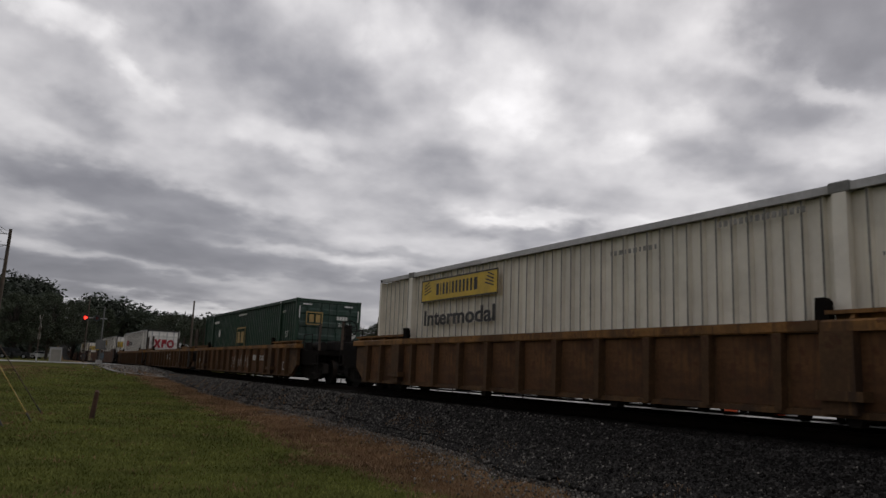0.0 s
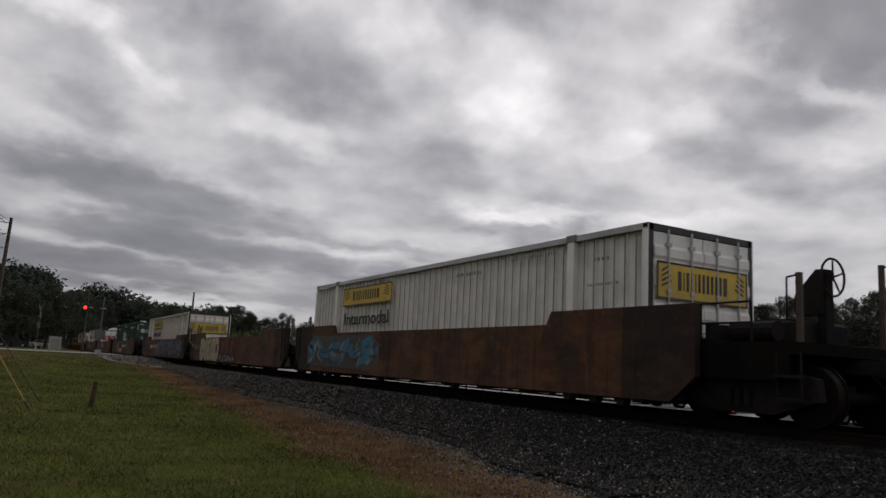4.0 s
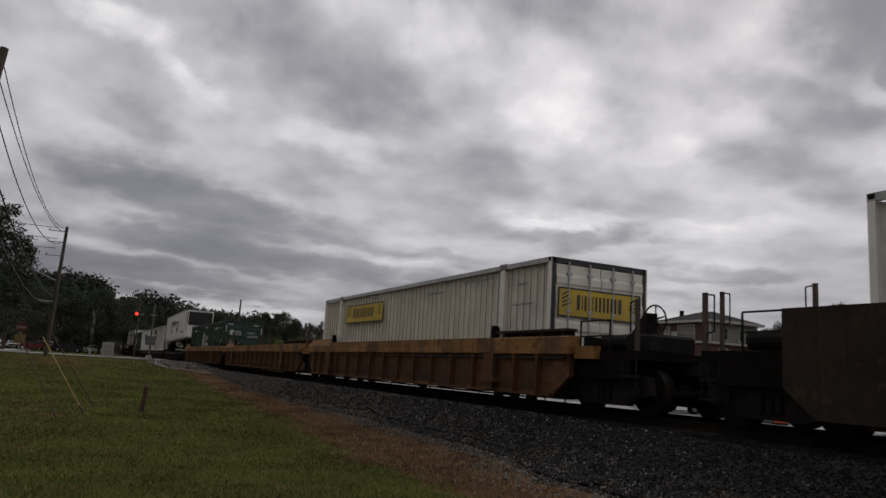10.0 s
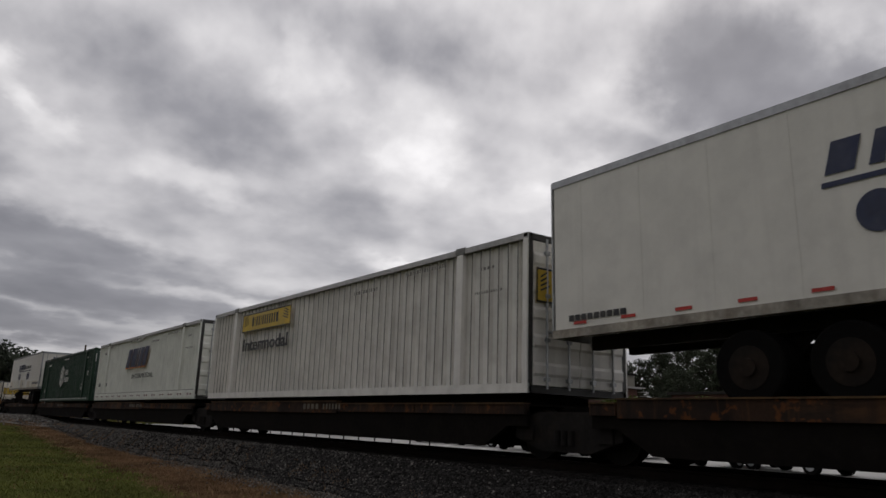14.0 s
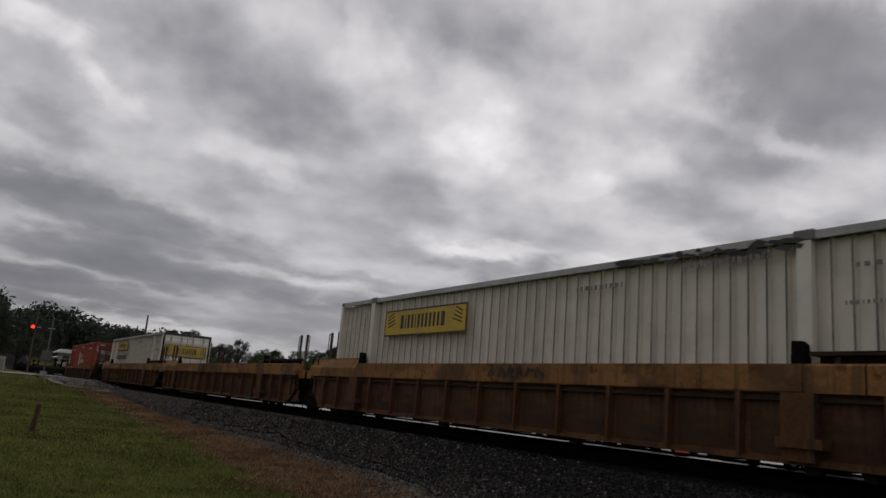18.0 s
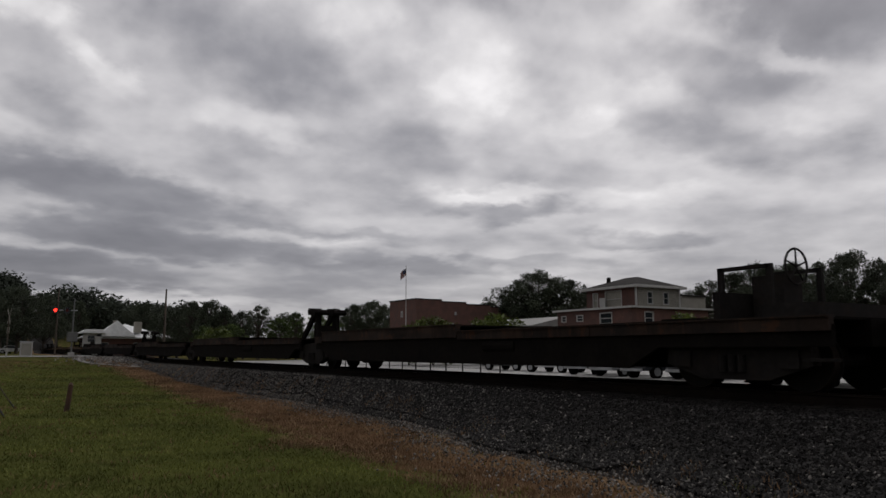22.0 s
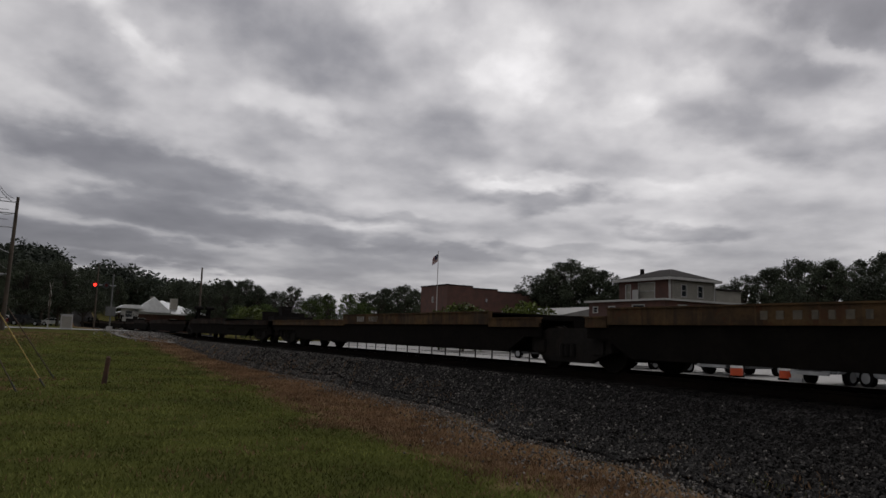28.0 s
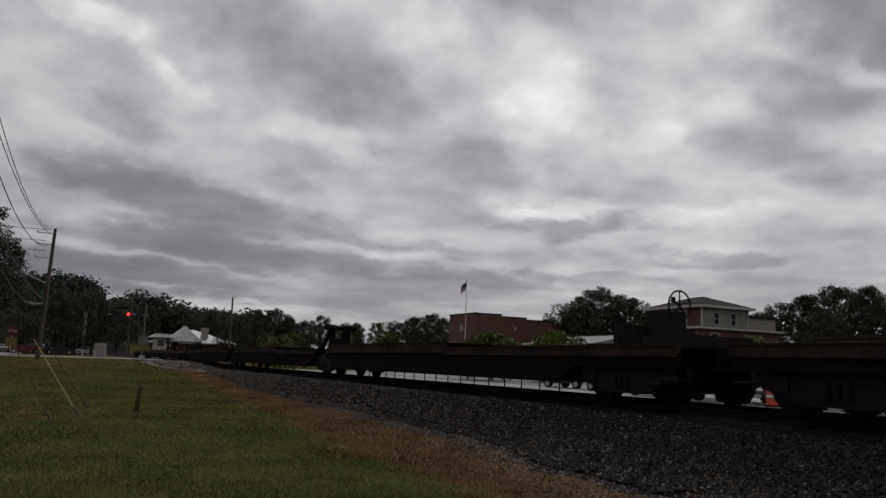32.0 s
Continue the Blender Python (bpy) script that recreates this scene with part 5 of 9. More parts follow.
def strokes(c, name, mat, x0, x1, z0, z1, n, seed, w=0.05, y=None):
    """A hand-sprayed tag: thin bent strokes and loops."""
    rg = random.Random(seed)
    y = y or (-1.66 if z0 > 1.0 else -1.545)
    st, h = (x1 - x0) / n, z1 - z0
    bm = bmesh.new()
    for i in range(n):
        a = (x0 + (i + rg.uniform(0, 0.25)) * st, z0 + rg.uniform(0, 0.25) * h)
        b = (x0 + (i + rg.uniform(0.3, 0.6)) * st, z1 - rg.uniform(0, 0.2) * h)
        e = (x0 + (i + rg.uniform(0.7, 1.1)) * st, z0 + rg.uniform(0, 0.5) * h)
        ribbon(bm, curve(rg, a, b, 0.3 * st), w, y)
        if rg.random() < 0.75:
            ribbon(bm, curve(rg, b, e, 0.5 * st), w, y - 0.0008)
        if rg.random() < 0.5:
            ribbon(bm, curve(rg, ((a[0] + b[0]) / 2, (a[1] + b[1]) / 2), (e[0], (e[1] + b[1]) / 2), 0.3 * st), w, y - 0.0016)
    tagged(part(name, bm, mat, c), kind="stuff")


def block_letters(c, mat, x0, x1, z0, z1, y=-1.535):
    """Three plain blocks where the car owner's mark stands."""
    w = (x1 - x0) / 3
    q = [rect(x0, x0 + 0.72 * w, z0, z1), rect(x0 + w, x0 + 1.72 * w, z0, z1)]
    a, m = x0 + 2 * w, (z0 + z1) / 2
    q.append([(a, z0), (a + 0.8 * w, z0), (a + 0.55 * w, m), (a + 0.8 * w, z1), (a, z1), (a + 0.25 * w, m)])
    plate(c, "owner_mark", mat, q, y)


# ---- spine car platforms ----
def spine_car(label, tail, lead, tail_how, lead_how, high, zs, hitch="fold", top_mat=None, marks="", group="spine car platforms"):
    """One platform between two trucks, x measured from its middle. high: where the raised half of the deck begins and ends;
    zs: heights of the raised and of the low deck. The tail truck is always its own, the lead truck only at a coupler."""
    c = thing("spine_car", label, "rail car", group)
    top_mat = top_mat or M_SPINE_TOP
    zh, zl = zs
    h0, h1 = high
    end0, end1 = tail + 0.75, lead - 0.75
    if tail_how == "coupler":
        end0 = tail - 1.6
    if lead_how == "coupler":
        end1 = lead + 1.6
    shallow = 0.40
    keel = 0.18 if hitch == "none" else 0.28
    low = [(end0, zl - shallow), (tail + 1.25, zl - shallow), (tail + 1.9, keel), (lead - 1.9, keel), (lead - 1.25, zl - shallow), (end1, zl - shallow)]
    bm = bmesh.new()
    prism(bm, low + [(end1, zl - 0.03), (end0, zl - 0.03)], -0.42, 0.42, "y")
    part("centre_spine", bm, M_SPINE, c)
    runs = [(h0, h1, zh, 0.30)]
    if h0 - end0 > 0.5:
        runs.append((end0, h0 - 0.03, zl, 0.20))
    if end1 - h1 > 0.5:
        runs.append((h1 + 0.03, (h1 + end1) / 2, zl, 0.20))
        runs.append(((h1 + end1) / 2 + 0.02, end1, zl, 0.20))
    for s in (-1, 1):
        bm = bmesh.new()
        prism(bm, low + [(end1, zl - 0.12), (end0, zl - 0.12)], s * 1.28 - 0.04, s * 1.28 + 0.04, "y")
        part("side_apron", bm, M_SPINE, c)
        for x0, x1, z, dep in runs:
            bm = bmesh.new()
            y0, y1 = (s * 1.38, s * 1.26) if s < 0 else (1.26, 1.38)
            box(bm, x0, x1, y0, y1, z - dep, z - 0.025)
            part("side_flange", bm, top_mat, c)
            # loaded platforms: lip coloured lighter to paint the lit top edge
            part("flange_lip", boxes((x0, x1, y0 - 0.03, y1 + 0.03, z - 0.025, z)), M_SPINE_TOP if top_mat is M_SPINE_LOAD else top_mat, c)
    for x0, x1, z, dep in runs:
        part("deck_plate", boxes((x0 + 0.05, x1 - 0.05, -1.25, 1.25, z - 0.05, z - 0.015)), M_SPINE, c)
    n = int((end1 - end0 - 2) / 1.5)
    arm = None
    for i in range(n + 1):
        x = end0 + 1 + (end1 - end0 - 2) * i / n
        if arm is None:
            bm = bmesh.new()
            prism(bm, [(-1.24, zl - 0.14), (-0.42, zl - 0.34), (0.42, zl - 0.34), (1.24, zl - 0.14), (1.24, zl - 0.06), (-1.24, zl - 0.06)], -0.08, 0.08, "x")
            arm = part("cross_arm", bm, M_SPINE, c, "", pose(x, 0, 0))
        else:
            again(arm, "cross_arm", c, pose(x, 0, 0))
    hx = lead - 1.6
    if hitch == "up":
        bm = bmesh.new()
        for s in (-0.34, 0.34):
            prism(bm, [(-0.20, 0), (0.16, 0), (0.14, 0.88), (-0.16, 0.88)], s - 0.07, s + 0.07, "y")
            prism(bm, [(-1.55, 0.0), (-1.30, 0.0), (-0.25, 0.80), (-0.45, 0.88)], s - 0.06, s + 0.06, "y")
        box(bm, -0.10, 0.10, -0.34, 0.34, 0.25, 0.45)
        h = part("hitch", bm, M_SPINE, c, "raised trailer hitch", pose(hx, 0, zl))
        for s in (-1, 1):
            bm = bmesh.new()
            y0, y1 = sorted((s * 0.12, s * 0.60))
            prism(bm, [(-0.36, 0.84), (0.30, 0.82), (0.36, 0.90), (0.30, 1.0), (0.08, 1.02), (-0.12, 0.98), (-0.28, 1.08), (-0.38, 1.0)], y0, y1, "y")
            part("hitch_head", bm, M_SPINE, h)
    elif hitch == "fold":
        bm = boxes((-1.9, 0.2, -0.42, -0.24, 0.0, 0.06), (-1.9, 0.2, 0.24, 0.42, 0.0, 0.06), (-0.3, 0.4, -0.5, 0.5, 0.0, 0.08))
        part("folded_hitch", bm, M_SPINE, c, "", pose(hx, 0, zl))
    truck(c, tail)
    for s, x, how in ((1, lead, lead_how), (-1, tail, tail_how)):
        if how == "joint":
            if s < 0:
                bm = bmesh.new()
                prism(bm, [(tail - 0.75, zl - 0.36), (tail + 0.8, zl - 0.36), (tail + 0.8, zl - 0.12), (tail - 0.75, zl - 0.20)], -0.35, 0.35, "y")
                part("articulated_joint", bm, M_SPINE, c)
            continue
        if s > 0:
            truck(c, lead)
        coupler(c, x + s * 1.2, s)
        part("end_step", boxes((min(x + s * 1.2, x + s * 1.55), max(x + s * 1.2, x + s * 1.55), -1.35, -1.05, 0.42, 0.46)), M_GRIME, c)
        if s > 0 and hitch != "none":
            part("brake_stand", boxes((x - 0.25, x + 0.28, -0.28, 0.18, zl - 0.02, zl + 0.68)), M_GRIME, c)
            part("end_bulkhead", boxes((x - 0.42, x - 0.30, -1.0, 1.0, zl - 0.02, zl + 0.42), (x + 0.30, x + 1.2, -0.9, 0.9, zl - 0.02, zl + 0.20)), M_GRIME, c)
            brake_wheel(c, x + 0.36, -0.06, zl + 0.80, 0.27)
            if "frame" in marks:
                for y in (-0.62, 0.62):
                    bm = bmesh.new()
                    for xx in (x - 0.55, x + 0.30):
                        box(bm, xx - 0.045, xx + 0.045, y - 0.03, y + 0.03, zl - 0.02, zl + 0.82)
                    box(bm, x - 0.55, x + 0.30, y - 0.03, y + 0.03, zl + 0.76, zl + 0.82)
                    part("end_rail", bm, M_GRIME, c)
    if "number" in marks:
        a = h0 + 1.2
        plate(c, "stencil_mark", M_STENCIL, bars(a, a + 0.55, zh - 0.23, zh - 0.07, [0.8, 0.8, 0.9, 0.9], 0.3), -1.384)
        lettering("970017", 0.22, M_STENCIL, c, a + 1.25, -1.384, zh - 0.23)
    if "digits" in marks:
        lettering("220151", 0.22, M_STENCIL, c, h0 + 3.8, -1.384, zh - 0.23)
        plate(c, "stencil_mark", M_STENCIL, bars(h0 + 5.6, h0 + 6.3, zh - 0.23, zh - 0.07, [0.8, 0.8, 0.9, 0.9], 0.3), -1.384)
    if "stencil" in marks:
        plate(c, "stencil_mark", M_STENCIL_DULL, bars(-0.5, 0.35, zh - 0.21, zh - 0.08, [0.8, 0.8, 0.9, 0.9], 0.6) + bars(0.6, 1.5, zh - 0.21, zh - 0.08, [0.5] * 6, 0.5), -1.384)
    if "words" in marks:
        plate(c, "stencil_mark", M_STENCIL_DULL, bars(-4.8, -3.2, zh - 0.22, zh - 0.10, [0.5, 0.5, 0.6, 0.4, 0.4, 0.5, 0.4], 0.6) + bars(-2.8, -0.7, zh - 0.22, zh - 0.10, [0.5, 0.4, 0.5, 0.5, 0.6, 0.6, 0.4, 0.5, 0.5], 0.6), -1.384)
    if "tank" in marks:
        bm = bmesh.new()
        tube(bm, (h1 + 1.0, -1.20, 0.66), (h1 + 2.1, -1.20, 0.66), 0.17, n=14)
        part("air_tank", bm, M_SPINE, c)
    return c


def loaded_hitch(c, x, z, top, s):
    """A raised hitch under a trailer's nose, braced towards the trailer's middle (s)."""
    bm = bmesh.new()
    for y in (-0.36, 0.36):
        prism(bm, [(x - 0.26, z), (x + 0.26, z), (x + 0.18, top - 0.1), (x - 0.18, top - 0.1)], y - 0.09, y + 0.09, "y")
        prism(bm, [(x + s * 1.7, z), (x + s * 1.4, z), (x + s * 0.1, top - 0.3), (x + s * 0.2, top - 0.1)], y - 0.06, y + 0.06, "y")
    box(bm, x - 0.2, x + 0.2, -0.36, 0.36, z, z + 0.45)
    h = part("hitch", bm, M_GRIME, c, "raised trailer hitch")
    part("hitch_head", boxes((x - 0.55, x + 0.55, -0.52, 0.52, top - 0.1, top)), M_GRIME, h)
    part("hitch_box", boxes((x - s * 0.75, x - s * 0.3, -0.8, -0.3, z, z + 0.55) if s < 0 else (x - 0.75, x - 0.3, -0.8, -0.3, z, z + 0.55)), M_GRIME, h)
    brake_wheel(c, x - s * 0.9, -0.7, z + 0.45, 0.24)


# ---- highway trailers ----
def trailer(label, nose, reefer):
    """A 53-foot van trailer; nose = +1 if its front leads. Origin under its middle at the floor's underside."""
    c = thing("trailer", label, "trailer", "trailers on the train")
    h, w, H = 8.08, 1.3, 2.78
    s = nose
    bm = bmesh.new()
    box(bm, -h, h, -w, w, 0.12, H)
    bmesh.ops.bevel(bm, geom=[e for e in bm.edges if abs(e.verts[0].co.z - e.verts[1].co.z) > 1], offset=0.05, segments=2, affect="EDGES")
    part("body", bm, M_TRAILER, c)
    part("top_rail", boxes((-h, h, -w - 0.02, -w + 0.02, H - 0.11, H + 0.012), (-h, h, w - 0.02, w + 0.02, H - 0.06, H + 0.012)), M_RAILGREY if not reefer else M_GALV, c)
    part("bottom_rail", boxes((-h, h, -w - 0.025, -w + 0.02, 0.0, 0.14), (-h, h, w - 0.02, w + 0.025, 0.0, 0.14)), M_BOTTOMRAIL, c)
    bm = bmesh.new()
    for i in range(13):
        x = -7.4 + i * 1.23
        box(bm, x - 0.005, x + 0.005, -w - 0.006, -w + 0.002, 0.15, H - 0.1)
    part("panel_seam", bm, M_TRAILER, c)
    part("underframe", boxes((-7.9, 7.9, -0.55, -0.42, -0.14, 0.1), (-7.9, 7.9, 0.42, 0.55, -0.14, 0.1)), M_GRIME, c)
    side = -w - 0.014

    def mark(name, mat, quads, lab=""):
        for group in ([[q] for q in quads] if name != "stencil_mark" else [quads]):
            bm = bmesh.new()
            lift = 0.005 if name == "stained_panel" else 0.0
            for q in group:
                prism(bm, q, side - 0.004 + lift, side + lift, "y")
            part(name, bm, mat, c, lab)
    for k, (x0, x1, z0, z1) in enumerate(((-3.3, 0.05, 1.52, 2.06),)):
        mark("logo_mark", M_NAVY, bars(x0, x1, z0 + 0.12, z1, [0.6, 0.3, 0.3, 0.2, 0.6, 0.6, 0.5, 0.5], 0.28, 0.12), "heavy navy block mark")
    mark("name_mark", M_DARKBAR, bars(0.25, 3.35, 1.66, 1.90, [0.45, 0.45, 0.15, 0.45, 0.45, 0.45, 0.3, 0.45, 0.02, 0.15, 0.45, 0.45], 0.36), "dark line of lettering")
    mark("underline", M_NAVY, [rect(-3.35, 3.45, 1.48, 1.55)])
    mark("round_mark", M_NAVY, round_plate(-2.72, 1.07, 0.26) + round_plate(-2.12, 1.07, 0.26) + round_plate(1.92, 1.07, 0.30) + round_plate(2.62, 1.07, 0.30), "navy disc")
    lettering("53'", 0.30, M_DARKBAR, c, 0.1, side - 0.004, 0.36)
    mark("stencil_mark", M_DARKBAR if reefer else M_NAVY, bars(5.6, 7.2, 0.62, 0.80, [1, 1, 1, 1, 0.4, 1, 1, 1, 1, 1, 1]) if reefer else bars(5.0, 7.9, 0.36, 0.52, [0.6, 0.6, 0.6, 0.1, 0.45, 0.2, 0.2, 0.2, 0.45, 0.45, 0.45, 0.45, 0.1, 0.45, 0.45, 0.6], 0.35))
    mark("stencil_mark", M_DARKBAR, bars(-7.7, -6.5, 0.26, 0.36, [1] * 9))
    rg = random.Random(14)
    if not reefer:
        for i in range(12):
            x = -7.4 + i * 1.23
            mark("stained_panel", rg.choice((M_STAIN, M_STAIN_LIGHT)), [rect(x + 0.01, x + 1.22, 0.15, rg.choice((0.62, 0.78, 0.86)))], "tan stained lower panel") if rg.random() < 0.75 else None
    if not reefer:
        mark("reflector_strip", M_DARKBAR, [rect(-7.7 + i * 0.62, -7.7 + i * 0.62 + 0.22, 0.09, 0.135) for i in range(25)])
        strokes(c, "scraped_mark", M_G_GREY, 0.95, 1.3, 0.95, 1.3, 4, 17, 0.02, side - 0.006)
    if reefer:
        mark("reflector_strip", M_REFLECT_R, [rect(-7.6 + i * 1.0, -7.6 + i * 1.0 + 0.28, 0.20, 0.25) for i in range(16)])
        bm = bmesh.new()
        prism(bm, [(0, 0.06), (0.42, 0.06), (0.50, 0.16), (0.50, 2.55), (0.42, 2.70), (0, 2.70)], -1.16, 1.16, "y")
        part("cooling_unit", bm, M_TRAILER, c, "white cooling unit on the nose", pose(h, 0, 0.05))
        bm = boxes((h + 0.47, h + 0.53, -1.08, 1.08, 1.30, 2.58))
        for i in range(11):
            box(bm, h + 0.52, h + 0.55, -1.04, 1.04, 1.35 + i * 0.11, 1.38 + i * 0.11)
        part("grille", bm, M_DARKGLASS, c, "black louvred grille")
        part("side_grille", boxes((h + 0.10, h + 0.44, -1.175, -1.16, 1.5, 2.5)), M_DARKGLASS, c)
        part("top_frame", boxes((h, h + 0.54, -1.28, -1.22, 2.72, 2.78), (h, h + 0.54, 1.20, 1.26, 2.72, 2.78), (h + 0.48, h + 0.54, -1.22, 1.20, 2.72, 2.78), (h + 0.46, h + 0.54, 1.18, 1.24, 0.1, 2.72)), M_GRIME, c)
        part("latch", boxes((h + 0.50, h + 0.53, 0.35, 0.55, 0.85, 0.97), (h + 0.12, h + 0.28, -1.18, -1.16, 0.75, 0.88)), M_DARKGLASS, c)
        part("door_seam", boxes((h + 0.495, h + 0.512, -0.01, 0.01, 0.2, 1.3)), M_GRIME, c)
    # doors and bars at the back
    e = -s * h
    bm = bmesh.new()
    for y in (-0.95, -0.35, 0.35, 0.95):
        tube(bm, (e - s * 0.05, y, 0.15), (e - s * 0.05, y, H - 0.1), 0.02, n=6)
    part("lock_bar", bm, M_GALV, c)
    part("rear_frame", boxes((min(e, e - s * 0.03), max(e, e - s * 0.03), -w, -w + 0.09, 0.0, H), (min(e, e - s * 0.03), max(e, e - s * 0.03), w - 0.09, w, 0.0, H), (min(e, e - s * 0.03), max(e, e - s * 0.03), -w, w, H - 0.14, H), (min(e, e - s * 0.03), max(e, e - s * 0.03), -w, w, 0.0, 0.16)), M_GALV, c)
    if not reefer:
        bm = bmesh.new()
        for q in bars(-0.55, 0.5, 2.28, 2.40, [1] * 7) + round_plate(-0.35, 2.12, 0.07, 12) + round_plate(-0.1, 2.12, 0.07, 12) + bars(-0.6, 0.7, 1.78, 1.86, [1] * 10):
            prism(bm, q, e - s * 0.01, e - s * 0.006, "x")
        part("door_mark", bm, M_NAVY, c)
    # wheels near the back, landing gear and kingpin plate near the nose
    tyre = bmesh.new()
    disc_y(tyre, 0, 0, -0.14, 0.14, 0.50, 24)
    bmesh.ops.bevel(tyre, geom=[ed for ed in tyre.edges if abs(ed.verts[0].co.y - ed.verts[1].co.y) < 1e-5], offset=0.03, segments=1, affect="EDGES")
    tm = to_mesh("tyre", tyre, M_RUBBER)
    rim = bmesh.new()
    disc_y(rim, 0, 0, -0.15, -0.135, 0.29, 20)
    disc_y(rim, 0, 0, -0.19, -0.15, 0.12, 12)
    rm = to_mesh("rim", rim, M_WORNRIM)
    for ax in ((-4.55, -3.25) if s > 0 else (4.75, 6.0)):
        for y in (-1.12, -0.82, 0.82, 1.12):
            o = new("tyre", tm)
            o.parent = c
            o.matrix_basis = pose(ax, y, -0.66)
            if abs(y) > 1:
                r = new("rim", rm)
                r.parent = o
                if y > 0:
                    r.matrix_basis = pose(0, 0, 0, 0, 0, 180)
        bm = bmesh.new()
        tube(bm, (ax, -0.95, -0.62), (ax, 0.95, -0.62), 0.07)
        prism(bm, [(ax - 0.5, -0.2), (ax + 0.5, -0.2), (ax + 0.2, -0.55), (ax - 0.2, -0.55)], -0.5, -0.4, "y")
        prism(bm, [(ax - 0.5, -0.2), (ax + 0.5, -0.2), (ax + 0.2, -0.55), (ax - 0.2, -0.55)], 0.4, 0.5, "y")
        part("axle", bm, M_GRIME, c)
    g = s * 4.4
    for y in (-0.75, 0.75):
        bm = bmesh.new()
        box(bm, g - 0.06, g + 0.06, y - 0.06, y + 0.06, -0.85, -0.1)
        box(bm, g - 0.13, g + 0.13, y - 0.13, y + 0.13, -0.88, -0.85)
        tube(bm, (g + s * 0.9, y * 0.8, -0.1), (g, y, -0.6), 0.03, n=6)
        part("landing_gear", bm, M_GRIME, c)
    bm = bmesh.new()
    tube(bm, (s * 2.6, -1.05, -0.42), (s * 3.6, -1.05, -0.42), 0.24 if reefer else 0.27, n=16)
    part("fuel_tank", bm, M_GALV if reefer else M_GRIME, c)
    return c


# ---- ground, track, road ----
def smooth_step(a, b, x):
    t = min(1.0, max(0.0, (x - a) / (b - a)))
    return t * t * (3 - 2 * t)


def toe(x):
    """How far the ballast reaches towards the lawn, by the place along the track."""
    return (7.75 - 0.35 * smooth_step(-22.0, -13.0, x) - 0.85 * smooth_step(-13.5, -8.0, x) - 0.15 * smooth_step(-8.0, -4.0, x)
            + 0.22 * noise.noise(Vector((x * 0.45, 3.1, 0))) + 0.20 * noise.noise(Vector((x * 1.5, 7.7, 0))))


def ground_z(x, y):
    z = 1.02 * smooth_step(-28.0, -66.0, x) if y < 12 else 0.0
    if x > -28:
        z = 0.0
    far = smooth_step(12.0, 14.0, y)
    near = (1.02 * smooth_step(28.0, 66.0, -x)) * (1 - far)
    hill = 0.0
    if y > 14:
        hill = 0.9 * smooth_step(34.0, 70.0, y)
    out = 13.0 * smooth_step(165.0, 270.0, -x) * (1 - smooth_step(-20.0, 60.0, y - 12))
    return near + hill + out + 0.03 * noise.noise(Vector((x * 0.3, y * 0.3, 0))) * (1 - far)


def ground_material():
    m = bpy.data.materials.new("lawn_and_dry_verge")
    m.use_nodes = True
    nt = m.node_tree
    n, l = nt.nodes, nt.links
    bs = n["Principled BSDF"]
    bs.inputs["Roughness"].default_value = 1.0
    bs.inputs["Specular IOR Level"].default_value = 0.0
    tex = n.new("ShaderNodeTexCoord")

    def nz(sc, det=4):
        t = n.new("ShaderNodeTexNoise")
        t.inputs["Scale"].default_value, t.inputs["Detail"].default_value = sc, det
        l.new(tex.outputs["Object"], t.inputs["Vector"])
        return t.outputs["Fac"]

    def mth(op, a, b, clamp=False):
        k = n.new("ShaderNodeMath")
        k.operation, k.use_clamp = op, clamp
        for i, v in enumerate((a, b)):
            if isinstance(v, (int, float)):
                k.inputs[i].default_value = v
            else:
                l.new(v, k.inputs[i])
        return k.outputs[0]

    def mix(f, a, b):
        x = n.new("ShaderNodeMix")
        x.data_type = "RGBA"
        for s, v in ((x.inputs[0], f), (x.inputs[6], a), (x.inputs[7], b)):
            if isinstance(v, tuple):
                s.default_value = (*v, 1)
            elif isinstance(v, (int, float)):
                s.default_value = v
            else:
                l.new(v, s)
        return x.outputs[2]

    def rng(f, lo, hi):
        r = n.new("ShaderNodeMapRange")
        r.inputs[1].default_value, r.inputs[2].default_value = lo, hi
        l.new(f, r.inputs[0])
        return r.outputs[0]
    at = n.new("ShaderNodeAttribute")
    at.attribute_name = "dryness"
    grass = mix(rng(nz(0.7, 5), 0.3, 0.7), (0.050, 0.058, 0.016), (0.082, 0.088, 0.024))
    grass = mix(mth("MULTIPLY", rng(nz(2.6, 5), 0.5, 0.75), 0.45), grass, (0.140, 0.118, 0.046))
    grass = mix(mth("MULTIPLY", rng(nz(60, 2), 0.45, 0.75), 0.45), grass, (0.022, 0.034, 0.010))
    dry = mix(rng(nz(1.5, 5), 0.3, 0.7), (0.150, 0.096, 0.054), (0.255, 0.170, 0.102))
    dry = mix(mth("MULTIPLY", rng(nz(50, 2), 0.45, 0.7), 0.5), dry, (0.08, 0.052, 0.026))
    f = rng(mth("ADD", at.outputs["Fac"], mth("MULTIPLY", mth("SUBTRACT", nz(1.3, 6), 0.5), 1.5)), 0.25, 0.80)
    l.new(mix(f, grass, dry), bs.inputs["Base Color"])
    b = n.new("ShaderNodeBump")
    b.inputs["Strength"].default_value, b.inputs["Distance"].default_value = 0.6, 0.03
    l.new(nz(45, 4), b.inputs["Height"])
    l.new(b.outputs[0], bs.inputs["Normal"])
    return m


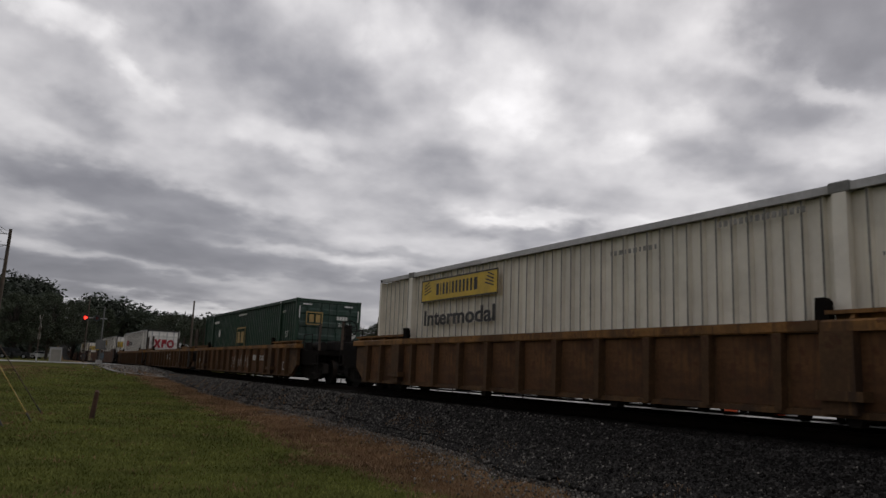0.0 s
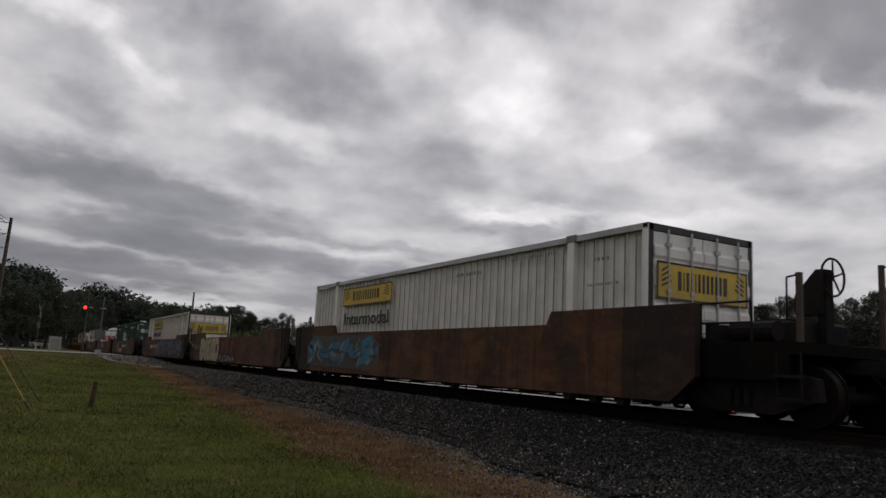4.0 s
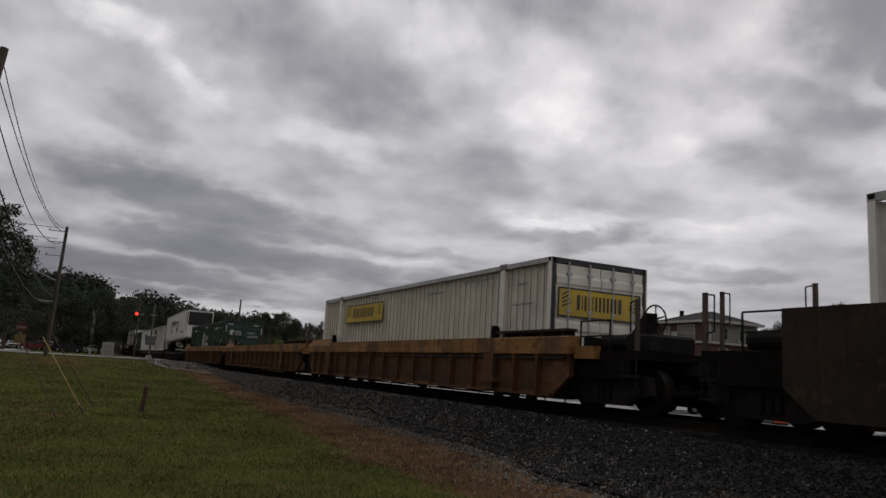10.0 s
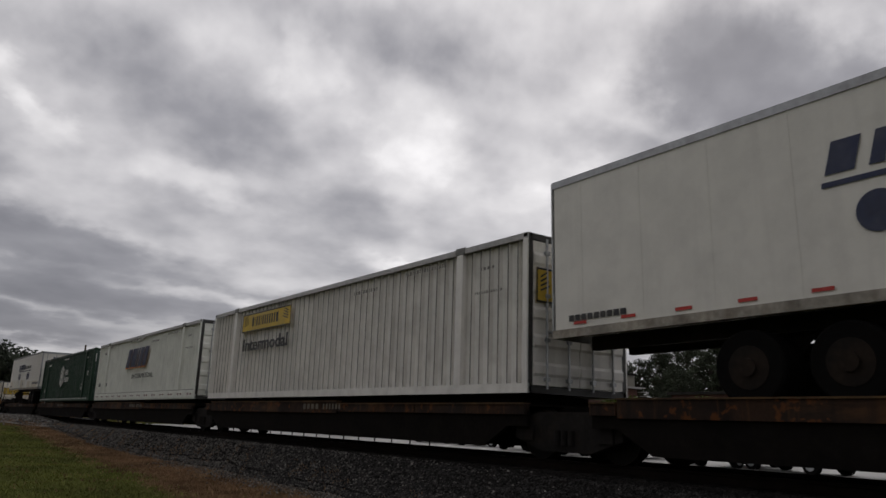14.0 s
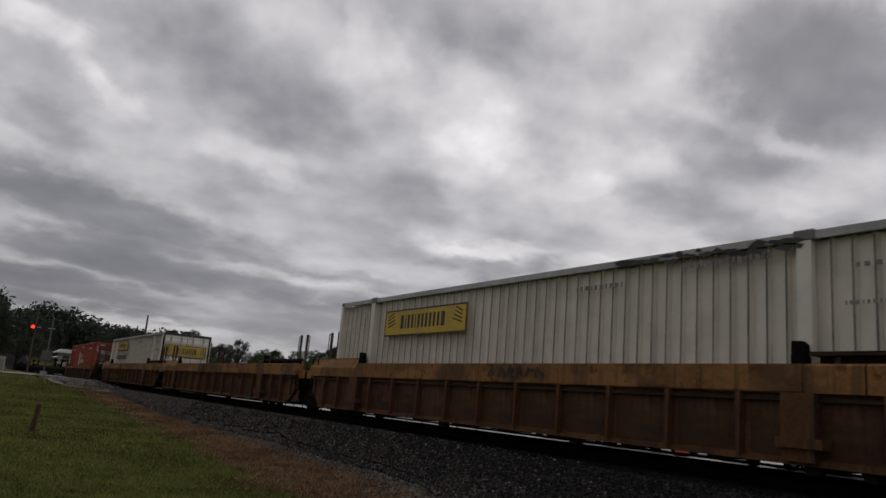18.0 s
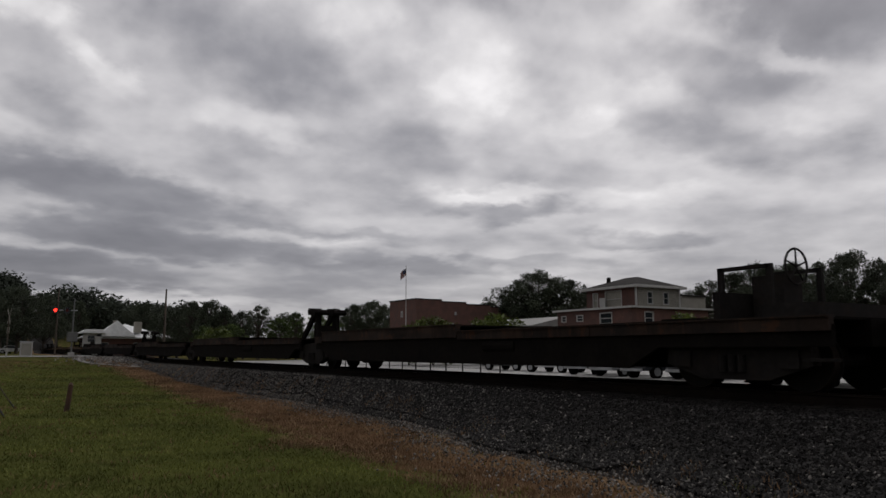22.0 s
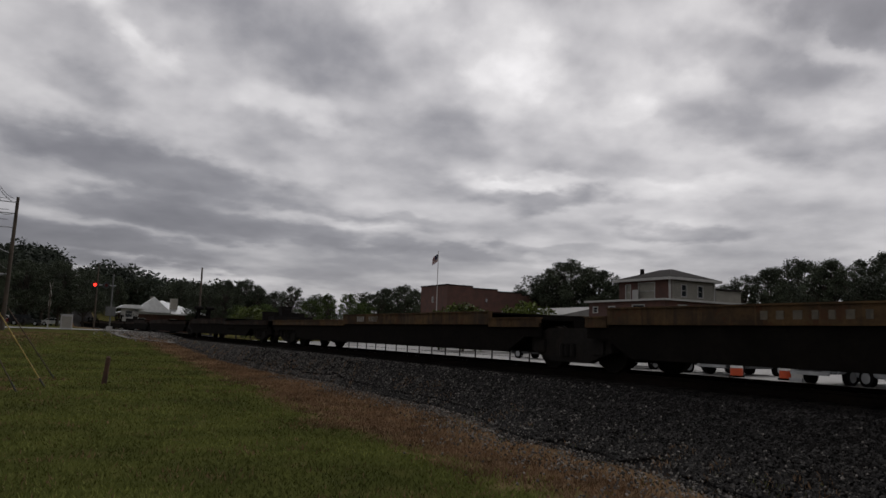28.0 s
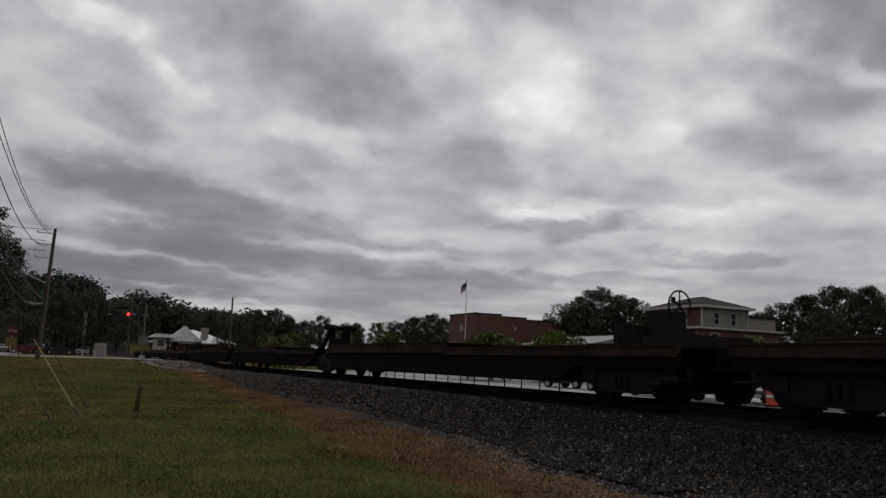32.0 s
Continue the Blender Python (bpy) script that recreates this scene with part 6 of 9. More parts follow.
def sheet(name, xs, ys, zf, mat, attr=None):
    """One sheet of ground on a grid of stations."""
    me = bpy.data.meshes.new(name)
    verts = [(x, y, zf(x, y)) for x in xs for y in ys]
    k = len(ys)
    faces = [(i * k + j, (i + 1) * k + j, (i + 1) * k + j + 1, i * k + j + 1) for i in range(len(xs) - 1) for j in range(k - 1)]
    me.from_pydata(verts, [], faces)
    me.materials.append(mat)
    for p in me.polygons:
        p.use_smooth = True
    if attr:
        a = me.attributes.new(attr[0], "FLOAT", "POINT")
        a.data.foreach_set("value", [attr[1](x, y) for x, y, z in verts])
    return new(name, me)


def stations(*runs):
    out = []
    for a, b, st in runs:
        n = max(1, round((b - a) / st))
        out += [a + (b - a) * i / n for i in range(n)]
    return out + [runs[-1][1]]


def dryness(x, y):
    if y > 12:
        return 0.35
    t = 6.0 - 1.40 * smooth_step(-32, -10, x) - 0.1 * smooth_step(-10, -5, x) + 0.45 * noise.noise(Vector((x * 0.25, 1.3, 0))) + 0.3 * noise.noise(Vector((x * 0.8, 4.3, 0)))
    worn = 0.34 * max(0.0, 1 - math.hypot((x + 22) / 7.0, (y + 0.8) / 2.2)) + 0.3 * max(0.0, 1 - math.hypot((x + 50) / 14.0, (y + 1) / 4.0))
    return 0.95 * smooth_step(t - 0.9, t + 0.9, y) + 0.25 * smooth_step(40, 58, -x) + worn


GX = stations((-1500, -400, 110), (-400, -90, 10), (-90, -30, 2.0), (-30, 8, 0.4), (8, 60, 4), (60, 600, 60))
GY = stations((-700, -60, 64), (-60, -12, 4), (-12, 8, 0.4), (8, 14, 1.0), (14, 80, 3), (80, 800, 60))
ground = tagged(sheet("ground", GX, GY, ground_z, ground_material(), ("dryness", dryness)),
                "mown green lawn with a dry brown verge along the track", "ground", kind="structure")

# ballast bed with a worn shoulder
BX = stations((-420, -60, 12), (-60, 12, 0.5), (12, 80, 6))


def bed(x, k):
    t = toe(x)
    g = ground_z(x, 7)
    prof = [(t - 0.55, g - 0.07), (t + 0.05, g + 0.03), (8.35, 0.70), (8.7, 0.76), (11.9, 0.76), (12.3, 0.68), (13.6, 0.05), (13.8, -0.05)]
    y, z = prof[k]
    return (x, y, max(z, g + 0.03 if 0 < k < 6 else z) + 0.02 * noise.noise(Vector((x * 1.7, y * 2, 4))))


me = bpy.data.meshes.new("ballast_bed")
bv = [bed(x, k) for x in BX for k in range(8)]
me.from_pydata(bv, [], [(i * 8 + k, (i + 1) * 8 + k, (i + 1) * 8 + k + 1, i * 8 + k + 1) for i in range(len(BX) - 1) for k in range(7)])
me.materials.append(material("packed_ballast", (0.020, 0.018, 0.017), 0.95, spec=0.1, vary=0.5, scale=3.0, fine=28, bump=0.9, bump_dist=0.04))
ballast = tagged(new("ballast_bed", me), "crushed grey stone ballast bed under the track", "ballast", kind="structure")


def stones(name, count, spots, mat, label, size):
    """Loose angular stones, joined."""
    rg = random.Random(5 + count)
    base = [Vector(v) for v in ((1, 0, 0), (-1, 0, 0), (0, 1, 0), (0, -1, 0), (0, 0, 1), (0, 0, -1), (0.6, 0.6, 0.5), (-0.6, -0.5, 0.6))]
    tris = [(4, 6, 2), (4, 0, 6), (0, 2, 6), (4, 2, 1), (4, 1, 7), (7, 1, 3), (4, 7, 3), (4, 3, 0), (5, 2, 0), (5, 1, 2), (5, 3, 1), (5, 0, 3)]
    vs, fs = [], []
    for i in range(count):
        x, y, z = spots(rg)
        s = size * rg.uniform(0.55, 1.35)
        rot = Euler((rg.uniform(0, 6.3), rg.uniform(0, 6.3), rg.uniform(0, 6.3))).to_matrix()
        o = len(vs)
        sx, sy, sz = s * rg.uniform(0.7, 1.2), s * rg.uniform(0.6, 1.0), s * rg.uniform(0.5, 0.9)
        for b in base:
            p = rot @ Vector((b.x * sx, b.y * sy, b.z * sz))
            vs.append((x + p.x, y + p.y, z + p.z * 0.9))
        fs += [(a + o, b + o, c + o) for a, b, c in tris]
    me = bpy.data.meshes.new(name)
    me.from_pydata(vs, [], fs)
    me.materials.append(mat)
    return tagged(new(name, me), label, "stones", kind="stuff")


def slope_z(x, y):
    """The height of the ballast's shoulder."""
    t, g = toe(x), ground_z(x, 7)
    if y < t:
        return ground_z(x, y) + 0.012
    return g + 0.04 + (0.66 - g) * min(1, (y - t) / (8.35 - t)) + (0.05 * smooth_step(8.35, 8.7, y)) + 0.012


def bed_spot(rg):
    x = -2.0 - 18 * rg.random() ** 1.2
    t = toe(x)
    low = t - 0.15 + 0.45 * noise.noise(Vector((x * 1.1, 5.5, 0)))
    y = low + (8.5 - low) * rg.random() ** 1.15
    return x, y, slope_z(x, y)


def far_bed_spot(rg):
    x = -rg.triangular(8.0, 64.0, 22.0)
    t = toe(x)
    y = t - 0.2 + (8.9 - t) * rg.random()
    return x, y, slope_z(x, y)


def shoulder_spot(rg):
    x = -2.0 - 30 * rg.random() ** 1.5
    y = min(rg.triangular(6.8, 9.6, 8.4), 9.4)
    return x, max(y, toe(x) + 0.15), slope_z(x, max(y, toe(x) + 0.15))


def toe_spot(rg):
    x = -2 - 22 * rg.random() ** 1.2
    t = toe(x)
    y = t + rg.gauss(0.0, 0.50 + 0.30 * smooth_step(-14.0, -6.0, x))
    g = ground_z(x, 7)
    return x, y, (ground_z(x, y) + 0.035 if y < t else g + 0.06 + (0.65 - g) * min(1, (y - t) / (8.35 - t)))


def stone_mat(name, col, rough=0.85, spec=0.14):
    m = material(name, col, rough, spec=spec, vary=0.4, scale=5, fine=40, bump=0.2)
    nt = m.node_tree
    bs = [q for q in nt.nodes if q.type == "BSDF_PRINCIPLED"][0]
    src = bs.inputs["Base Color"].links[0].from_socket
    geo = nt.nodes.new("ShaderNodeNewGeometry")
    hs = nt.nodes.new("ShaderNodeHueSaturation")
    mr = nt.nodes.new("ShaderNodeMapRange")
    mr.inputs[3].default_value, mr.inputs[4].default_value = 0.35, 2.3
    nt.links.new(geo.outputs["Random Per Island"], mr.inputs[0])
    nt.links.new(mr.outputs[0], hs.inputs["Value"])
    nt.links.new(src, hs.inputs["Color"])
    nt.links.new(hs.outputs[0], bs.inputs["Base Color"])
    return m


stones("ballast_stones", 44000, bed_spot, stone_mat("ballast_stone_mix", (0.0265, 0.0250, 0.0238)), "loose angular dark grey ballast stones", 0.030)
stones("dusty_ballast_stones", 26000, far_bed_spot, stone_mat("far_stone_mix", (0.090, 0.084, 0.077)), "paler ballast stones towards the crossing", 0.034)
# upper stones near-black: the train's shade is put into their colour
stones("sooty_stones", 70000, shoulder_spot, stone_mat("shaded_stone_mix", (0.011, 0.010, 0.0095), 0.92, 0.08), "ballast stones coloured near-black for the shade beside the train", 0.029)
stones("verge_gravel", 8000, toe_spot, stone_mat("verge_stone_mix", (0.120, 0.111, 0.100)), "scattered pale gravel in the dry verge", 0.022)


def crossing_spot(rg):
    a = rg.gauss(0, 1), rg.gauss(0, 1)
    x, y = -58 + a[0] * 4.0, 7.2 + a[1] * 1.2
    return x, min(y, 9.0), ground_z(x, y) + 0.05


stones("crossing_gravel", 1200, crossing_spot, stone_mat("pale_crossing_stone", (0.15, 0.14, 0.128)), "pale washed gravel beside the crossing", 0.06)
me = bpy.data.meshes.new("gravel_patch")
pv = [(-57 + 9 * math.cos(a) * (1 + 0.15 * math.sin(3 * a)), 6.9 + 1.9 * math.sin(a)) for a in [2 * math.pi * i / 36 for i in range(36)]]
me.from_pydata([(x, y, ground_z(x, y) + 0.04) for x, y in pv], [], [tuple(range(36))])
me.materials.append(material("pale_gravel_patch", (0.17, 0.16, 0.145), 0.9, vary=0.3, scale=1.2, fine=25, bump=0.5))
tagged(new("gravel_patch", me), "pale gravel wash-out at the edge of the road", "gravel", kind="structure")

# rails
RAIL = [(-0.07, 0.0), (0.07, 0.0), (0.07, 0.012), (0.012, 0.03), (0.012, 0.125), (0.036, 0.14), (0.036, 0.172), (-0.036, 0.172), (-0.036, 0.14), (-0.012, 0.125), (-0.012, 0.03), (-0.07, 0.012)]
for s in (-1, 1):
    yr = TRACK_Y + s * 0.7525
    bm = bmesh.new()
    prism(bm, [(yr + a, RAIL_Z - 0.172 + b) for a, b in RAIL], -420, 80, "x")
    rail = tagged(part("rail", bm, M_RAILSIDE), "rusty steel rail", "rail", "rails of the track", "structure")
    part("rail_head", boxes((-420, 80, yr - 0.030, yr + 0.030, RAIL_Z - 0.004, RAIL_Z)), M_STEEL, rail, "polished running surface")
tie_bm = bmesh.new()
box(tie_bm, -0.11, 0.11, -1.3, 1.3, -0.10, 0.06)
bmesh.ops.bevel(tie_bm, geom=tie_bm.edges[:], offset=0.012, segments=1, affect="EDGES")
tie_me = to_mesh("tie", tie_bm, M_TIE)
track = thing("track_ties", "creosoted wooden ties of the track", "railway ties", kind="structure")
rgt = random.Random(9)
for i in range(120):
    again(new("tie", tie_me), "tie", track, pose(-54 + i * 0.53, TRACK_Y + rgt.uniform(-0.03, 0.03), 0.725, 0, 0, rgt.uniform(-1, 1)))
for o in [q for q in bpy.data.objects if q.name.startswith("tie") and q.parent is None and q.type == "MESH"]:
    bpy.data.objects.remove(o)

# grass blades
def blades(name, count, mat, label, dry):
    rg = random.Random(77 + dry)
    vs, fs = [], []
    while len(fs) < count:
        u = rg.random()
        x = 7 - 64 * u ** 1.3
        y = rg.uniform(-14, toe(x) + 0.6)
        r = math.hypot(x, y)
        if rg.random() > min(1, (7.0 / max(r, 5)) ** 1.1) * (1.0 if y > -0.45 * abs(x) - 1.0 and x < -2 else 0.3):
            continue
        dv = dryness(x, y) + 0.45 * noise.noise(Vector((x * 0.9, y * 0.9, 2))) + 0.35 * noise.noise(Vector((x * 2.7, y * 2.7, 5))) + rg.gauss(0, 0.20)
        if (dv > 0.5) != bool(dry):
            continue
        # bare gravelly ground at the outer edge
        if dry and rg.random() < 0.85 * smooth_step(toe(x) - 1.5, toe(x) - 0.2, y + 0.5 * noise.noise(Vector((x * 1.9, y * 1.9, 8)))) * smooth_step(-20, -9, x):
            continue
        if y > toe(x) and noise.noise(Vector((x * 1.6, y * 1.6, 3))) < 0.12:
            continue
        z = ground_z(x, y) if y < toe(x) else slope_z(x, y)
        hgt = rg.uniform(0.025, 0.06) * (1.15 if dry else 1.0)
        a = rg.uniform(0, 6.283)
        w = rg.uniform(0.003, 0.006) * (1 + r / 9)
        dx, dy = math.cos(a) * w, math.sin(a) * w
        lx, ly = rg.gauss(0, 0.03), rg.gauss(0, 0.03)
        o = len(vs)
        vs += [(x - dx, y - dy, z - 0.01), (x + dx, y + dy, z - 0.01), (x + lx, y + ly, z + hgt)]
        fs.append((o, o + 1, o + 2))
    me = bpy.data.meshes.new(name)
    me.from_pydata(vs, [], fs)
    me.materials.append(mat)
    return tagged(new(name, me), label, "grass", kind="stuff")


blades("lawn_grass", 210000, M_BLADE, "short mown green grass blades", 0)
blades("dry_grass", 70000, M_BLADE_DRY, "dry brown grass along the ballast", 1)
# paved yard and street beyond the track, crossing road
def slab(name, x0, x1, y0, y1, z, mat, label, category):
    xs = stations((x0, x1, max(2, (x1 - x0) / 20)))
    ys = stations((y0, y1, max(2, (y1 - y0) / 12)))
    return tagged(sheet(name, xs, ys, lambda x, y: ground_z(x, y) + z, mat), label, category, kind="structure")


slab("road", -140, 60, 15.5, 27.0, 0.045, M_CONC, "pale wet street beside the track", "road")
slab("pavement", -110, 60, 27.0, 48.0, 0.06, M_YARD, "grey wet parking yard in front of the shops", "pavement")
slab("road", -84, -67, -60, 8.3, 0.05, M_YARD, "pale wet road up to the level crossing", "road")
slab("road", -140, -78, -30, -6, 0.05, M_CONC, "pale street running past the crossing", "road")


# ---- crossing, poles, signs ----
def gz(x, y):
    return ground_z(x, y)


def crossing_signal(x, y, label):
    z = gz(x, y)
    c = thing("crossing_signal", label, "signal", at=pose(x, y, z))
    bm = bmesh.new()
    tube(bm, (0, 0, 0.3), (0, 0, 5.25), 0.075, 0.065, 12)
    part("mast", bm, M_POSTGREY, c)
    bm = bmesh.new()
    prism(bm, [(-0.45, -0.45), (0.45, -0.45), (0.45, 0.45), (-0.45, 0.45)], -0.2, 0.12, "z")
    prism(bm, [(-0.25, -0.25), (0.25, -0.25), (0.25, 0.25), (-0.25, 0.25)], 0.12, 0.4, "z")
    part("base", bm, M_CONC, c, "concrete base")
    bm = boxes((-0.22, 0.22, -0.42, 0.42, 1.35, 2.2))
    bmesh.ops.bevel(bm, geom=bm.edges[:], offset=0.03, segments=1, affect="EDGES")
    part("junction_box", bm, M_POSTGREY, c)
    part("arm", boxes((-0.05, 0.05, -1.75, 0.3, 4.12, 4.20)), M_GALV, c)
    for yy, lit in ((-1.5, True), (-0.55, False)):
        bm = bmesh.new()
        n = 20
        prism(bm, [(yy + 0.30 * math.cos(2 * math.pi * i / n), 4.15 + 0.30 * math.sin(2 * math.pi * i / n)) for i in range(n)], 0.06, 0.10, "x")
        h = part("lamp_head", bm, M_DARKGLASS, c, "black round target")
        bm = bmesh.new()
        prism(bm, [(yy + 0.14 * math.cos(2 * math.pi * i / n), 4.15 + 0.14 * math.sin(2 * math.pi * i / n)) for i in range(n)], 0.10, 0.14, "x")
        part("lens", bm, M_LAMPRED if lit else M_LENSDARK, h, "lit red lens" if lit else "dark red lens")
        bm = bmesh.new()
        for i in range(9):
            a, b = math.pi * i / 9, math.pi * (i + 1) / 9
            for r in (0.2,):
                va = [(yy + r * math.cos(a), 4.15 + r * math.sin(a)), (yy + r * math.cos(b), 4.15 + r * math.sin(b))]
                q = [bm.verts.new((0.10, *va[0])), bm.verts.new((0.10, *va[1])), bm.verts.new((0.42, *va[1])), bm.verts.new((0.42, *va[0]))]
                bm.faces.new(q)
        part("hood", bm, M_DARKGLASS, h)
    return c


crossing_signal(-74.7, 6.15, "galvanised crossing signal mast with one lit red lamp")

bm = bmesh.new()
box(bm, -0.55, 0.55, -0.5, 0.5, 0.0, 1.35)
bmesh.ops.bevel(bm, geom=bm.edges[:], offset=0.04, segments=2, affect="EDGES")
cab = tagged(part("relay_cabinet", bm, M_TRIM, None, "", pose(-78, 2.7, gz(-78, 2.7) - 0.02)), "pale metal relay cabinet beside the crossing", "cabinet")
part("cabinet_door", boxes((0.55, 0.57, -0.4, 0.4, 0.15, 1.2)), M_SIDING, cab)
part("cabinet_lid", boxes((-0.6, 0.6, -0.55, 0.55, 1.35, 1.41)), M_GALV, cab)


def wood_pole(x, y, top, r, label, lean=(0, 0)):
    z = gz(x, y)
    c = thing("utility_pole", label, "utility pole", at=pose(x, y, z))
    bm = bmesh.new()
    tube(bm, (0, 0, -0.5), (lean[0], lean[1], top - z), r, r * 0.62, 12)
    part("pole", bm, M_WOODPOLE, c)
    return c


pole_a = wood_pole(-60, -1.9, 10.3, 0.17, "leaning wooden utility pole with small side arms", (0.3, 0.20))
for zz in (9.0, 8.2, 7.2, 3.9):
    bm = bmesh.new()
    tube(bm, (0.2, 0.15, zz), (0.1, -0.95, zz + 0.02), 0.035, n=6)
    arm = part("side_arm", bm, M_GALV, pole_a)
    bm = bmesh.new()
    tube(bm, (0.1, -0.9, zz), (0.1, -0.9, zz + 0.16), 0.05, 0.03, 8)
    part("insulator", bm, M_G_GREY, arm)
bm = bmesh.new()
tube(bm, (0.1, 0.2, 5.3), (0.2, -1.4, 6.0), 0.03, n=6)
prism(bm, [(-1.4, 5.95), (-1.95, 6.12), (-1.95, 6.2), (-1.4, 6.08)], 0.1, 0.35, "x")
part("street_light_arm", bm, M_GALV, pole_a)
wood_pole(-85, 16.0, 8.25, 0.14, "plain wooden pole beyond the track")
wood_pole(-98, 6.35, 8.8, 0.11, "slender bare pole beyond the crossing")
wood_pole(-26, -4.3, 10.7, 0.20, "tall wooden pole holding bundled cables", (0.1, 1.1))
wood_pole(-24.6, -5.4, 9.6, 0.16, "wooden pole anchored by guy wires")


def cable(name, p, q, sag, r, label, mat=None):
    bm = bmesh.new()
    p, q = Vector(p), Vector(q)
    pts = []
    for i in range(17):
        t = i / 16
        v = p.lerp(q, t)
        v.z -= sag * 4 * t * (1 - t)
        pts.append(v)
    rings = []
    for i, v in enumerate(pts):
        d = (pts[min(i + 1, 16)] - pts[max(i - 1, 0)]).normalized()
        u = d.cross(Vector((0, 0, 1))).normalized()
        w = d.cross(u)
        rings.append([bm.verts.new(v + (u * math.cos(2 * math.pi * k / 5) + w * math.sin(2 * math.pi * k / 5)) * r) for k in range(5)])
    for a, b in zip(rings, rings[1:]):
        for k in range(5):
            bm.faces.new((a[k], a[(k + 1) % 5], b[(k + 1) % 5], b[k]))
    return tagged(part(name, bm, mat or M_WIRE), label, "cable", "overhead cables")


for za, zb, sag, r in ((10.2, 10.6, 1.2, 0.018), (9.9, 9.9, 0.9, 0.018), (9.1, 9.0, 1.4, 0.022), (5.2, 7.6, 0.9, 0.03), (4.9, 6.4, 1.3, 0.035)):
    cable("overhead_cable", (-59.8, -1.95, za), (-26, -3.3, zb), sag, r, "black overhead cable strung between poles")
for za, dz in ((10.2, 2.3), (9.4, 1.8), (8.7, 1.4), (5.2, 0.6), (4.9, 0.4)):
    cable("overhead_cable", (-60, -2.2, za), (-55, -45, za + dz), 0.8, 0.02, "black overhead cable leading off over the road")
cable("overhead_cable", (-26, -3.4, 10.5), (-4, -14.0, 9.5), 0.8, 0.02, "black overhead cable leading past the lawn")


def guy(x, y, label):
    top = Vector((-24.6, -5.3, 8.8))
    b = Vector((x, y, gz(x, y)))
    c = thing("guy_wire", label, "guy wire", "guy wires")
    d = (top - b).normalized()
    bm = bmesh.new()
    tube(bm, b, top, 0.005, n=5)
    part("wire", bm, M_WIRE, c)
    bm = bmesh.new()
    tube(bm, b + d * 0.10, b + d * 2.3, 0.013, n=8)
    part("guard", bm, M_YGUARD if 0 < y < 0.5 else M_POST, c, "yellow plastic guard")
    bm = bmesh.new()
    tube(bm, b - d * 0.2, b + d * 0.25, 0.02, n=6)
    part("anchor_rod", bm, M_WIRE, c)


guy(-18.75, -0.2, "guy wire with a weathered guard, anchored in worn grass")
guy(-20.0, 0.36, "guy wire with a yellow plastic guard, anchored in the lawn")
guy(-23.0, 0.63, "guy wire with a faded guard, anchored in the lawn")

bm = bmesh.new()
tube(bm, (0, 0, -0.2), (0.10, 0.07, 0.68), 0.065, 0.055, 10)
for v in bm.verts:
    v.co.z += 0.03 * math.sin(v.co.x * 40) if v.co.z > 0.3 else 0
tagged(part("wooden_post", bm, material("rotten_brown_wood", (0.085, 0.044, 0.030), 0.95, vary=0.45, fine=25), None, "", pose(-20.8, 1.68, gz(-20.8, 1.68))), "short weathered wooden stub post in the lawn", "post")

sx, sy = -70.0, 1.05
sg = thing("crossbuck_sign", "crossing sign on a post, seen edge on, with a white base", "sign", at=pose(sx, sy, gz(sx, sy)))
bm = bmesh.new()
box(bm, -0.05, 0.05, -0.05, 0.05, 0, 3.5)
part("post", bm, M_WOODPOLE, sg)
part("post_sleeve", boxes((-0.06, 0.06, -0.06, 0.06, 0.0, 0.75)), M_TRIM, sg, "white sleeve")
for s in (-1, 1):
    bm = bmesh.new()
    prism(bm, [(-0.42, -0.55 * s - 0.09), (-0.36, -0.55 * s + 0.09), (0.42, 0.55 * s + 0.09), (0.36, 0.55 * s - 0.09)], -0.012 + 0.014 * s, 0.012 + 0.014 * s, "y")
    part("sign_blade", bm, M_SIDING, sg, "pale crossed blade", pose(0, 0, 3.3, 0, 0, 16))
part("small_plate", boxes((-0.03, 0.03, -0.10, 0.10, 1.9, 2.4)), M_SIDING, sg)

st = thing("stop_sign", "red octagonal stop sign over a yellow plate on a post", "sign", at=pose(-62, -3.75, gz(-62, -3.75)))
part("post", boxes((-0.03, 0.03, -0.03, 0.03, 0, 2.2)), M_GALV, st)
bm = bmesh.new()
prism(bm, [(0.38 * math.cos(math.pi * (i + 0.5) / 4), 1.9 + 0.38 * math.sin(math.pi * (i + 0.5) / 4)) for i in range(8)], 0.03, 0.05, "x")
part("sign_plate", bm, M_SIGNRED, st, "red octagonal plate")
lettering("STOP", 0.26, M_PALE, st, 0.056, 0.0, 1.81, "end")
part("lower_plate", boxes((0.03, 0.05, -0.36, 0.36, 0.75, 1.42)), M_SIGNYEL, st, "yellow plate")

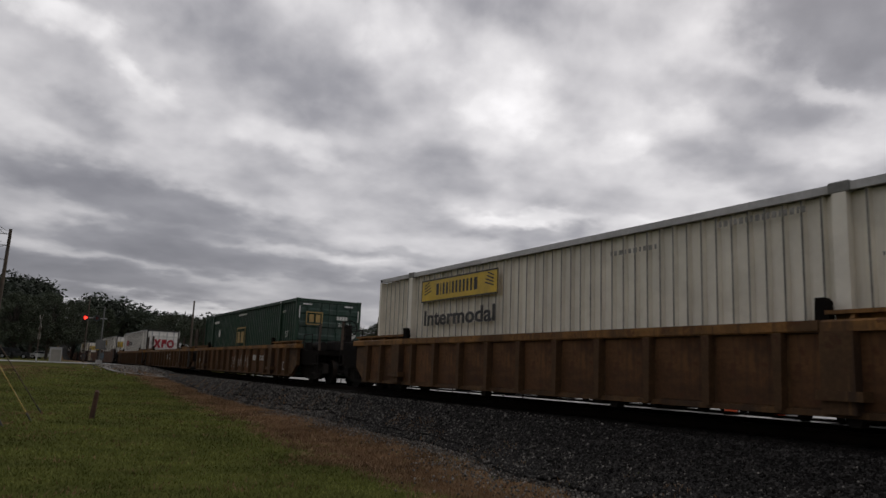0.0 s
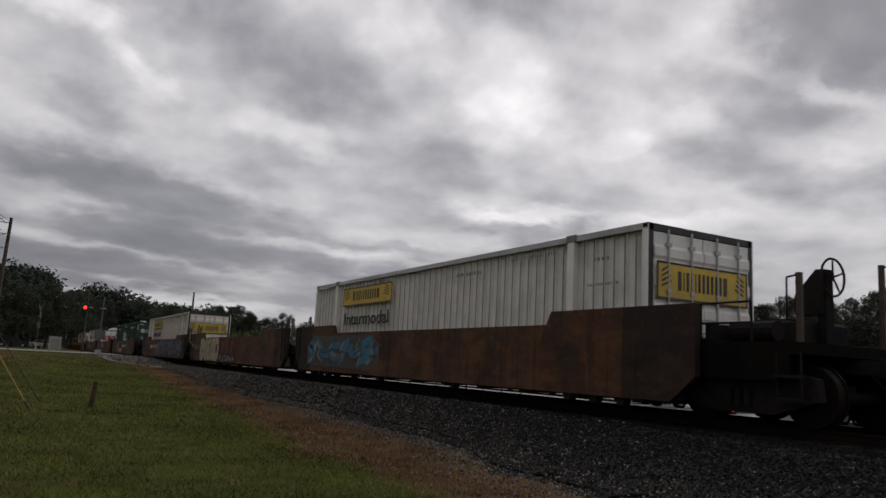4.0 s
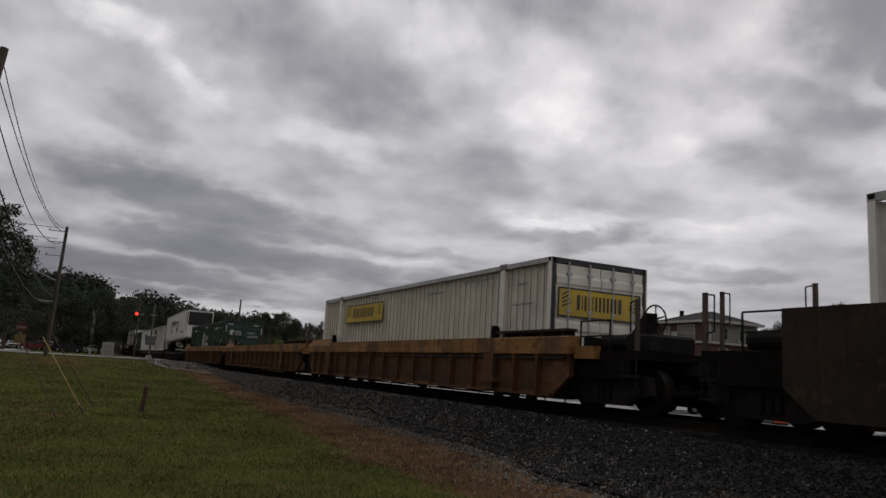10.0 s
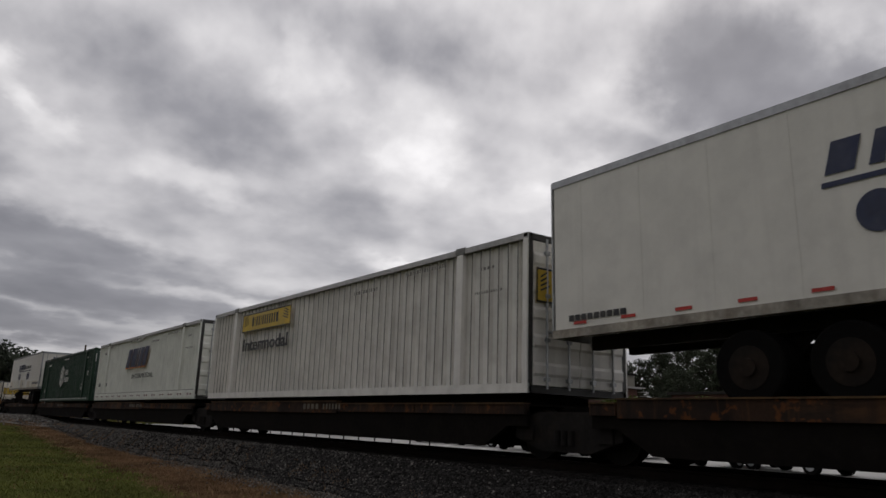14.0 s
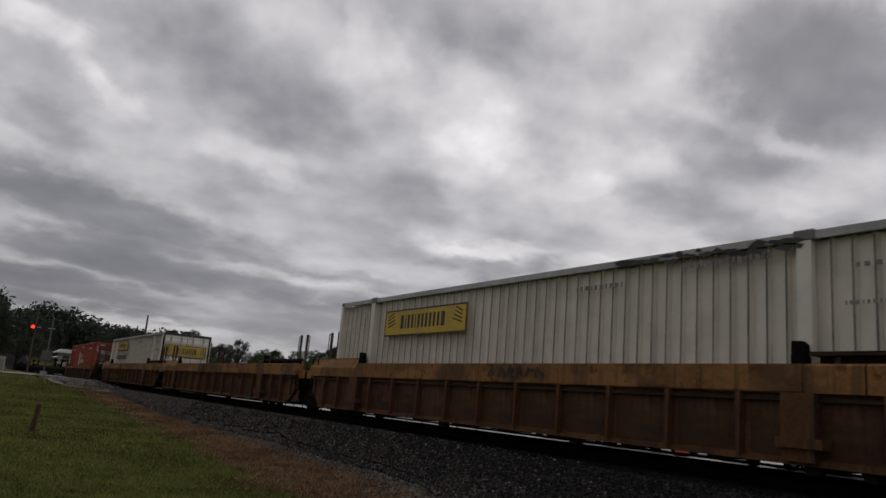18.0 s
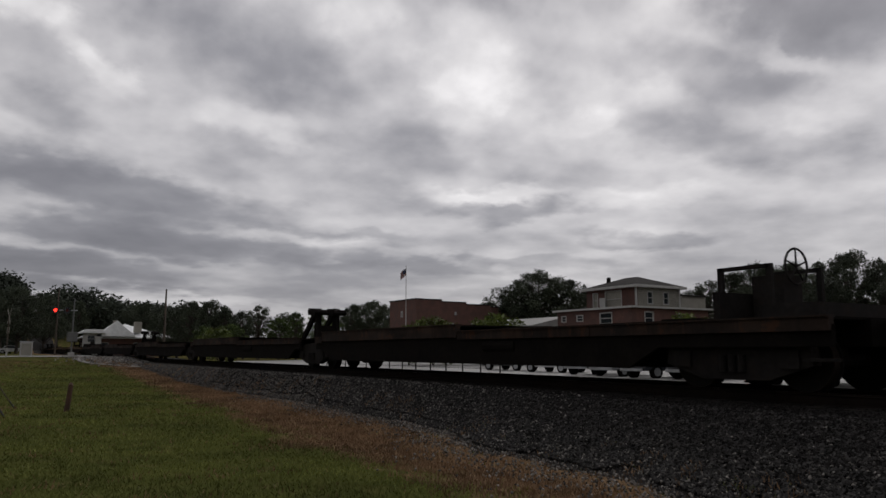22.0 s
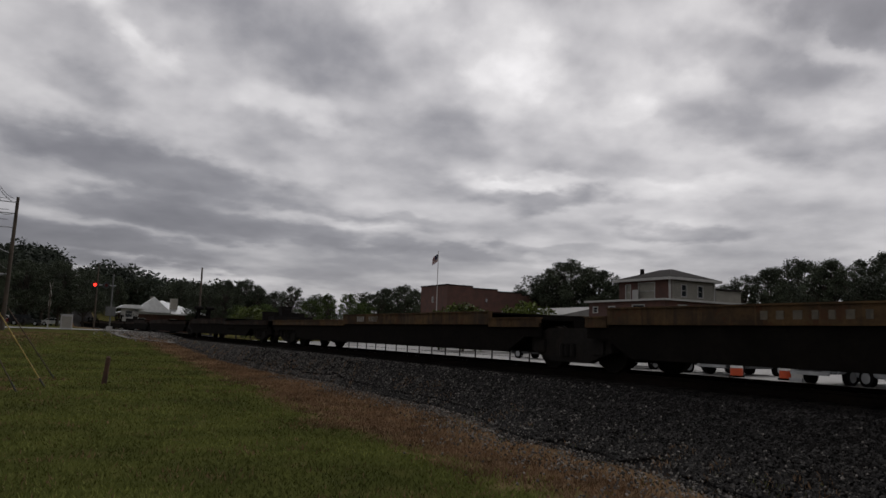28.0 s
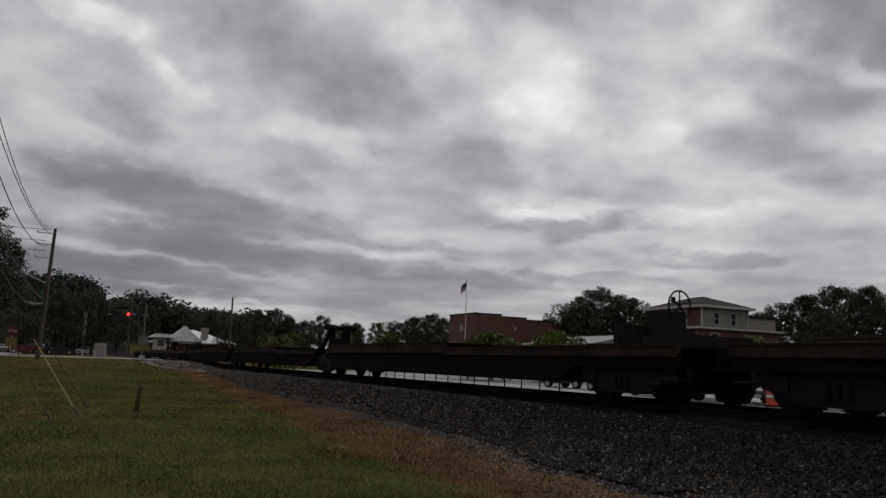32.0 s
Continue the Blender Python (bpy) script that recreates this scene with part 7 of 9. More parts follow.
# ---- buildings ----
def wall(name, a, b, z0, z1, t, mat, parent, holes=(), frame=None, pane=True):
    """A wall from a to b (metres in plan) with openings cut through: each hole is (from, to, sill, head) along it."""
    a, b = Vector((*a, 0)), Vector((*b, 0))
    d = (b - a)
    L = d.length
    d.normalize()
    nrm = Vector((d.y, -d.x, 0))
    us = sorted({0, L, *[h[0] for h in holes], *[h[1] for h in holes]})
    zs = sorted({z0, z1, *[h[2] for h in holes], *[h[3] for h in holes]})
    bm = bmesh.new()

    def slab_piece(bm, u0, u1, w0, w1, o0, o1):
        v = [bm.verts.new(a + d * u + nrm * o + Vector((0, 0, w))) for u in (u0, u1) for o in (o0, o1) for w in (w0, w1)]
        for f in ((0, 1, 3, 2), (4, 6, 7, 5), (0, 4, 5, 1), (2, 3, 7, 6), (0, 2, 6, 4), (1, 5, 7, 3)):
            bm.faces.new([v[i] for i in f])
    for u0, u1 in zip(us, us[1:]):
        for w0, w1 in zip(zs, zs[1:]):
            if any(h[0] <= u0 and u1 <= h[1] and h[2] <= w0 and w1 <= h[3] for h in holes):
                continue
            slab_piece(bm, u0, u1, w0, w1, -t, 0)
    bmesh.ops.remove_doubles(bm, verts=bm.verts[:], dist=0.0005)
    w_ob = part(name, bm, mat, parent)
    for h in holes:
        bm = bmesh.new()
        k = 0.09
        slab_piece(bm, h[0], h[1], h[2], h[2] + k, -0.12, 0.03)
        slab_piece(bm, h[0], h[1], h[3] - k, h[3], -0.12, 0.03)
        slab_piece(bm, h[0], h[0] + k, h[2] + k, h[3] - k, -0.12, 0.03)
        slab_piece(bm, h[1] - k, h[1], h[2] + k, h[3] - k, -0.12, 0.03)
        slab_piece(bm, h[0] + k, h[1] - k, (h[2] + h[3]) / 2 - 0.03, (h[2] + h[3]) / 2 + 0.03, -0.1, 0.01)
        win = part("window", bm, M_TRIM, parent, "white window frame")
        bm = bmesh.new()
        slab_piece(bm, h[0] + k, h[1] - k, h[2] + k, h[3] - k, -0.10, -0.08)
        part("pane", bm, M_PANE if pane is True else pane, win)
    return w_ob


def hip_roof(x0, x1, y0, y1, z, rise, over, mat, parent, name="roof"):
    x0, x1, y0, y1 = x0 - over, x1 + over, y0 - over, y1 + over
    run = min(x1 - x0, y1 - y0) / 2
    if x1 - x0 > y1 - y0:
        r0, r1 = (x0 + run * 0.9, (y0 + y1) / 2), (x1 - run * 0.9, (y0 + y1) / 2)
    else:
        r0, r1 = ((x0 + x1) / 2, y0 + run * 0.9), ((x0 + x1) / 2, y1 - run * 0.9)
    bm = bmesh.new()
    lo = [bm.verts.new(p) for p in ((x0, y0, z), (x1, y0, z), (x1, y1, z), (x0, y1, z))]
    a, b = bm.verts.new((*r0, z + rise)), bm.verts.new((*r1, z + rise))
    if x1 - x0 > y1 - y0:
        fs = ((lo[0], lo[1], b, a), (lo[1], lo[2], b), (lo[2], lo[3], a, b), (lo[3], lo[0], a))
    else:
        fs = ((lo[0], lo[1], a), (lo[1], lo[2], b, a), (lo[2], lo[3], b), (lo[3], lo[0], a, b))
    for f in fs:
        bm.faces.new(f)
    bm.faces.new(lo[::-1])
    o = part(name, bm, mat, parent)
    part("fascia", boxes((x0 - 0.02, x1 + 0.02, y0 - 0.03, y0 + 0.02, z - 0.22, z + 0.02), (x0 - 0.02, x1 + 0.02, y1 - 0.02, y1 + 0.03, z - 0.22, z + 0.02), (x0 - 0.03, x0 + 0.02, y0 + 0.02, y1 - 0.02, z - 0.22, z + 0.02), (x1 - 0.02, x1 + 0.03, y0 + 0.02, y1 - 0.02, z - 0.22, z + 0.02)), M_TRIM, parent)
    return o


# two-storey house, brick front and beige side
ho = thing("house", "two-storey brick house with a beige sided wing and grey hip roof", "house")
G0 = 0.3
wall("lower_wall", (-59.0, 49.6), (-48.6, 49.6), G0, 5.5, 0.3, M_BRICKWALL, ho, ((2.9, 3.9, 4.35, 5.0), (6.2, 7.9, 4.0, 5.1), (0.6, 1.4, 4.35, 5.0)))
wall("lower_wall", (-48.6, 49.9), (-48.6, 60.0), G0, 5.5, 0.3, M_BRICKWALL, ho, ((1.3, 2.5, 3.9, 5.1), (5.6, 6.4, 4.3, 5.0)))
wall("lower_wall", (-59.0, 60.0), (-59.0, 49.9), G0, 5.5, 0.3, M_BRICKWALL, ho)
wall("lower_wall", (-48.9, 60.0), (-58.7, 60.0), G0, 5.5, 0.3, M_BRICKWALL, ho)
bm = bmesh.new()
lo = [bm.verts.new(p) for p in ((-59.3, 49.3, 5.5), (-48.3, 49.3, 5.5), (-48.3, 60.3, 5.5), (-59.3, 60.3, 5.5))]
hi = [bm.verts.new(p) for p in ((-57.6, 52.0, 5.72), (-50.3, 52.0, 5.72), (-50.3, 58.6, 5.72), (-57.6, 58.6, 5.72))]
for i in range(4):
    bm.faces.new((lo[i], lo[(i + 1) % 4], hi[(i + 1) % 4], hi[i]))
bm.faces.new(lo[::-1])
part("porch_roof", bm, M_SHINGLE, ho)
part("gutter", boxes((-59.35, -48.25, 49.24, 49.32, 5.40, 5.58), (-48.32, -48.24, 49.32, 60.3, 5.40, 5.58)), M_TRIM, ho)
wall("upper_wall", (-57.4, 52.2), (-50.5, 52.2), 5.4, 7.7, 0.25, M_BRICKWALL, ho, ((0.9, 1.7, 5.75, 7.3), (2.7, 5.0, 5.7, 7.4)), pane=M_SIDING)
wall("upper_wall", (-50.5, 52.45), (-50.5, 58.2), 5.4, 7.7, 0.25, M_SIDING, ho, ((1.2, 2.0, 5.95, 7.2), (3.4, 4.2, 5.95, 7.2)))
wall("upper_wall", (-57.4, 58.2), (-57.4, 52.45), 5.4, 7.7, 0.25, M_SIDING, ho)
wall("upper_wall", (-50.75, 58.2), (-57.15, 58.2), 5.4, 7.7, 0.25, M_SIDING, ho)
for yy in (52.14, 58.1):
    part("corner_board", boxes((-50.62, -50.44, yy, yy + 0.16, 5.4, 7.7)), M_TRIM, ho)
bm = bmesh.new()
for i in range(12):
    box(bm, -50.5, -50.475, 52.45, 58.1, 5.5 + i * 0.18, 5.51 + i * 0.18)
part("siding_laps", bm, M_SHINGLE, ho)
hip_roof(-57.4, -50.5, 52.2, 58.2, 7.75, 1.15, 0.5, M_SHINGLE, ho)
part("chimney_pipe", boxes((-56.3, -56.0, 54.0, 54.3, 8.2, 9.0)), M_GRIME, ho)
part("balcony_screen", boxes((-55.0, -54.2, 51.7, 51.8, 5.7, 6.7)), M_TRIM, ho)
wall("annex_wall", (-50.5, 58.4), (-50.5, 62.0), G0, 6.9, 0.25, M_SIDING, ho)
part("annex_roof", boxes((-54.0, -50.3, 58.3, 62.2, 6.9, 7.05)), M_SHINGLE, ho)
bm = bmesh.new()
for i in range(12):
    box(bm, -50.45, -49.4, 62.1 + i * 0.28, 62.35 + i * 0.28, 5.6 - i * 0.4, 5.66 - i * 0.4)
part("outside_stair", bm, M_TRIM, ho)

# brick shop with a stepped parapet
shop = thing("brick_shop", "long single-storey red brick shop with a stepped parapet", "building")
wall("front_wall", (-93.6, 48.0), (-86.0, 48.0), 0.2, 8.35, 0.35, M_BRICKWALL, shop, ((3.3, 3.9, 6.1, 6.9),))
steps = ((48.35, 52.0, 8.35), (52.0, 56.0, 8.1), (56.0, 60.0, 7.85), (60.0, 63.5, 7.6), (63.5, 66.0, 7.2))
for i, (y0, y1, zt) in enumerate(steps):
    wall("side_wall", (-86.0, y0), (-86.0, y1), 0.2, zt, 0.35, M_BRICKWALL, shop, ((0.8, 1.9, 4.0, 5.3),) if i in (1, 2) else (), pane=M_TRIM if i in (1, 2) else True)
    part("coping", boxes((-86.5, -85.9, y0, y1, zt, zt + 0.12)), M_SHINGLE, shop)
wall("side_wall", (-93.6, 66.0), (-93.6, 48.35), 0.2, 7.6, 0.35, M_BRICKWALL, shop)
wall("back_wall", (-86.35, 66.0), (-93.25, 66.0), 0.2, 7.2, 0.35, M_BRICKWALL, shop)
part("roof", boxes((-93.2, -86.4, 48.4, 65.6, 6.6, 6.8)), M_SHINGLE, shop)
part("coping", boxes((-93.7, -85.9, 47.9, 48.4, 8.35, 8.5)), M_SHINGLE, shop)
part("wall_vent", boxes((-85.99, -85.9, 54.0, 54.3, 6.4, 6.8)), M_GALV, shop)
# low metal-roofed store and a long low store
lo_st = thing("store", "low store with a pale metal roof behind the street", "building")
wall("front_wall", (-80, 52.0), (-66, 52.0), 0.2, 4.2, 0.3, M_SIDING, lo_st, ((2, 4, 1.2, 3.0), (6, 8, 1.2, 3.0)))
wall("side_wall", (-66, 52.3), (-66, 62.0), 0.2, 4.2, 0.3, M_SIDING, lo_st)
bm = bmesh.new()
prism(bm, [(51.4, 4.2), (62.6, 4.2), (62.6, 4.35), (57, 5.5), (51.4, 4.35)], -80.4, -65.6, "x")
part("roof", bm, M_YARD, lo_st)
lg = thing("store", "long low red-brick store with a flat dark roof", "building")
wall("front_wall", (-46, 62.0), (-18, 62.0), 0.4, 4.9, 0.3, M_BRICKWALL, lg, ((3, 6, 1.2, 3.4), (9, 12, 1.2, 3.4), (16, 19, 1.2, 3.4), (22, 25, 1.2, 3.4)))
wall("side_wall", (-18, 62.3), (-18, 74.0), 0.4, 4.9, 0.3, M_BRICKWALL, lg)
wall("side_wall", (-46, 74.0), (-46, 62.3), 0.4, 4.9, 0.3, M_BRICKWALL, lg)
part("roof", boxes((-46.3, -17.7, 61.7, 74.2, 4.9, 5.15)), M_SHINGLE, lg)

# white-roofed house by the crossing
wh = thing("house", "low house with bright white metal hip roofs near the crossing", "house")
wall("front_wall", (-176, 16.0), (-160, 16.0), 0.5, 4.2, 0.3, M_BRICKWALL, wh, ((2, 3.4, 1.6, 3.2), (6, 7.4, 1.6, 3.2)))
wall("side_wall", (-160, 16.3), (-160, 31.0), 0.5, 4.2, 0.3, M_BRICKWALL, wh, ((2, 3.4, 1.6, 3.2), (8, 9.4, 1.6, 3.2)))
hip_roof(-176, -160, 16.0, 31.0, 4.2, 2.9, 1.0, M_METALROOF, wh)
bm = bmesh.new()
prism(bm, [(17.0, 4.4), (24.5, 4.4), (21.0, 7.5)], -160.5, -158.6, "x")
part("front_gable", bm, M_METALROOF, wh)
wall("wing_wall", (-158.6, 14.9), (-158.6, 18.2), 0.5, 5.0, 0.3, M_TRIM, wh, ((0.8, 2.2, 3.2, 4.6),))
bm = bmesh.new()
prism(bm, [(14.2, 5.0), (19.0, 5.0), (18.2, 5.7), (15.4, 5.7)], -164, -157.8, "x")
part("wing_roof", bm, M_METALROOF, wh)
part("chimney", boxes((-161.0, -160.2, 20.4, 21.2, 6.0, 7.6)), M_SIDING, wh)
part("chimney", boxes((-161.6, -160.4, 24.4, 25.8, 5.2, 7.4)), M_SIDING, wh)

# flagpole
fx, fy = -84.6, 45.7
fl = thing("flagpole", "white flagpole flying a striped flag", "flagpole", at=pose(fx, fy, gz(fx, fy)))
bm = bmesh.new()
tube(bm, (0, 0, 0), (0, 0, 12.4), 0.07, 0.04, 8)
part("pole", bm, M_TRIM, fl)


def cloth(u, v):
    return (-0.30 * u - 0.25 * math.sin(3.2 * u) * 0.4, -0.95 * u * 0.55, 12.1 - 0.95 * (1 - v) - 0.62 * u - 0.08 * math.sin(4 * u + v))


def flag_piece(name, mat, u0, u1, v0, v1, off=0.0):
    bm = bmesh.new()
    n = 8
    grid = [[bm.verts.new(Vector(cloth(u0 + (u1 - u0) * i / n, v0 + (v1 - v0) * j)) + Vector((off, 0, 0))) for j in (0, 1)] for i in range(n + 1)]
    for i in range(n):
        bm.faces.new((grid[i][0], grid[i + 1][0], grid[i + 1][1], grid[i][1]))
    part(name, bm, mat, fl)


for k in range(9):
    flag_piece("stripe", M_FLAGRED if k % 2 == 0 else M_TRIM, 0.0, 1.3, k / 9, (k + 1) / 9)
flag_piece("canton", M_FLAGBLUE, 0.0, 0.66, 4 / 9, 1.0, 0.02)

# ---- vehicles ----
def vehicle(x, y, rz, kind, paint, label):
    c = thing("car" if kind != "pickup" else "pickup_truck", label, "car", "parked cars", at=pose(x, y, gz(x, y) + 0.06, 0, 0, rz))
    if kind == "pickup":
        body = [(-2.7, 0.45), (2.75, 0.45), (2.8, 0.75), (2.7, 1.10), (1.3, 1.18), (-2.7, 1.18)]
        cabin = [(-0.75, 1.18), (1.3, 1.18), (0.75, 1.82), (-0.6, 1.85)]
    elif kind == "suv":
        body = [(-2.35, 0.4), (2.35, 0.4), (2.4, 0.7), (2.3, 1.02), (1.1, 1.12), (-2.35, 1.12)]
        cabin = [(-2.3, 1.12), (1.15, 1.12), (0.45, 1.72), (-2.0, 1.74)]
    else:
        body = [(-2.3, 0.35), (2.3, 0.35), (2.35, 0.6), (2.2, 0.82), (1.0, 0.95), (-1.6, 0.98), (-2.3, 0.92)]
        cabin = [(-1.55, 0.97), (1.05, 0.95), (0.35, 1.42), (-0.95, 1.44)]
    bm = bmesh.new()
    prism(bm, body, -0.92, 0.92, "y")
    bmesh.ops.bevel(bm, geom=bm.edges[:], offset=0.06, segments=2, affect="EDGES")
    part("body", bm, paint, c)
    bm = bmesh.new()
    prism(bm, cabin, -0.80, 0.80, "y")
    bmesh.ops.bevel(bm, geom=bm.edges[:], offset=0.05, segments=2, affect="EDGES")
    part("cabin", bm, paint, c)
    cx = sum(p for p, q in cabin) / len(cabin)
    zc = min(q for p, q in cabin) + 0.05
    gl = [(cx + (p - cx) * 0.86, zc + (q - zc) * 0.80 + 0.02) for p, q in cabin]
    bm = bmesh.new()
    prism(bm, gl, -0.812, 0.812, "y")
    part("side_glass", bm, M_PANE, c)
    f0, f1 = cabin[1], cabin[2]
    bm = bmesh.new()
    v = [bm.verts.new((f0[0] + (f1[0] - f0[0]) * t + 0.03, s * (0.70 - 0.06 * t), f0[1] + (f1[1] - f0[1]) * t + 0.03)) for t, s in ((0.12, -1), (0.12, 1), (0.9, 1), (0.9, -1))]
    bm.faces.new(v)
    part("windscreen", bm, M_PANE, c)
    xf = max(p for p, q in body)
    for s in (-1, 1):
        part("headlight", boxes((xf - 0.08, xf + 0.01, s * 0.72 - 0.15, s * 0.72 + 0.15, 0.68, 0.84)), M_REFLECT_W, c)
        part("tail_light", boxes((-xf - 0.0, -xf + 0.12, s * 0.74 - 0.1, s * 0.74 + 0.1, 0.7, 0.95)), M_REFLECT_R, c)
    part("grille", boxes((xf - 0.05, xf + 0.015, -0.5, 0.5, 0.55, 0.80)), M_DARKGLASS, c)
    part("bumper", boxes((xf - 0.02, xf + 0.06, -0.85, 0.85, 0.38, 0.52)), M_GALV, c)
    for ax in (-1.45, 1.5):
        for s in (-1, 1):
            bm = bmesh.new()
            disc_y(bm, 0, 0, -0.12, 0.12, 0.36, 18)
            t = part("tyre", bm, M_RUBBER, c, "", pose(ax, s * 0.86, 0.34))
            bm = bmesh.new()
            disc_y(bm, 0, 0, s * 0.125 - 0.01, s * 0.125 + 0.01, 0.22, 14)
            part("rim", bm, M_GALV, t)
    return c


for x, y, rz, kind, paint, lab in (
        (-45.5, 33.6, 8, "sedan", M_CARDARK, "dark sedan parked side-on in the yard"), (-39.6, 33.0, 5, "sedan", M_CARWHITE, "white sedan parked side-on in the yard"),
        (-34.6, 32.4, -80, "suv", M_CARDARK, "dark sport utility car parked nose-in"), (-31.6, 31.8, -85, "sedan", M_CARSILVER, "silver sedan parked nose to the track"),
        (-28.3, 31.3, -95, "suv", M_CARDARK, "black sport utility car in the yard"), (-25.6, 31.6, -90, "sedan", M_CARDARK, "dark grey sedan in the yard"),
        (-19.2, 30.4, -90, "pickup", M_CARSILVER, "silver pickup truck facing the track"), (-16.0, 29.4, -15, "sedan", M_CARSILVER, "silver sedan parked at an angle"),
        (-10.5, 29.5, 0, "suv", M_CARDARK, "dark sport utility car parked side-on"), (-4.5, 29.8, 0, "sedan", M_CARRED, "red sedan parked side-on"),
        (-150, -10.0, 0, "sedan", M_CARWHITE, "white sedan waiting on the far street"), (-138, -1.2, 85, "suv", M_CARDARK, "dark sport utility car beyond the crossing"),
        (-156, 3.3, 80, "sedan", M_CARWHITE, "white sedan parked beyond the crossing"), (-158, -4.6, 80, "suv", M_CARWHITE, "white van-like car beyond the crossing"),
        (-124, -5.6, -85, "sedan", M_CARRED, "dark red car coming up to the crossing"), (-64, -7.6, 80, "suv", M_CARDARK, "black car stopped on the side road")):
    vehicle(x, y, rz, kind, paint, lab)


def barrel(x, y):
    c = thing("traffic_barrel", "orange plastic traffic barrel with white bands", "barrel", "traffic barrels", at=pose(x, y, gz(x, y) + 0.06))
    bm = bmesh.new()
    for z0, z1, r0, r1 in ((0.08, 0.35, 0.29, 0.28), (0.35, 0.62, 0.275, 0.265), (0.62, 0.9, 0.26, 0.245)):
        tube(bm, (0, 0, z0), (0, 0, z1), r0, r1, 16)
    tube(bm, (0, 0, 0.9), (0, 0, 1.0), 0.245, 0.15, 16)
    part("drum", bm, M_BARREL, c)
    bm = bmesh.new()
    tube(bm, (0, 0, 0.42), (0, 0, 0.54), 0.279, 0.275, 16)
    part("band", bm, M_REFLECT_W, c, "white reflective band")
    bm = bmesh.new()
    tube(bm, (0, 0, 0), (0, 0, 0.08), 0.36, 0.33, 16)
    part("base_ring", bm, M_RUBBER, c)


for x, y in ((-24.0, 29.1), (-21.9, 29.8), (-21.2, 30.1)):
    barrel(x, y)
bd = thing("board", "white board standing beside the barrels", "board", at=pose(-20.9, 29.2, gz(-20.9, 29.2) + 0.06))
part("panel", boxes((-0.3, 0.3, -0.02, 0.02, 0.15, 1.0)), M_TRIM, bd)
part("foot", boxes((-0.3, 0.3, -0.15, 0.15, 0.0, 0.15)), M_GALV, bd)
fence = thing("cable_fence", "low fence of thin dark posts along the street", "fence")
pm = to_mesh("post", boxes((-0.03, 0.03, -0.03, 0.03, 0, 1.05)), M_GRIME)
for i in range(16):
    x = -62 + i * 1.9
    o = new("post", pm)
    o.parent = fence
    o.matrix_basis = pose(x, 24.0, gz(x, 24.0))
bm = bmesh.new()
for z in (0.5, 1.0):
    tube(bm, (-62, 24.0, z), (-33.5, 24.0, z), 0.012, n=5)
part("rail_wire", bm, M_GRIME, fence)

# ---- trees ----
def leaf_cloud(rg, lobes, per, size):
    """Many small leaves in uneven clumps; lobes: centre and radii."""
    vs, fs = [], []
    for (cx, cy, cz), (rx, ry, rz) in lobes:
        for i in range(per):
            while True:
                p = Vector((rg.uniform(-1, 1), rg.uniform(-1, 1), rg.uniform(-1, 1)))
                if 0.25 < p.length < 1:
                    break
            p = p.normalized() * (p.length ** 0.45)
            c = Vector((cx + p.x * rx, cy + p.y * ry, cz + p.z * rz))
            for k in range(5):
                q = c + Vector((rg.gauss(0, 1), rg.gauss(0, 1), rg.gauss(0, 0.8))) * size * 1.1
                u = Vector((rg.gauss(0, 1), rg.gauss(0, 1), rg.gauss(0, 0.6)))
                if u.length < 1e-3:
                    continue
                u = u.normalized() * size * rg.uniform(0.5, 1.0)
                w = Vector((rg.gauss(0, 1), rg.gauss(0, 1), rg.gauss(0, 1))).cross(u)
                if w.length < 1e-6:
                    continue
                w = w.normalized() * size * rg.uniform(0.25, 0.5)
                o = len(vs)
                vs += [tuple(q - u), tuple(q + w), tuple(q + u), tuple(q - w)]
                fs.append((o, o + 1, o + 2, o + 3))
    return vs, fs


def tree_kind(seed, h, r, trunk, mat, lobes_n=16, per=70, size=0.26, airy=0.0):
    """A tree of height h and crown radius r standing at the origin; returns its Empty."""
    rg = random.Random(seed)
    c = thing("tree", "", "tree", "trees")
    bm = bmesh.new()
    base = h * trunk
    tube(bm, (0, 0, -0.3), (0.1, 0.05, base), 0.022 * h + 0.06, 0.016 * h + 0.03, 9)
    lobes = []
    lobes_n *= 2
    for i in range(lobes_n):
        a = 2 * math.pi * (i * 0.618) + rg.uniform(-0.3, 0.3)
        f = (i + 0.5) / lobes_n
        zz = base + (h - base) * (0.12 + 0.80 * f)
        ring_r = r * math.sqrt(max(0.05, 1 - (2 * f - 0.75) ** 2 * 0.62)) * rg.uniform(0.30, 0.98)
        lr = r * rg.uniform(0.13, 0.29) * (1 - 0.2 * f)
        p = (math.cos(a) * ring_r, math.sin(a) * ring_r, min(zz, h - lr * 0.7))
        lobes.append((p, (lr, lr, lr * rg.uniform(0.6, 0.85))))
        st = Vector((0.05, 0.02, base * rg.uniform(0.75, 1.0) + (h - base) * f * 0.4))
        mid = st.lerp(Vector(p), 0.55) + Vector((0, 0, 0.06 * h))
        tube(bm, st, mid, 0.009 * h, 0.006 * h, 6)
        tube(bm, mid, p, 0.006 * h, 0.002 * h, 6)
    part("trunk", bm, M_BARK, c)
    vs, fs = leaf_cloud(rg, lobes, int(per * 0.5), size * 0.82)
    me = bpy.data.meshes.new("crown")
    me.from_pydata(vs, [], fs)
    me.materials.append(mat)
    o = new("crown", me)
    o.parent = c
    return c


def at_bearing(az, d):
    return d * math.sin(radians(az)), d * math.cos(radians(az))


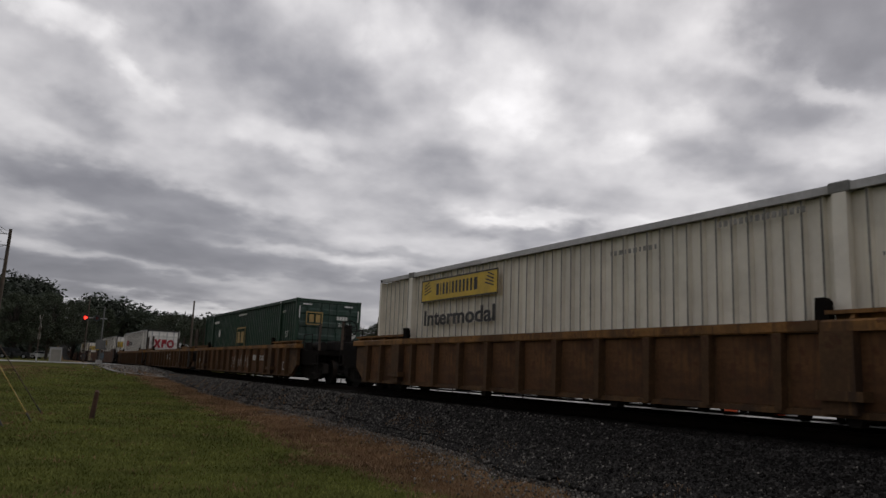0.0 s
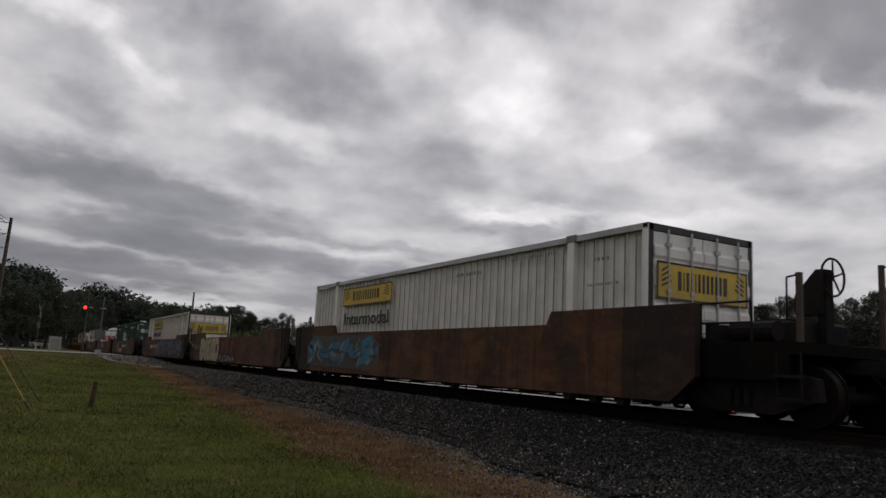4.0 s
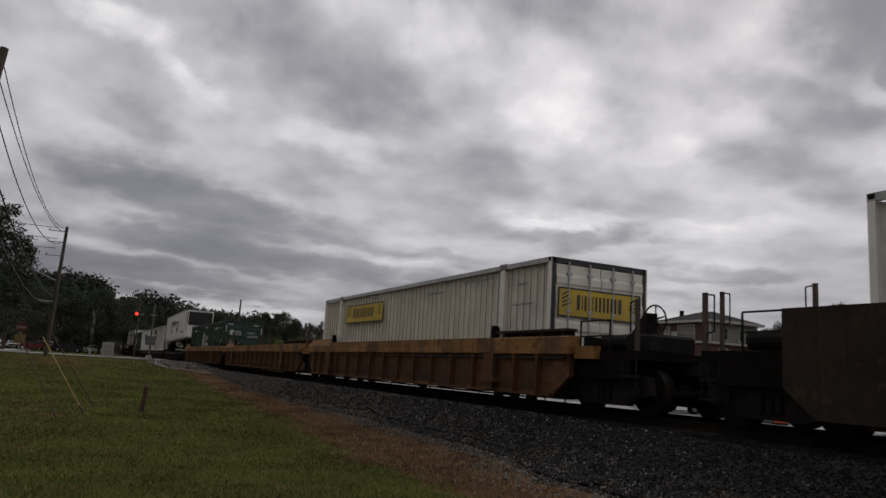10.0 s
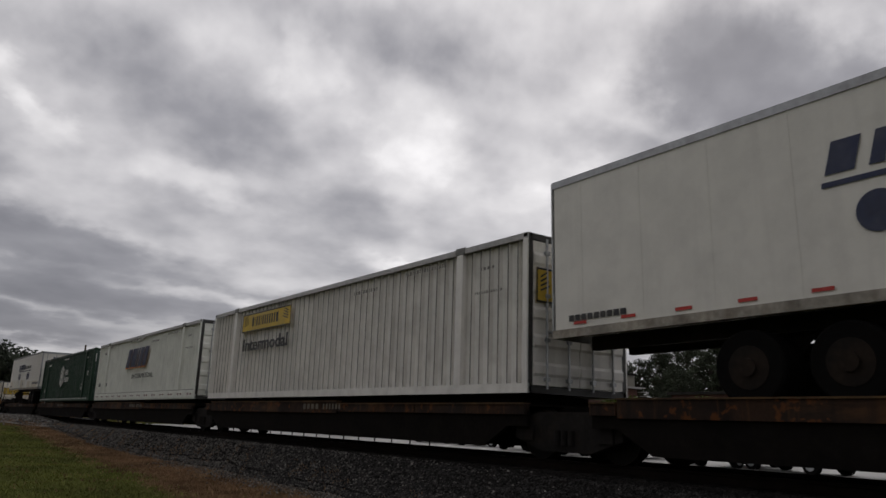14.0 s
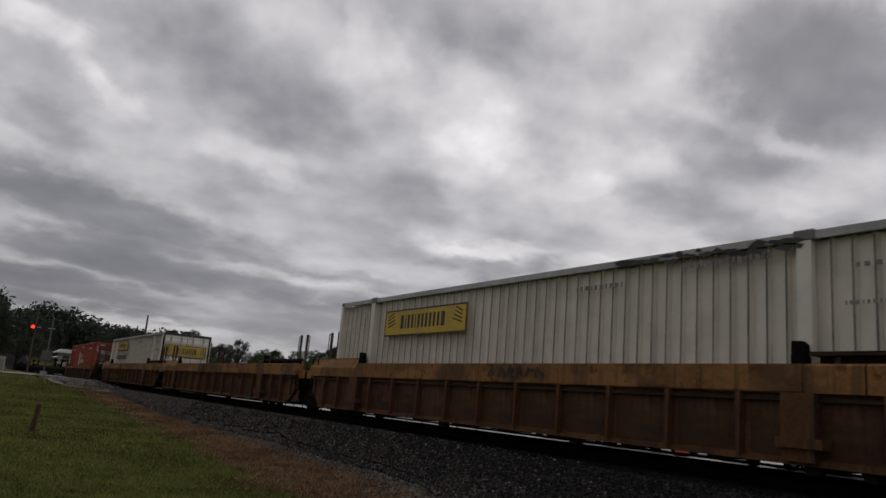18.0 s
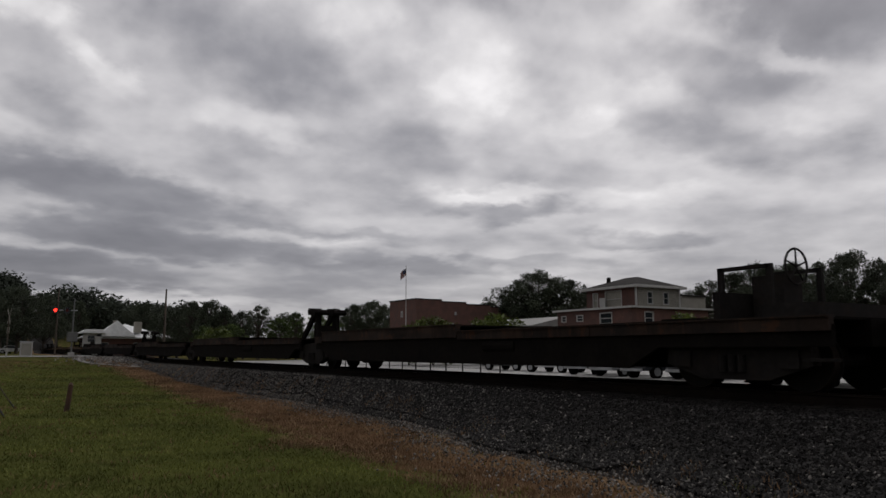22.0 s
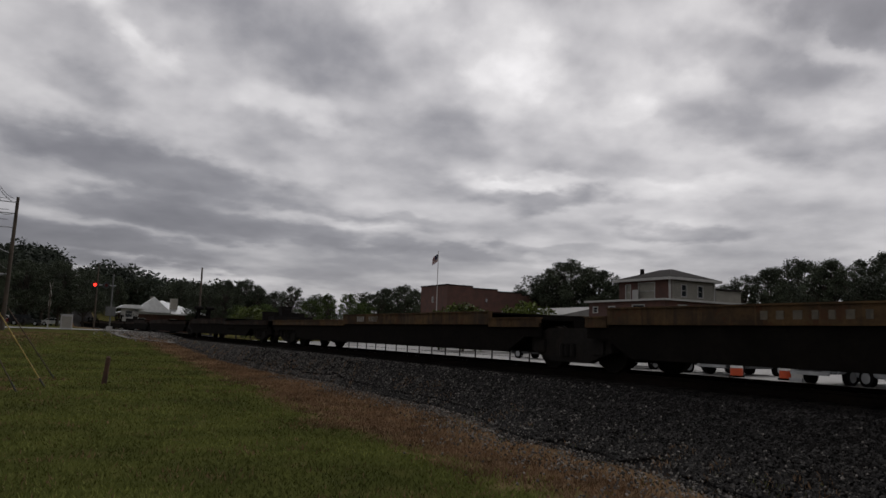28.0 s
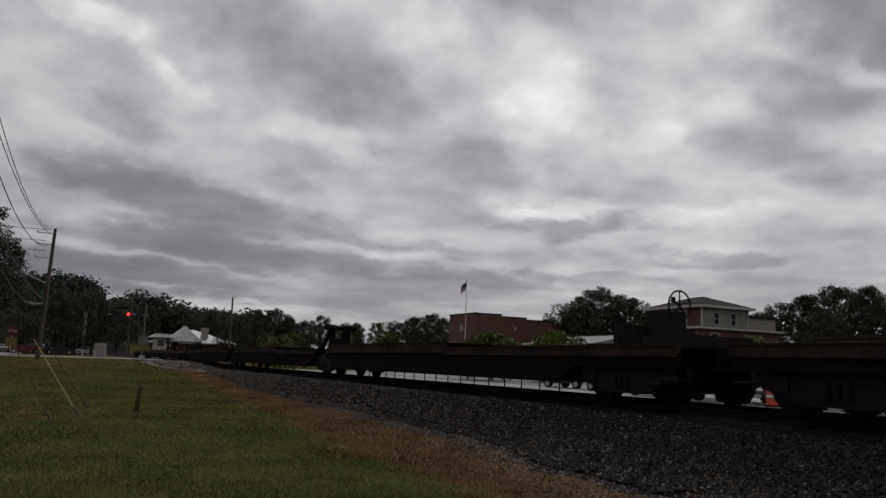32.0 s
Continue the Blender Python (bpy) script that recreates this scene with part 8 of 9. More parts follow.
KINDS = {
    "oak": tree_kind(1, 13.0, 6.0, 0.18, M_LEAF, 30, 190, 0.20),
    "tall": tree_kind(2, 12.0, 3.6, 0.22, M_LEAF, 22, 150, 0.18),
    "round": tree_kind(3, 9.0, 4.0, 0.15, M_LEAF, 22, 150, 0.18),
    "thin": tree_kind(4, 11.5, 3.0, 0.35, M_LEAF, 15, 100, 0.17),
    "bush": tree_kind(5, 3.6, 2.0, 0.06, M_LEAF3, 12, 60, 0.20),
    "olive": tree_kind(6, 8.0, 3.2, 0.15, M_LEAF2, 16, 75, 0.24),
    "pine": tree_kind(7, 9.5, 2.2, 0.12, M_LEAF2, 20, 60, 0.20),
}
LABELS = {"oak": "broad dark oak with an uneven leafy crown", "tall": "tall dark green leafy tree", "round": "rounded dark green leafy tree", "thin": "slender tree with gaps in its crown",
          "bush": "light green leafy shrub", "olive": "small olive green leafy tree", "pine": "narrow feathery green tree"}
SIZE = {"oak": 13.0, "tall": 12.0, "round": 9.0, "thin": 11.5, "bush": 3.6, "olive": 8.0, "pine": 9.5}
rgt = random.Random(12)
PLANT = [
    ("oak", -51.4, 108, 6.2), ("round", -49.5, 110, 5.6), ("round", -53.4, 106, 5.0), ("oak", -98.4, 74, 9.3), ("tall", -96.6, 60, 10.3), ("oak", -104.0, 66, 9.8), ("round", -96.6, 92, 6.2), ("tall", -94.4, 104, 5.0), ("round", -92.6, 135, 4.3), ("oak", -90.6, 140, 4.3), ("oak", -88.6, 150, 4.4), ("tall", -89.6, 145, 4.2), ("oak", -87.0, 165, 3.9), ("round", -86.2, 190, 3.5), ("tall", -85.0, 210, 3.6), ("oak", -83.4, 220, 3.5),
    ("thin", -38.9, 92, 5.2), ("tall", -37.4, 96, 5.8), ("oak", -35.2, 100, 6.3), ("tall", -33.4, 94, 6.4), ("thin", -32.0, 90, 5.9), ("oak", -29.8, 97, 6.8), ("tall", -27.6, 92, 6.0), ("oak", -25.2, 80, 6.2),
    ("oak", -20.8, 78, 9.3), ("oak", -15.5, 76, 8.4), ("tall", -11.5, 82, 7.5), ("oak", -6.0, 84, 7.0), ("thin", -40.6, 104, 4.4), ("thin", -39.8, 110, 4.6), ("round", -36.2, 86, 4.6), ("round", -31.0, 84, 4.9),
    ("round", -47.2, 120, 4.6), ("thin", -55.2, 128, 3.9), ("round", -53.9, 130, 3.7),
    ("oak", -64.3, 150, 3.9), ("tall", -65.7, 145, 3.7), ("round", -63.2, 158, 3.6), ("round", -67.0, 150, 3.2), ("pine", -68.4, 120, 3.2), ("pine", -69.9, 118, 3.1), ("olive", -71.2, 125, 2.6), ("olive", -67.4, 112, 2.5),
    ("round", -70.6, 150, 2.9), ("thin", -72.7, 130, 3.5), ("round", -73.8, 138, 3.0), ("tall", -75.2, 145, 3.3), ("oak", -76.2, 150, 3.8), ("tall", -77.5, 142, 3.8), ("round", -78.4, 160, 3.3), ("oak", -80.8, 190, 3.55), ("round", -79.3, 185, 3.2),
    ("olive", -74.6, 105, 2.1), ("olive", -76.6, 108, 1.9), ("bush", -75.6, 95, 1.7), ("round", -82.4, 230, 3.0), ("oak", -84.2, 240, 3.3),
    ("bush", -59.6, 74, 2.6), ("bush", -58.5, 76, 2.1), ("bush", -54.4, 72, 2.8), ("bush", -55.6, 73, 2.4), ("bush", -40.5, 64, 2.7), ("bush", -61.4, 78, 2.0), ("bush", -39.4, 66, 2.2), ("bush", -34.0, 62, 2.4),
]
for kind, az, d, el in PLANT:
    x, y = at_bearing(az, d)
    z = gz(x, y)
    s = (1.5 + d * math.tan(radians(el)) - z) / SIZE[kind]
    o = copy_thing(KINDS[kind], pose(x, y, z, 0, 0, rgt.uniform(0, 360)))
    o.scale = (s * rgt.uniform(0.95, 1.1), s * rgt.uniform(0.95, 1.1), s)
    tagged(o, LABELS[kind], "tree" if kind != "bush" else "shrub")
    if kind == "bush":
        o.name = "shrub"
for o in KINDS.values():
    for q in list(o.children_recursive):
        bpy.data.objects.remove(q)
    bpy.data.objects.remove(o)

# wooded hill beyond the crossing: canopy clumps over the far slope
rgw = random.Random(44)
wv, wf = [], []
for i in range(1100):
    x = rgw.uniform(-330, -185)
    y = rgw.uniform(-120, 62)
    if y > 6 and x > -215:
        continue
    if abs(y - TRACK_Y) < 7:
        continue
    g = ground_z(x, y)
    h = rgw.uniform(9, 13)
    r = rgw.uniform(4.0, 6.5)
    lob = [((x + rgw.uniform(-0.5, 0.5) * r, y + rgw.uniform(-0.5, 0.5) * r, g + h * rgw.uniform(0.45, 0.8)), (r * 0.75, r * 0.75, h * 0.26)) for k in range(3)]
    lob.append(((x, y, g + h * 0.3), (r * 0.8, r * 0.8, h * 0.3)))
    v, f = leaf_cloud(rgw, lob, 20, 0.85)
    o = len(wv)
    wv += v
    wf += [tuple(k + o for k in q) for q in f]
for i in range(170):
    x, y = rgw.uniform(-205, -165), rgw.uniform(-120, 3)
    g, r = ground_z(x, y), rgw.uniform(2.5, 4.5)
    v, f = leaf_cloud(rgw, [((x, y, g + 1.8), (r, r, 2.3)), ((x + 2, y + 2, g + 3.2), (r * 0.7, r * 0.7, 1.8))], 26, 0.7)
    o = len(wv)
    wv += v
    wf += [tuple(k + o for k in q) for q in f]
me = bpy.data.meshes.new("hill_woods")
me.from_pydata(wv, [], wf)
me.materials.append(M_WOODS)
tagged(new("hill_woods", me), "dense dark woods on the hill beyond the crossing", "woods", kind="stuff")


# ---- the train's make-up, from front to rear ----
YEL = "weathered yellow well car"
BRN = "rust-brown well car"


def half(lead_u):
    return lead_u - CL / 2


on_train(panel_container(M_CREAM, True, "cream corrugated container with a yellow name panel, in a well car"), half(-3.6), 0.27)
w = on_train(well_car("ribbed", YEL + " carrying a cream container", "joint", "coupler"), half(-3.6))
on_train(framed_mark_container("dark green corrugated container with an ochre framed mark"), half(-27.4), 0.27)
w = on_train(well_car("ribbed", YEL + " with a green container and sprayed tags", "coupler", "joint"), half(-27.4))
strokes(w, "sprayed_tag", M_G_WHITE, -0.9, 2.6, 0.4, 1.0, 9, 4, 0.035)
plate(w, "stencil_mark", M_PALE, bars(3.20, 3.90, 0.76, 0.98, [1, 1, 1, 1]) + bars(-7.9, -7.5, 0.6, 0.8, [1, 1, 1]) + bars(-3.4, -2.9, 0.72, 0.95, [1]), -1.535)
lettering("721823", 0.29, M_PALE, w, 4.62, -1.535, 0.76, width=0.80)
plate(w, "notice_frame", M_PALE, [rect(7.5, 8.0, 0.42, 0.46), rect(7.5, 8.0, 0.68, 0.72), rect(7.5, 7.54, 0.46, 0.68), rect(7.96, 8.0, 0.46, 0.68)], -1.535)
w = on_train(well_car("ribbed", YEL + " running empty, with a black stencil panel", "joint", "joint"), -55.1)
block_letters(w, M_PALE, 0.2, 2.1, 0.72, 1.05)
lettering("53", 0.36, M_G_BLACK, w, 6.75, -1.535, 0.75)
notice_panel(w, 8.05)
plate(w, "stencil_mark", M_PALE, bars(-8.0, -7.5, 0.55, 0.78, [1, 1, 1]) + [rect(-3.6, -3.3, 0.8, 1.0)], -1.535)
on_train(red_mark_container("white corrugated container with a red mark, in a well car"), half(-66.85), 0.27)
w = on_train(well_car("ribbed", YEL + " with a white container and chalky sprayed signs", "joint", "coupler"), half(-66.85))
SIGNS = (((0.5, 0.95), (0.05, 0.9), (0.35, 0.5), (0.0, 0.05), (0.5, 0.1)), ((0.0, 0.9), (0.25, 0.1), (0.5, 0.95)), ((0.0, 0.05), (0.25, 0.9), (0.5, 0.05), (0.38, 0.4), (0.12, 0.4)),
         ((0.0, 0.95), (0.5, 0.85), (0.3, 0.1), (0.0, 0.95)), ((0.5, 0.9), (0.0, 0.85), (0.35, 0.45), (0.0, 0.1), (0.5, 0.05)))
for k, sign in enumerate(SIGNS):
    bm = bmesh.new()
    for i, (a, b) in enumerate(zip(sign, sign[1:])):
        ribbon(bm, [(-3.95 + k * 0.98 + q[0], 0.42 + 0.60 * q[1]) for q in (a, b)], 0.045, -1.545 - 0.0008 * i)
    tagged(part("sprayed_sign", bm, M_G_GREY, w), kind="stuff")
plate(w, "sprayed_sign", M_G_WHITE, [[(0.9, 0.75), (1.3, 0.95), (1.75, 0.75), (1.7, 0.6), (1.3, 0.35), (0.95, 0.55)]], -1.536)
lettering("53", 0.36, M_G_BLACK, w, 6.75, -1.535, 0.72)
notice_panel(w, 8.05)
plate(w, "stencil_mark", M_PALE, bars(-5.9, -4.9, 0.75, 0.92, [1, 1, 1, 0.3, 1, 1, 1, 1]), -1.535)

on_train(panel_container(M_WHITE, True, "white corrugated container with a yellow name panel"), half(-90.2), 0.27)
w = on_train(well_car("smooth", BRN + " covered in blue sprayed lettering", "coupler", "joint"), half(-90.2))
mural(w, "sprayed_lettering", 3, -8.0, -2.0, 0.35, 1.40, M_G_SLATE, ((M_G_BLUE, 0.26, 2), (M_G_GREY, 0.12, 1), (M_G_BLACK, 0.04, 2)), 6)
w = on_train(well_car("smooth", BRN + " running empty, covered in pale sprayed lettering", "joint", "joint"), -118.0)
BUBBLES = ((-5.73, 0.84, 0.56, 0.60, 0.06), (-4.66, 0.84, 0.50, 0.60, -0.04), (-3.90, 0.85, 0.42, 0.60, 0.08), (-3.38, 0.84, 0.27, 0.58, -0.05), (-2.90, 0.85, 0.36, 0.60, 0.10), (-2.22, 0.85, 0.55, 0.61, 0.0))
for k, (cx, cz, rx, rz, turn) in enumerate(BUBBLES):
    y = -1.5285 - 0.0035 * k
    plate(w, "sprayed_outline", M_G_BLACK, [blob(cx, cz, rx + 0.04, rz + 0.03, turn, 2.8)], y)
    plate(w, "sprayed_bubble", M_G_CREAM, [blob(cx, cz, rx, rz, turn, 2.8)], y - 0.0008, "pale bubble shape")
    plate(w, "sprayed_stripe", M_G_BLACK, [rect(cx - 0.12 * rx, cx + 0.7 * rx, cz + (0.20 if k % 2 else -0.24) * rz, cz + (0.29 if k % 2 else -0.15) * rz, 0.08)] if k < 5 else [blob(cx, cz, 0.16, 0.20)], y - 0.0016)
    strokes(w, "sprayed_line", M_G_SLATE, cx - 0.7 * rx, cx + 0.7 * rx, cz - 0.7 * rz, cz + 0.8 * rz, 3, 90 + k, 0.018, y - 0.006)
strokes(w, "sprayed_tag", M_G_GREY, -7.9, -6.6, 0.75, 1.15, 6, 71, 0.025)
spray(w, "sprayed_lettering", 12, -1.6, 1.6, 0.28, 0.60, (M_G_GREY,), M_G_BLACK, 6)
block_letters(w, material("dull_red_lettering", (0.10, 0.022, 0.012), 0.7, vary=0.3), -1.35, 1.5, 0.66, 1.28)
plate(w, "orange_patch", M_G_ORANGE, [rect(-8.42, -7.98, 0.98, 1.14), rect(-6.24, -5.75, 1.02, 1.12), rect(-4.08, -3.62, 1.02, 1.12), rect(-2.17, -1.73, 1.02, 1.14)], -1.556)
lettering("125 T", 0.20, M_PALE, w, -8.95, -1.535, 1.14)
lettering("53", 0.36, M_G_BLACK, w, -7.9, -1.535, 0.42)
on_train(panel_container(M_CREAM, True, "cream corrugated container with a yellow name panel and dusty doors"), half(-129.8), 0.27)
w = on_train(well_car("smooth", BRN + " with a large blue and red sprayed mural", "joint", "coupler", tail_brake=True), half(-129.8))
mural(w, "sprayed_mural", 21, -2.1, 8.0, 0.26, 1.46, M_G_MAROON, ((M_G_RED, 0.40, 2), (M_G_BLACK, 0.34, 1), (M_G_BLUE, 0.42, 2), (M_G_MAROON, 0.18, 1), (M_G_RED, 0.12, 1), (M_G_BLACK, 0.05, 2), (M_G_GREY, 0.016, 1)), 7)
plate(w, "sprayed_mural", M_G_MAROON, [rect(5.8, 7.3, 1.40, 1.70)], -1.532)
plate(w, "orange_patch", M_G_ORANGE, [blob(7.45, 1.10, 0.26, 0.13, 0.1)], -1.534)
strokes(w, "sprayed_outline", M_G_GREY, 6.6, 8.1, 0.35, 1.2, 4, 27, 0.022, -1.556)
strokes(w, "sprayed_drip", M_G_WHITE, -1.75, -1.2, 0.35, 1.35, 3, 24, 0.03)
plate(w, "stencil_mark", M_PALE, bars(-4.86, -3.83, 0.83, 1.07, [1, 1, 1, 1]), -1.535)
lettering("724190", 0.33, M_PALE, w, -2.77, -1.535, 0.83, width=1.5)

on_train(badge_container(M_GREEN, "dark green corrugated container with a pale hexagonal badge", "new", "green"), half(-153.75), 0.27)
w = on_train(well_car("smooth", BRN + " with a green container", "coupler", "joint"), half(-153.75))
spray(w, "sprayed_lettering", 31, -5.6, -2.6, 0.35, 1.38, (M_G_SLATE,), M_G_GREY, 4, None, 0.16, 0.03)
plate(w, "ochre_patch", M_OCHRE, [rect(-2.4, 0.2, 0.40, 0.72), rect(-4.4, -3.9, 0.85, 1.1)], -1.534)
plate(w, "stencil_mark", M_PALE, bars(0.7, 1.6, 0.86, 1.06, [1, 1, 1, 1]), -1.535)
lettering("723547", 0.30, M_PALE, w, 2.75, -1.535, 0.86, width=1.4)
w = on_train(well_car("smooth", BRN + " running empty, with a shadowed block mark", "joint", "joint"), -181.4)
lettering("125 T", 0.20, M_STENCIL, w, -8.15, -1.535, 1.14)
plate(w, "notice_plate", M_OCHRE, [rect(-7.5, -7.3, 0.62, 0.86)], -1.534)
plate(w, "mark_panel", M_G_BLACK, [rect(-1.95, 0.65, 0.75, 1.3)], -1.534)
block_letters(w, M_OCHRE, -1.8, 0.55, 0.80, 1.25, -1.54)
for cx in (-6.72, -5.62):
    plate(w, "sprayed_outline", M_G_BLACK, [blob(cx, 0.68, 0.53, 0.46)], -1.530)
    plate(w, "sprayed_outline", M_G_BLACK, [blob(cx, 1.25, 0.33, 0.21)], -1.532)
    plate(w, "sprayed_figure", M_G_GREY, [blob(cx, 0.68, 0.46, 0.40)], -1.536)
    plate(w, "sprayed_figure", M_G_GREY, [blob(cx, 1.26, 0.26, 0.15)], -1.538)
    plate(w, "sprayed_shading", M_G_SLATE, [[(cx - 0.44, 0.66), (cx - 0.40, 0.44), (cx - 0.20, 0.30), (cx + 0.20, 0.30), (cx + 0.40, 0.44), (cx + 0.44, 0.66)]], -1.541)
plate(w, "orange_patch", M_G_ORANGE, [rect(7.4, 8.0, 0.9, 1.2), rect(5.7, 6.9, 0.95, 1.0)], -1.535)
on_train(red_mark_container("white corrugated container with a red mark and grey doors"), half(-192.85), 0.27)
w = on_train(well_car("smooth", BRN + " with grey and white sprayed figures", "joint", "coupler"), half(-192.85))
mural(w, "sprayed_figure", 51, -2.6, 4.6, 0.28, 1.42, material("spray_soot", (0.040, 0.030, 0.024), 0.8, vary=0.4), ((M_G_SLATE, 0.26, 2), (M_G_BLACK, 0.10, 1), (M_G_SLATE, 0.16, 1), (M_G_GREY, 0.028, 3)), 6)
plate(w, "ochre_patch", M_OCHRE, [rect(-4.2, -3.7, 1.10, 1.40), rect(6.6, 7.2, 0.9, 1.35)], -1.534)
plate(w, "stencil_mark", M_PALE, bars(-4.9, -4.1, 0.80, 1.0, [1, 1, 1, 1]), -1.535)
lettering("723547", 0.30, M_PALE, w, -3.05, -1.535, 0.80, width=1.4)

on_train(panel_container(M_CREAM, False, "cream corrugated container with one yellow name panel"), half(-216.15), 0.27)
on_train(well_car("deep", YEL + " with a deep chord, carrying a cream container", "coupler", "joint"), half(-216.15))
w = on_train(well_car("deep", YEL + " with a deep top chord, running empty", "joint", "joint"), -243.8)
block_letters(w, M_BROWN_CAR, -0.2, 2.2, 0.45, 0.95)
on_train(badge_container(M_GREEN, "dark green corrugated container with a badge on side and doors", "new", "green"), half(-255.35), 0.27)
on_train(well_car("deep", YEL + " with a deep chord, carrying a green container", "joint", "coupler"), half(-255.35))

# first set of spine platforms, loaded
SP = "sooty spine platform with a worn yellow flange"
for tail_u, lead_u, th, lh in ((-293.1, -277.3, "joint", "coupler"), (-310.7, -293.1, "joint", "joint"), (-328.3, -310.7, "joint", "joint"), (-346.2, -328.3, "joint", "joint"), (-362.6, -346.2, "coupler", "joint")):
    mid = (tail_u + lead_u) / 2
    p = on_train(spine_car(SP + ", carrying a load", tail_u - mid, lead_u - mid, th, lh, (tail_u - mid + 1.3, lead_u - mid - 7.5), (1.01, 0.95), "none", M_SPINE_LOAD, "stencil"), mid)
    if -330 < lead_u < -280:
        # added block closing the slit under the container so the gap stays dark
        part("load_bolster", boxes((-7.4, 7.4, -0.95, 0.95, 0.96, 1.12)), M_SPINE, p)
    if lead_u == -277.3:
        loaded_hitch(p, -278.0 - mid, 0.97, 2.05, -1)
    if tail_u == -362.6:
        loaded_hitch(p, -362.5 - mid, 0.97, 1.98, 1)
on_train(trailer("white refrigerated trailer with navy discs, nose first", 1, True), -277.05 - 8.08, 2.12, -0.8)
on_train(panel_container(M_WHITE, True, "white corrugated container riding high on a spine platform"), half(-293.84), 1.12)
on_train(swoosh_container("white corrugated container with a slanted navy mark"), half(-311.48), 1.12)
on_train(badge_container(M_GREEN, "dark green container with a row of white reflectors", "plain", "green"), half(-329.1), 1.12)
on_train(trailer("white van trailer with navy discs and stained lower panels", -1, False), -347.25 - 8.08, 2.12, 0.4)

scraped = on_train(panel_container(M_CREAM, False, "cream container with a scraped roof rail and one yellow panel"), half(-368.85), 0.27)
rgs = random.Random(8)
for i in range(34):
    x, k = 2.6 + 3.4 * rgs.random() ** 0.7, rgs.uniform(0.10, 0.42)
    z = 2.86 - rgs.random() * 0.20 * (x - 1.6) / 4
    flat(scraped, "scrape", rgs.choice((M_DARKBAR, M_G_SLATE)), [[(x - k / 2, z), (x + k * 0.2, z - rgs.uniform(0.02, 0.06)), (x + k / 2, z + 0.01), (x, z + rgs.uniform(0.02, 0.05))]], off=0.056 + 0.0004 * i)
w = on_train(well_car("deep", YEL + " with black sprayed tags on its chord", "coupler", "joint"), half(-368.85))
strokes(w, "sprayed_tag", M_G_BLACK, -0.3, 1.4, 1.12, 1.38, 6, 61, 0.05)
lettering("53", 0.32, M_G_BLACK, w, 0.45, -1.535, 0.55)
plate(w, "stencil_mark", M_BROWN_CAR, bars(-5.6, -4.4, 0.5, 0.75, [1, 1, 1, 1, 0.4, 1, 1, 1]), -1.535)
w = on_train(well_car("deep", YEL + " with a black sprayed tag, running empty", "joint", "joint"), -396.5)
block_letters(w, M_BROWN_CAR, 1.6, 4.4, 0.50, 0.95)
strokes(w, "sprayed_tag", M_G_BLACK, -1.6, 1.4, 1.10, 1.38, 9, 62, 0.05)
lettering("53", 0.32, M_G_BLACK, w, -5.9, -1.535, 0.6)
on_train(panel_container(M_CREAM, True, "cream corrugated container with a yellow panel and a pale scar"), half(-407.95), 0.27)
w = on_train(well_car("deep", YEL + " with a cream container and a black tag", "joint", "coupler"), half(-407.95))
strokes(w, "sprayed_tag", M_G_BLACK, 0.6, 3.4, 1.12, 1.38, 7, 63, 0.06)
lettering("53", 0.32, M_G_BLACK, w, 0.55, -1.535, 0.55)
plate(w, "number_plate", M_G_BLACK, [rect(-5.2, -4.2, 0.44, 0.76), rect(-3.9, -2.55, 0.44, 0.76)], -1.534)
plate(w, "stencil_mark", M_OCHRE, bars(-5.05, -4.35, 0.52, 0.69, [1, 1, 1, 1]), -1.54)
lettering("729532", 0.24, M_OCHRE, w, -3.22, -1.54, 0.52, width=1.15)
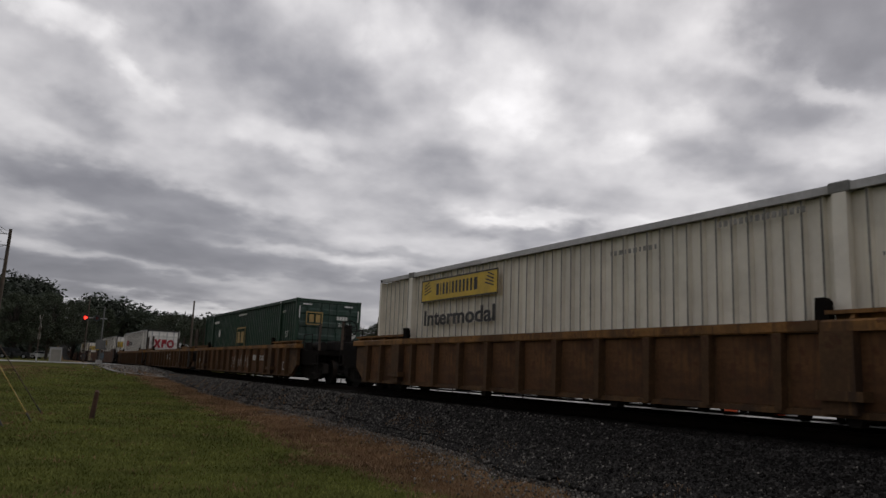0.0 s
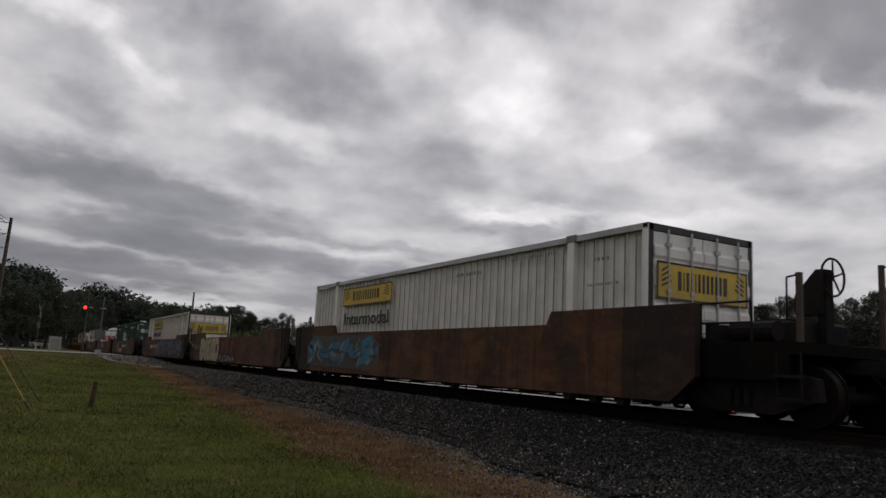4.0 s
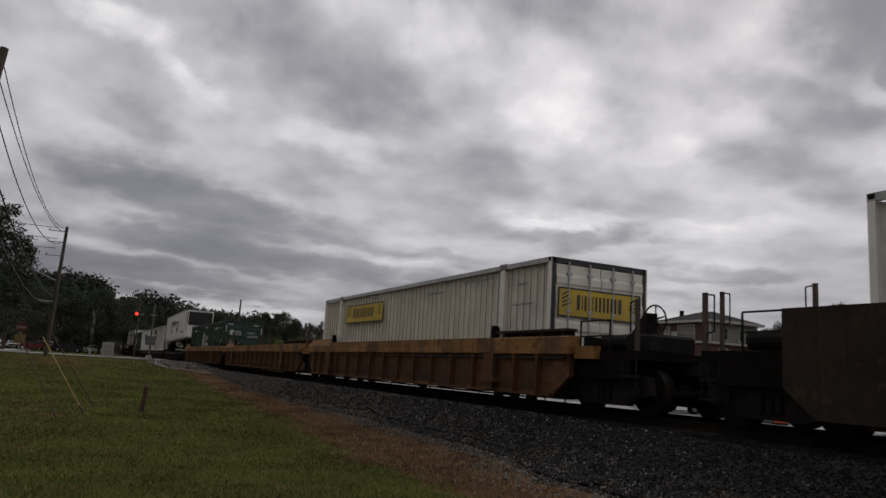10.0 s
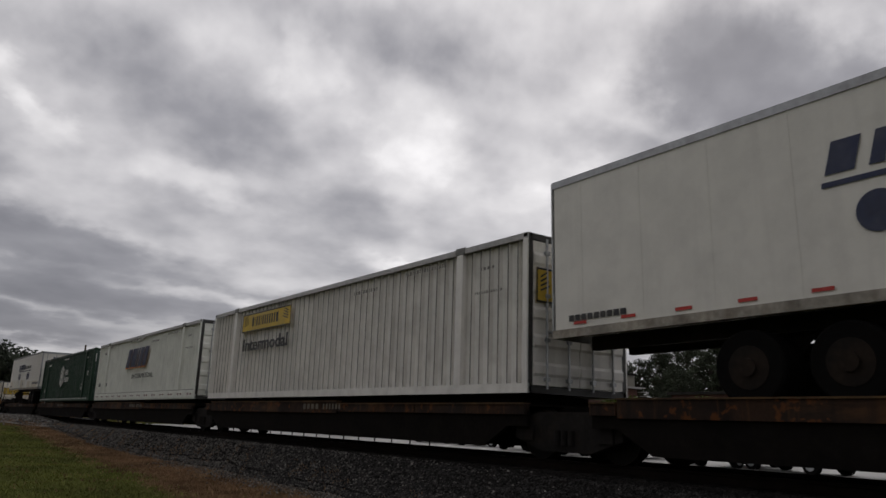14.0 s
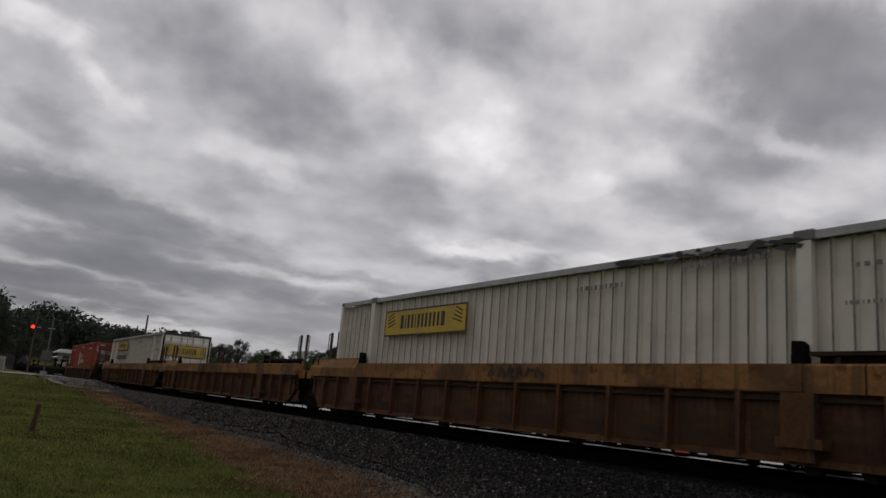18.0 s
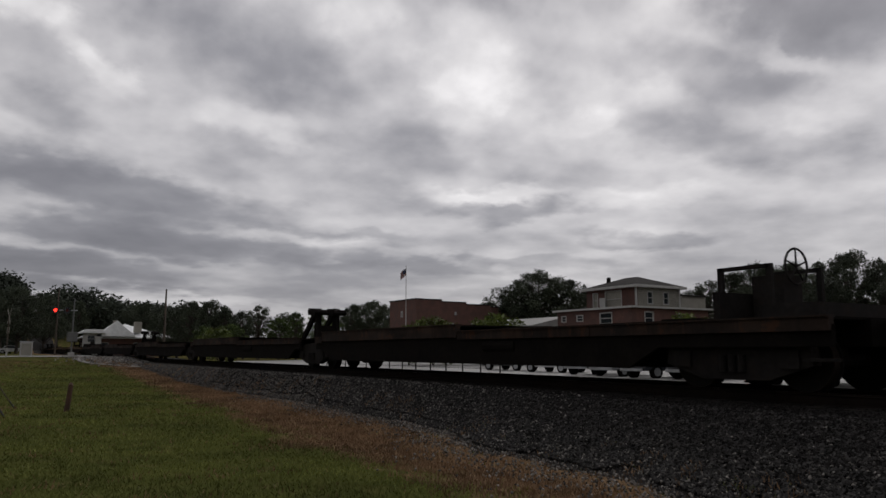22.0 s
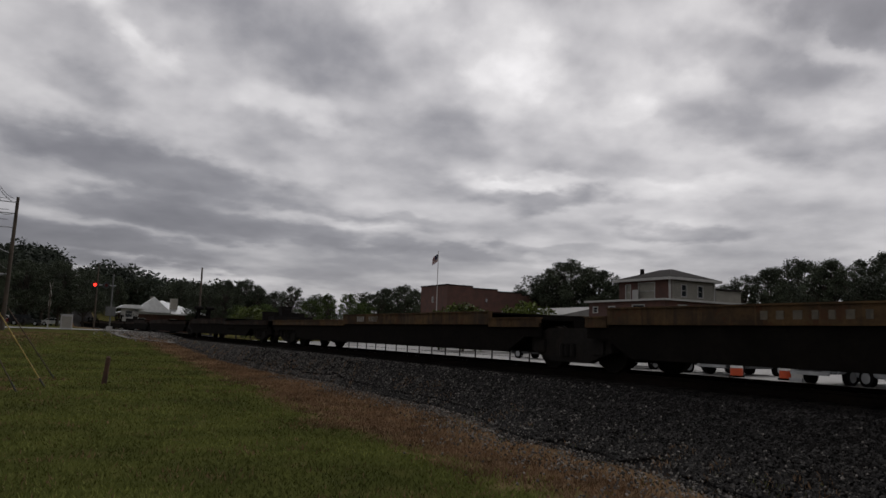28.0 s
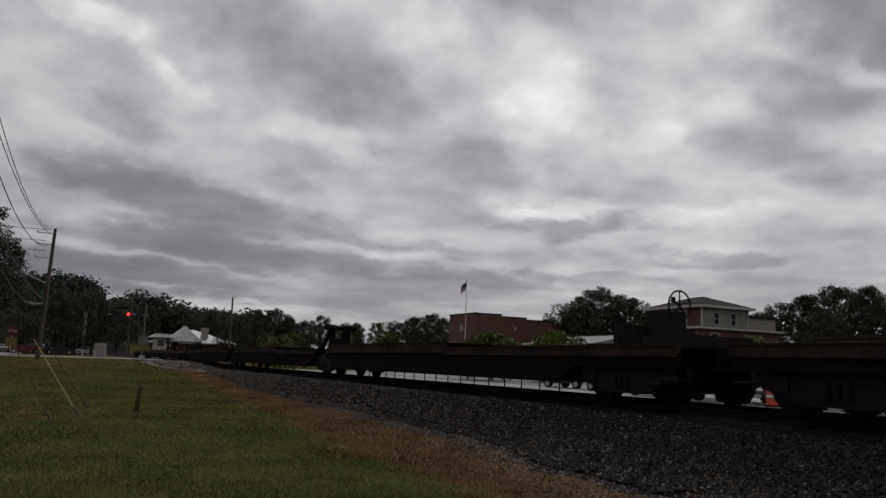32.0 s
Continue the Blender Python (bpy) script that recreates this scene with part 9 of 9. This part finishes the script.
strokes(w, "sprayed_tag", M_G_GREY, -4.9, -3.4, 1.12, 1.36, 6, 64, 0.02)
on_train(badge_container(M_RED, "faded red corrugated container with a pale hexagonal badge", "old", "red"), half(-431.8), 0.27)
w = on_train(well_car("plain", YEL + " with a red container", "coupler", "coupler"), half(-431.8))
block_letters(w, M_BROWN_CAR, 2.2, 3.6, 0.66, 0.95)
plate(w, "stencil_mark", M_BROWN_CAR, bars(-3.9, -2.9, 0.62, 0.82, [1, 1, 1, 1, 1]), -1.535)

# empty spine platforms: a set is its trucks from front to rear; the first and the last are at couplers
SETS = (((-453.6, -470.0, -487.6, -505.1, -522.7, -539.4), 9.3, M_SPINE_RED, ("frame tank", "tank", "", "", "")),
        ((-543.7, -561.2, -579.85, -597.9), 10.9, M_SPINE_TOP, ("digits", "words", "number")),
        ((-602.2, -619.65, -638.5, -656.1), 10.9, M_SPINE_RED, ("tank", "", "tank")),
        ((-660.4, -678.2, -696.5, -714.3), 10.9, M_SPINE_RED, ("", "tank", "")),
        ((-718.6, -736.0, -754.0, -772.0), 10.9, M_SPINE_TOP, ("", "", "")))
for trucks, reach, flange, marks in SETS:
    for i, (a, b) in enumerate(zip(trucks, trucks[1:])):
        mid = (a + b) / 2
        le, ta = ("coupler" if i == 0 else "joint"), ("coupler" if i == len(trucks) - 2 else "joint")
        h0, h1 = (b - mid + 1.35, b - mid + reach) if ta == "joint" else (b - mid + 6.6, a - mid - 2.6)
        up = "up" if i in (1, 3) else "fold"
        lab = "dark spine platform" if flange is M_SPINE_RED else SP
        on_train(spine_car(lab + (", hitch raised" if up == "up" else ", hitch folded") + ", running empty", b - mid, a - mid, ta, le, (h0, h1), (1.16, 1.01), up, flange, marks[i]), mid)


def motions():
    """The whole train rolls past at one even speed; nothing else in the place moves."""
    for ob, u, z, tilt in MOVERS:
        walk(ob, [(t, pose(u + SPEED * t, TRACK_Y, RAIL_Z + z, 0, tilt, 0)) for t in (0.0, 8.0, 16.0, 24.0, 32.0)])


motions()
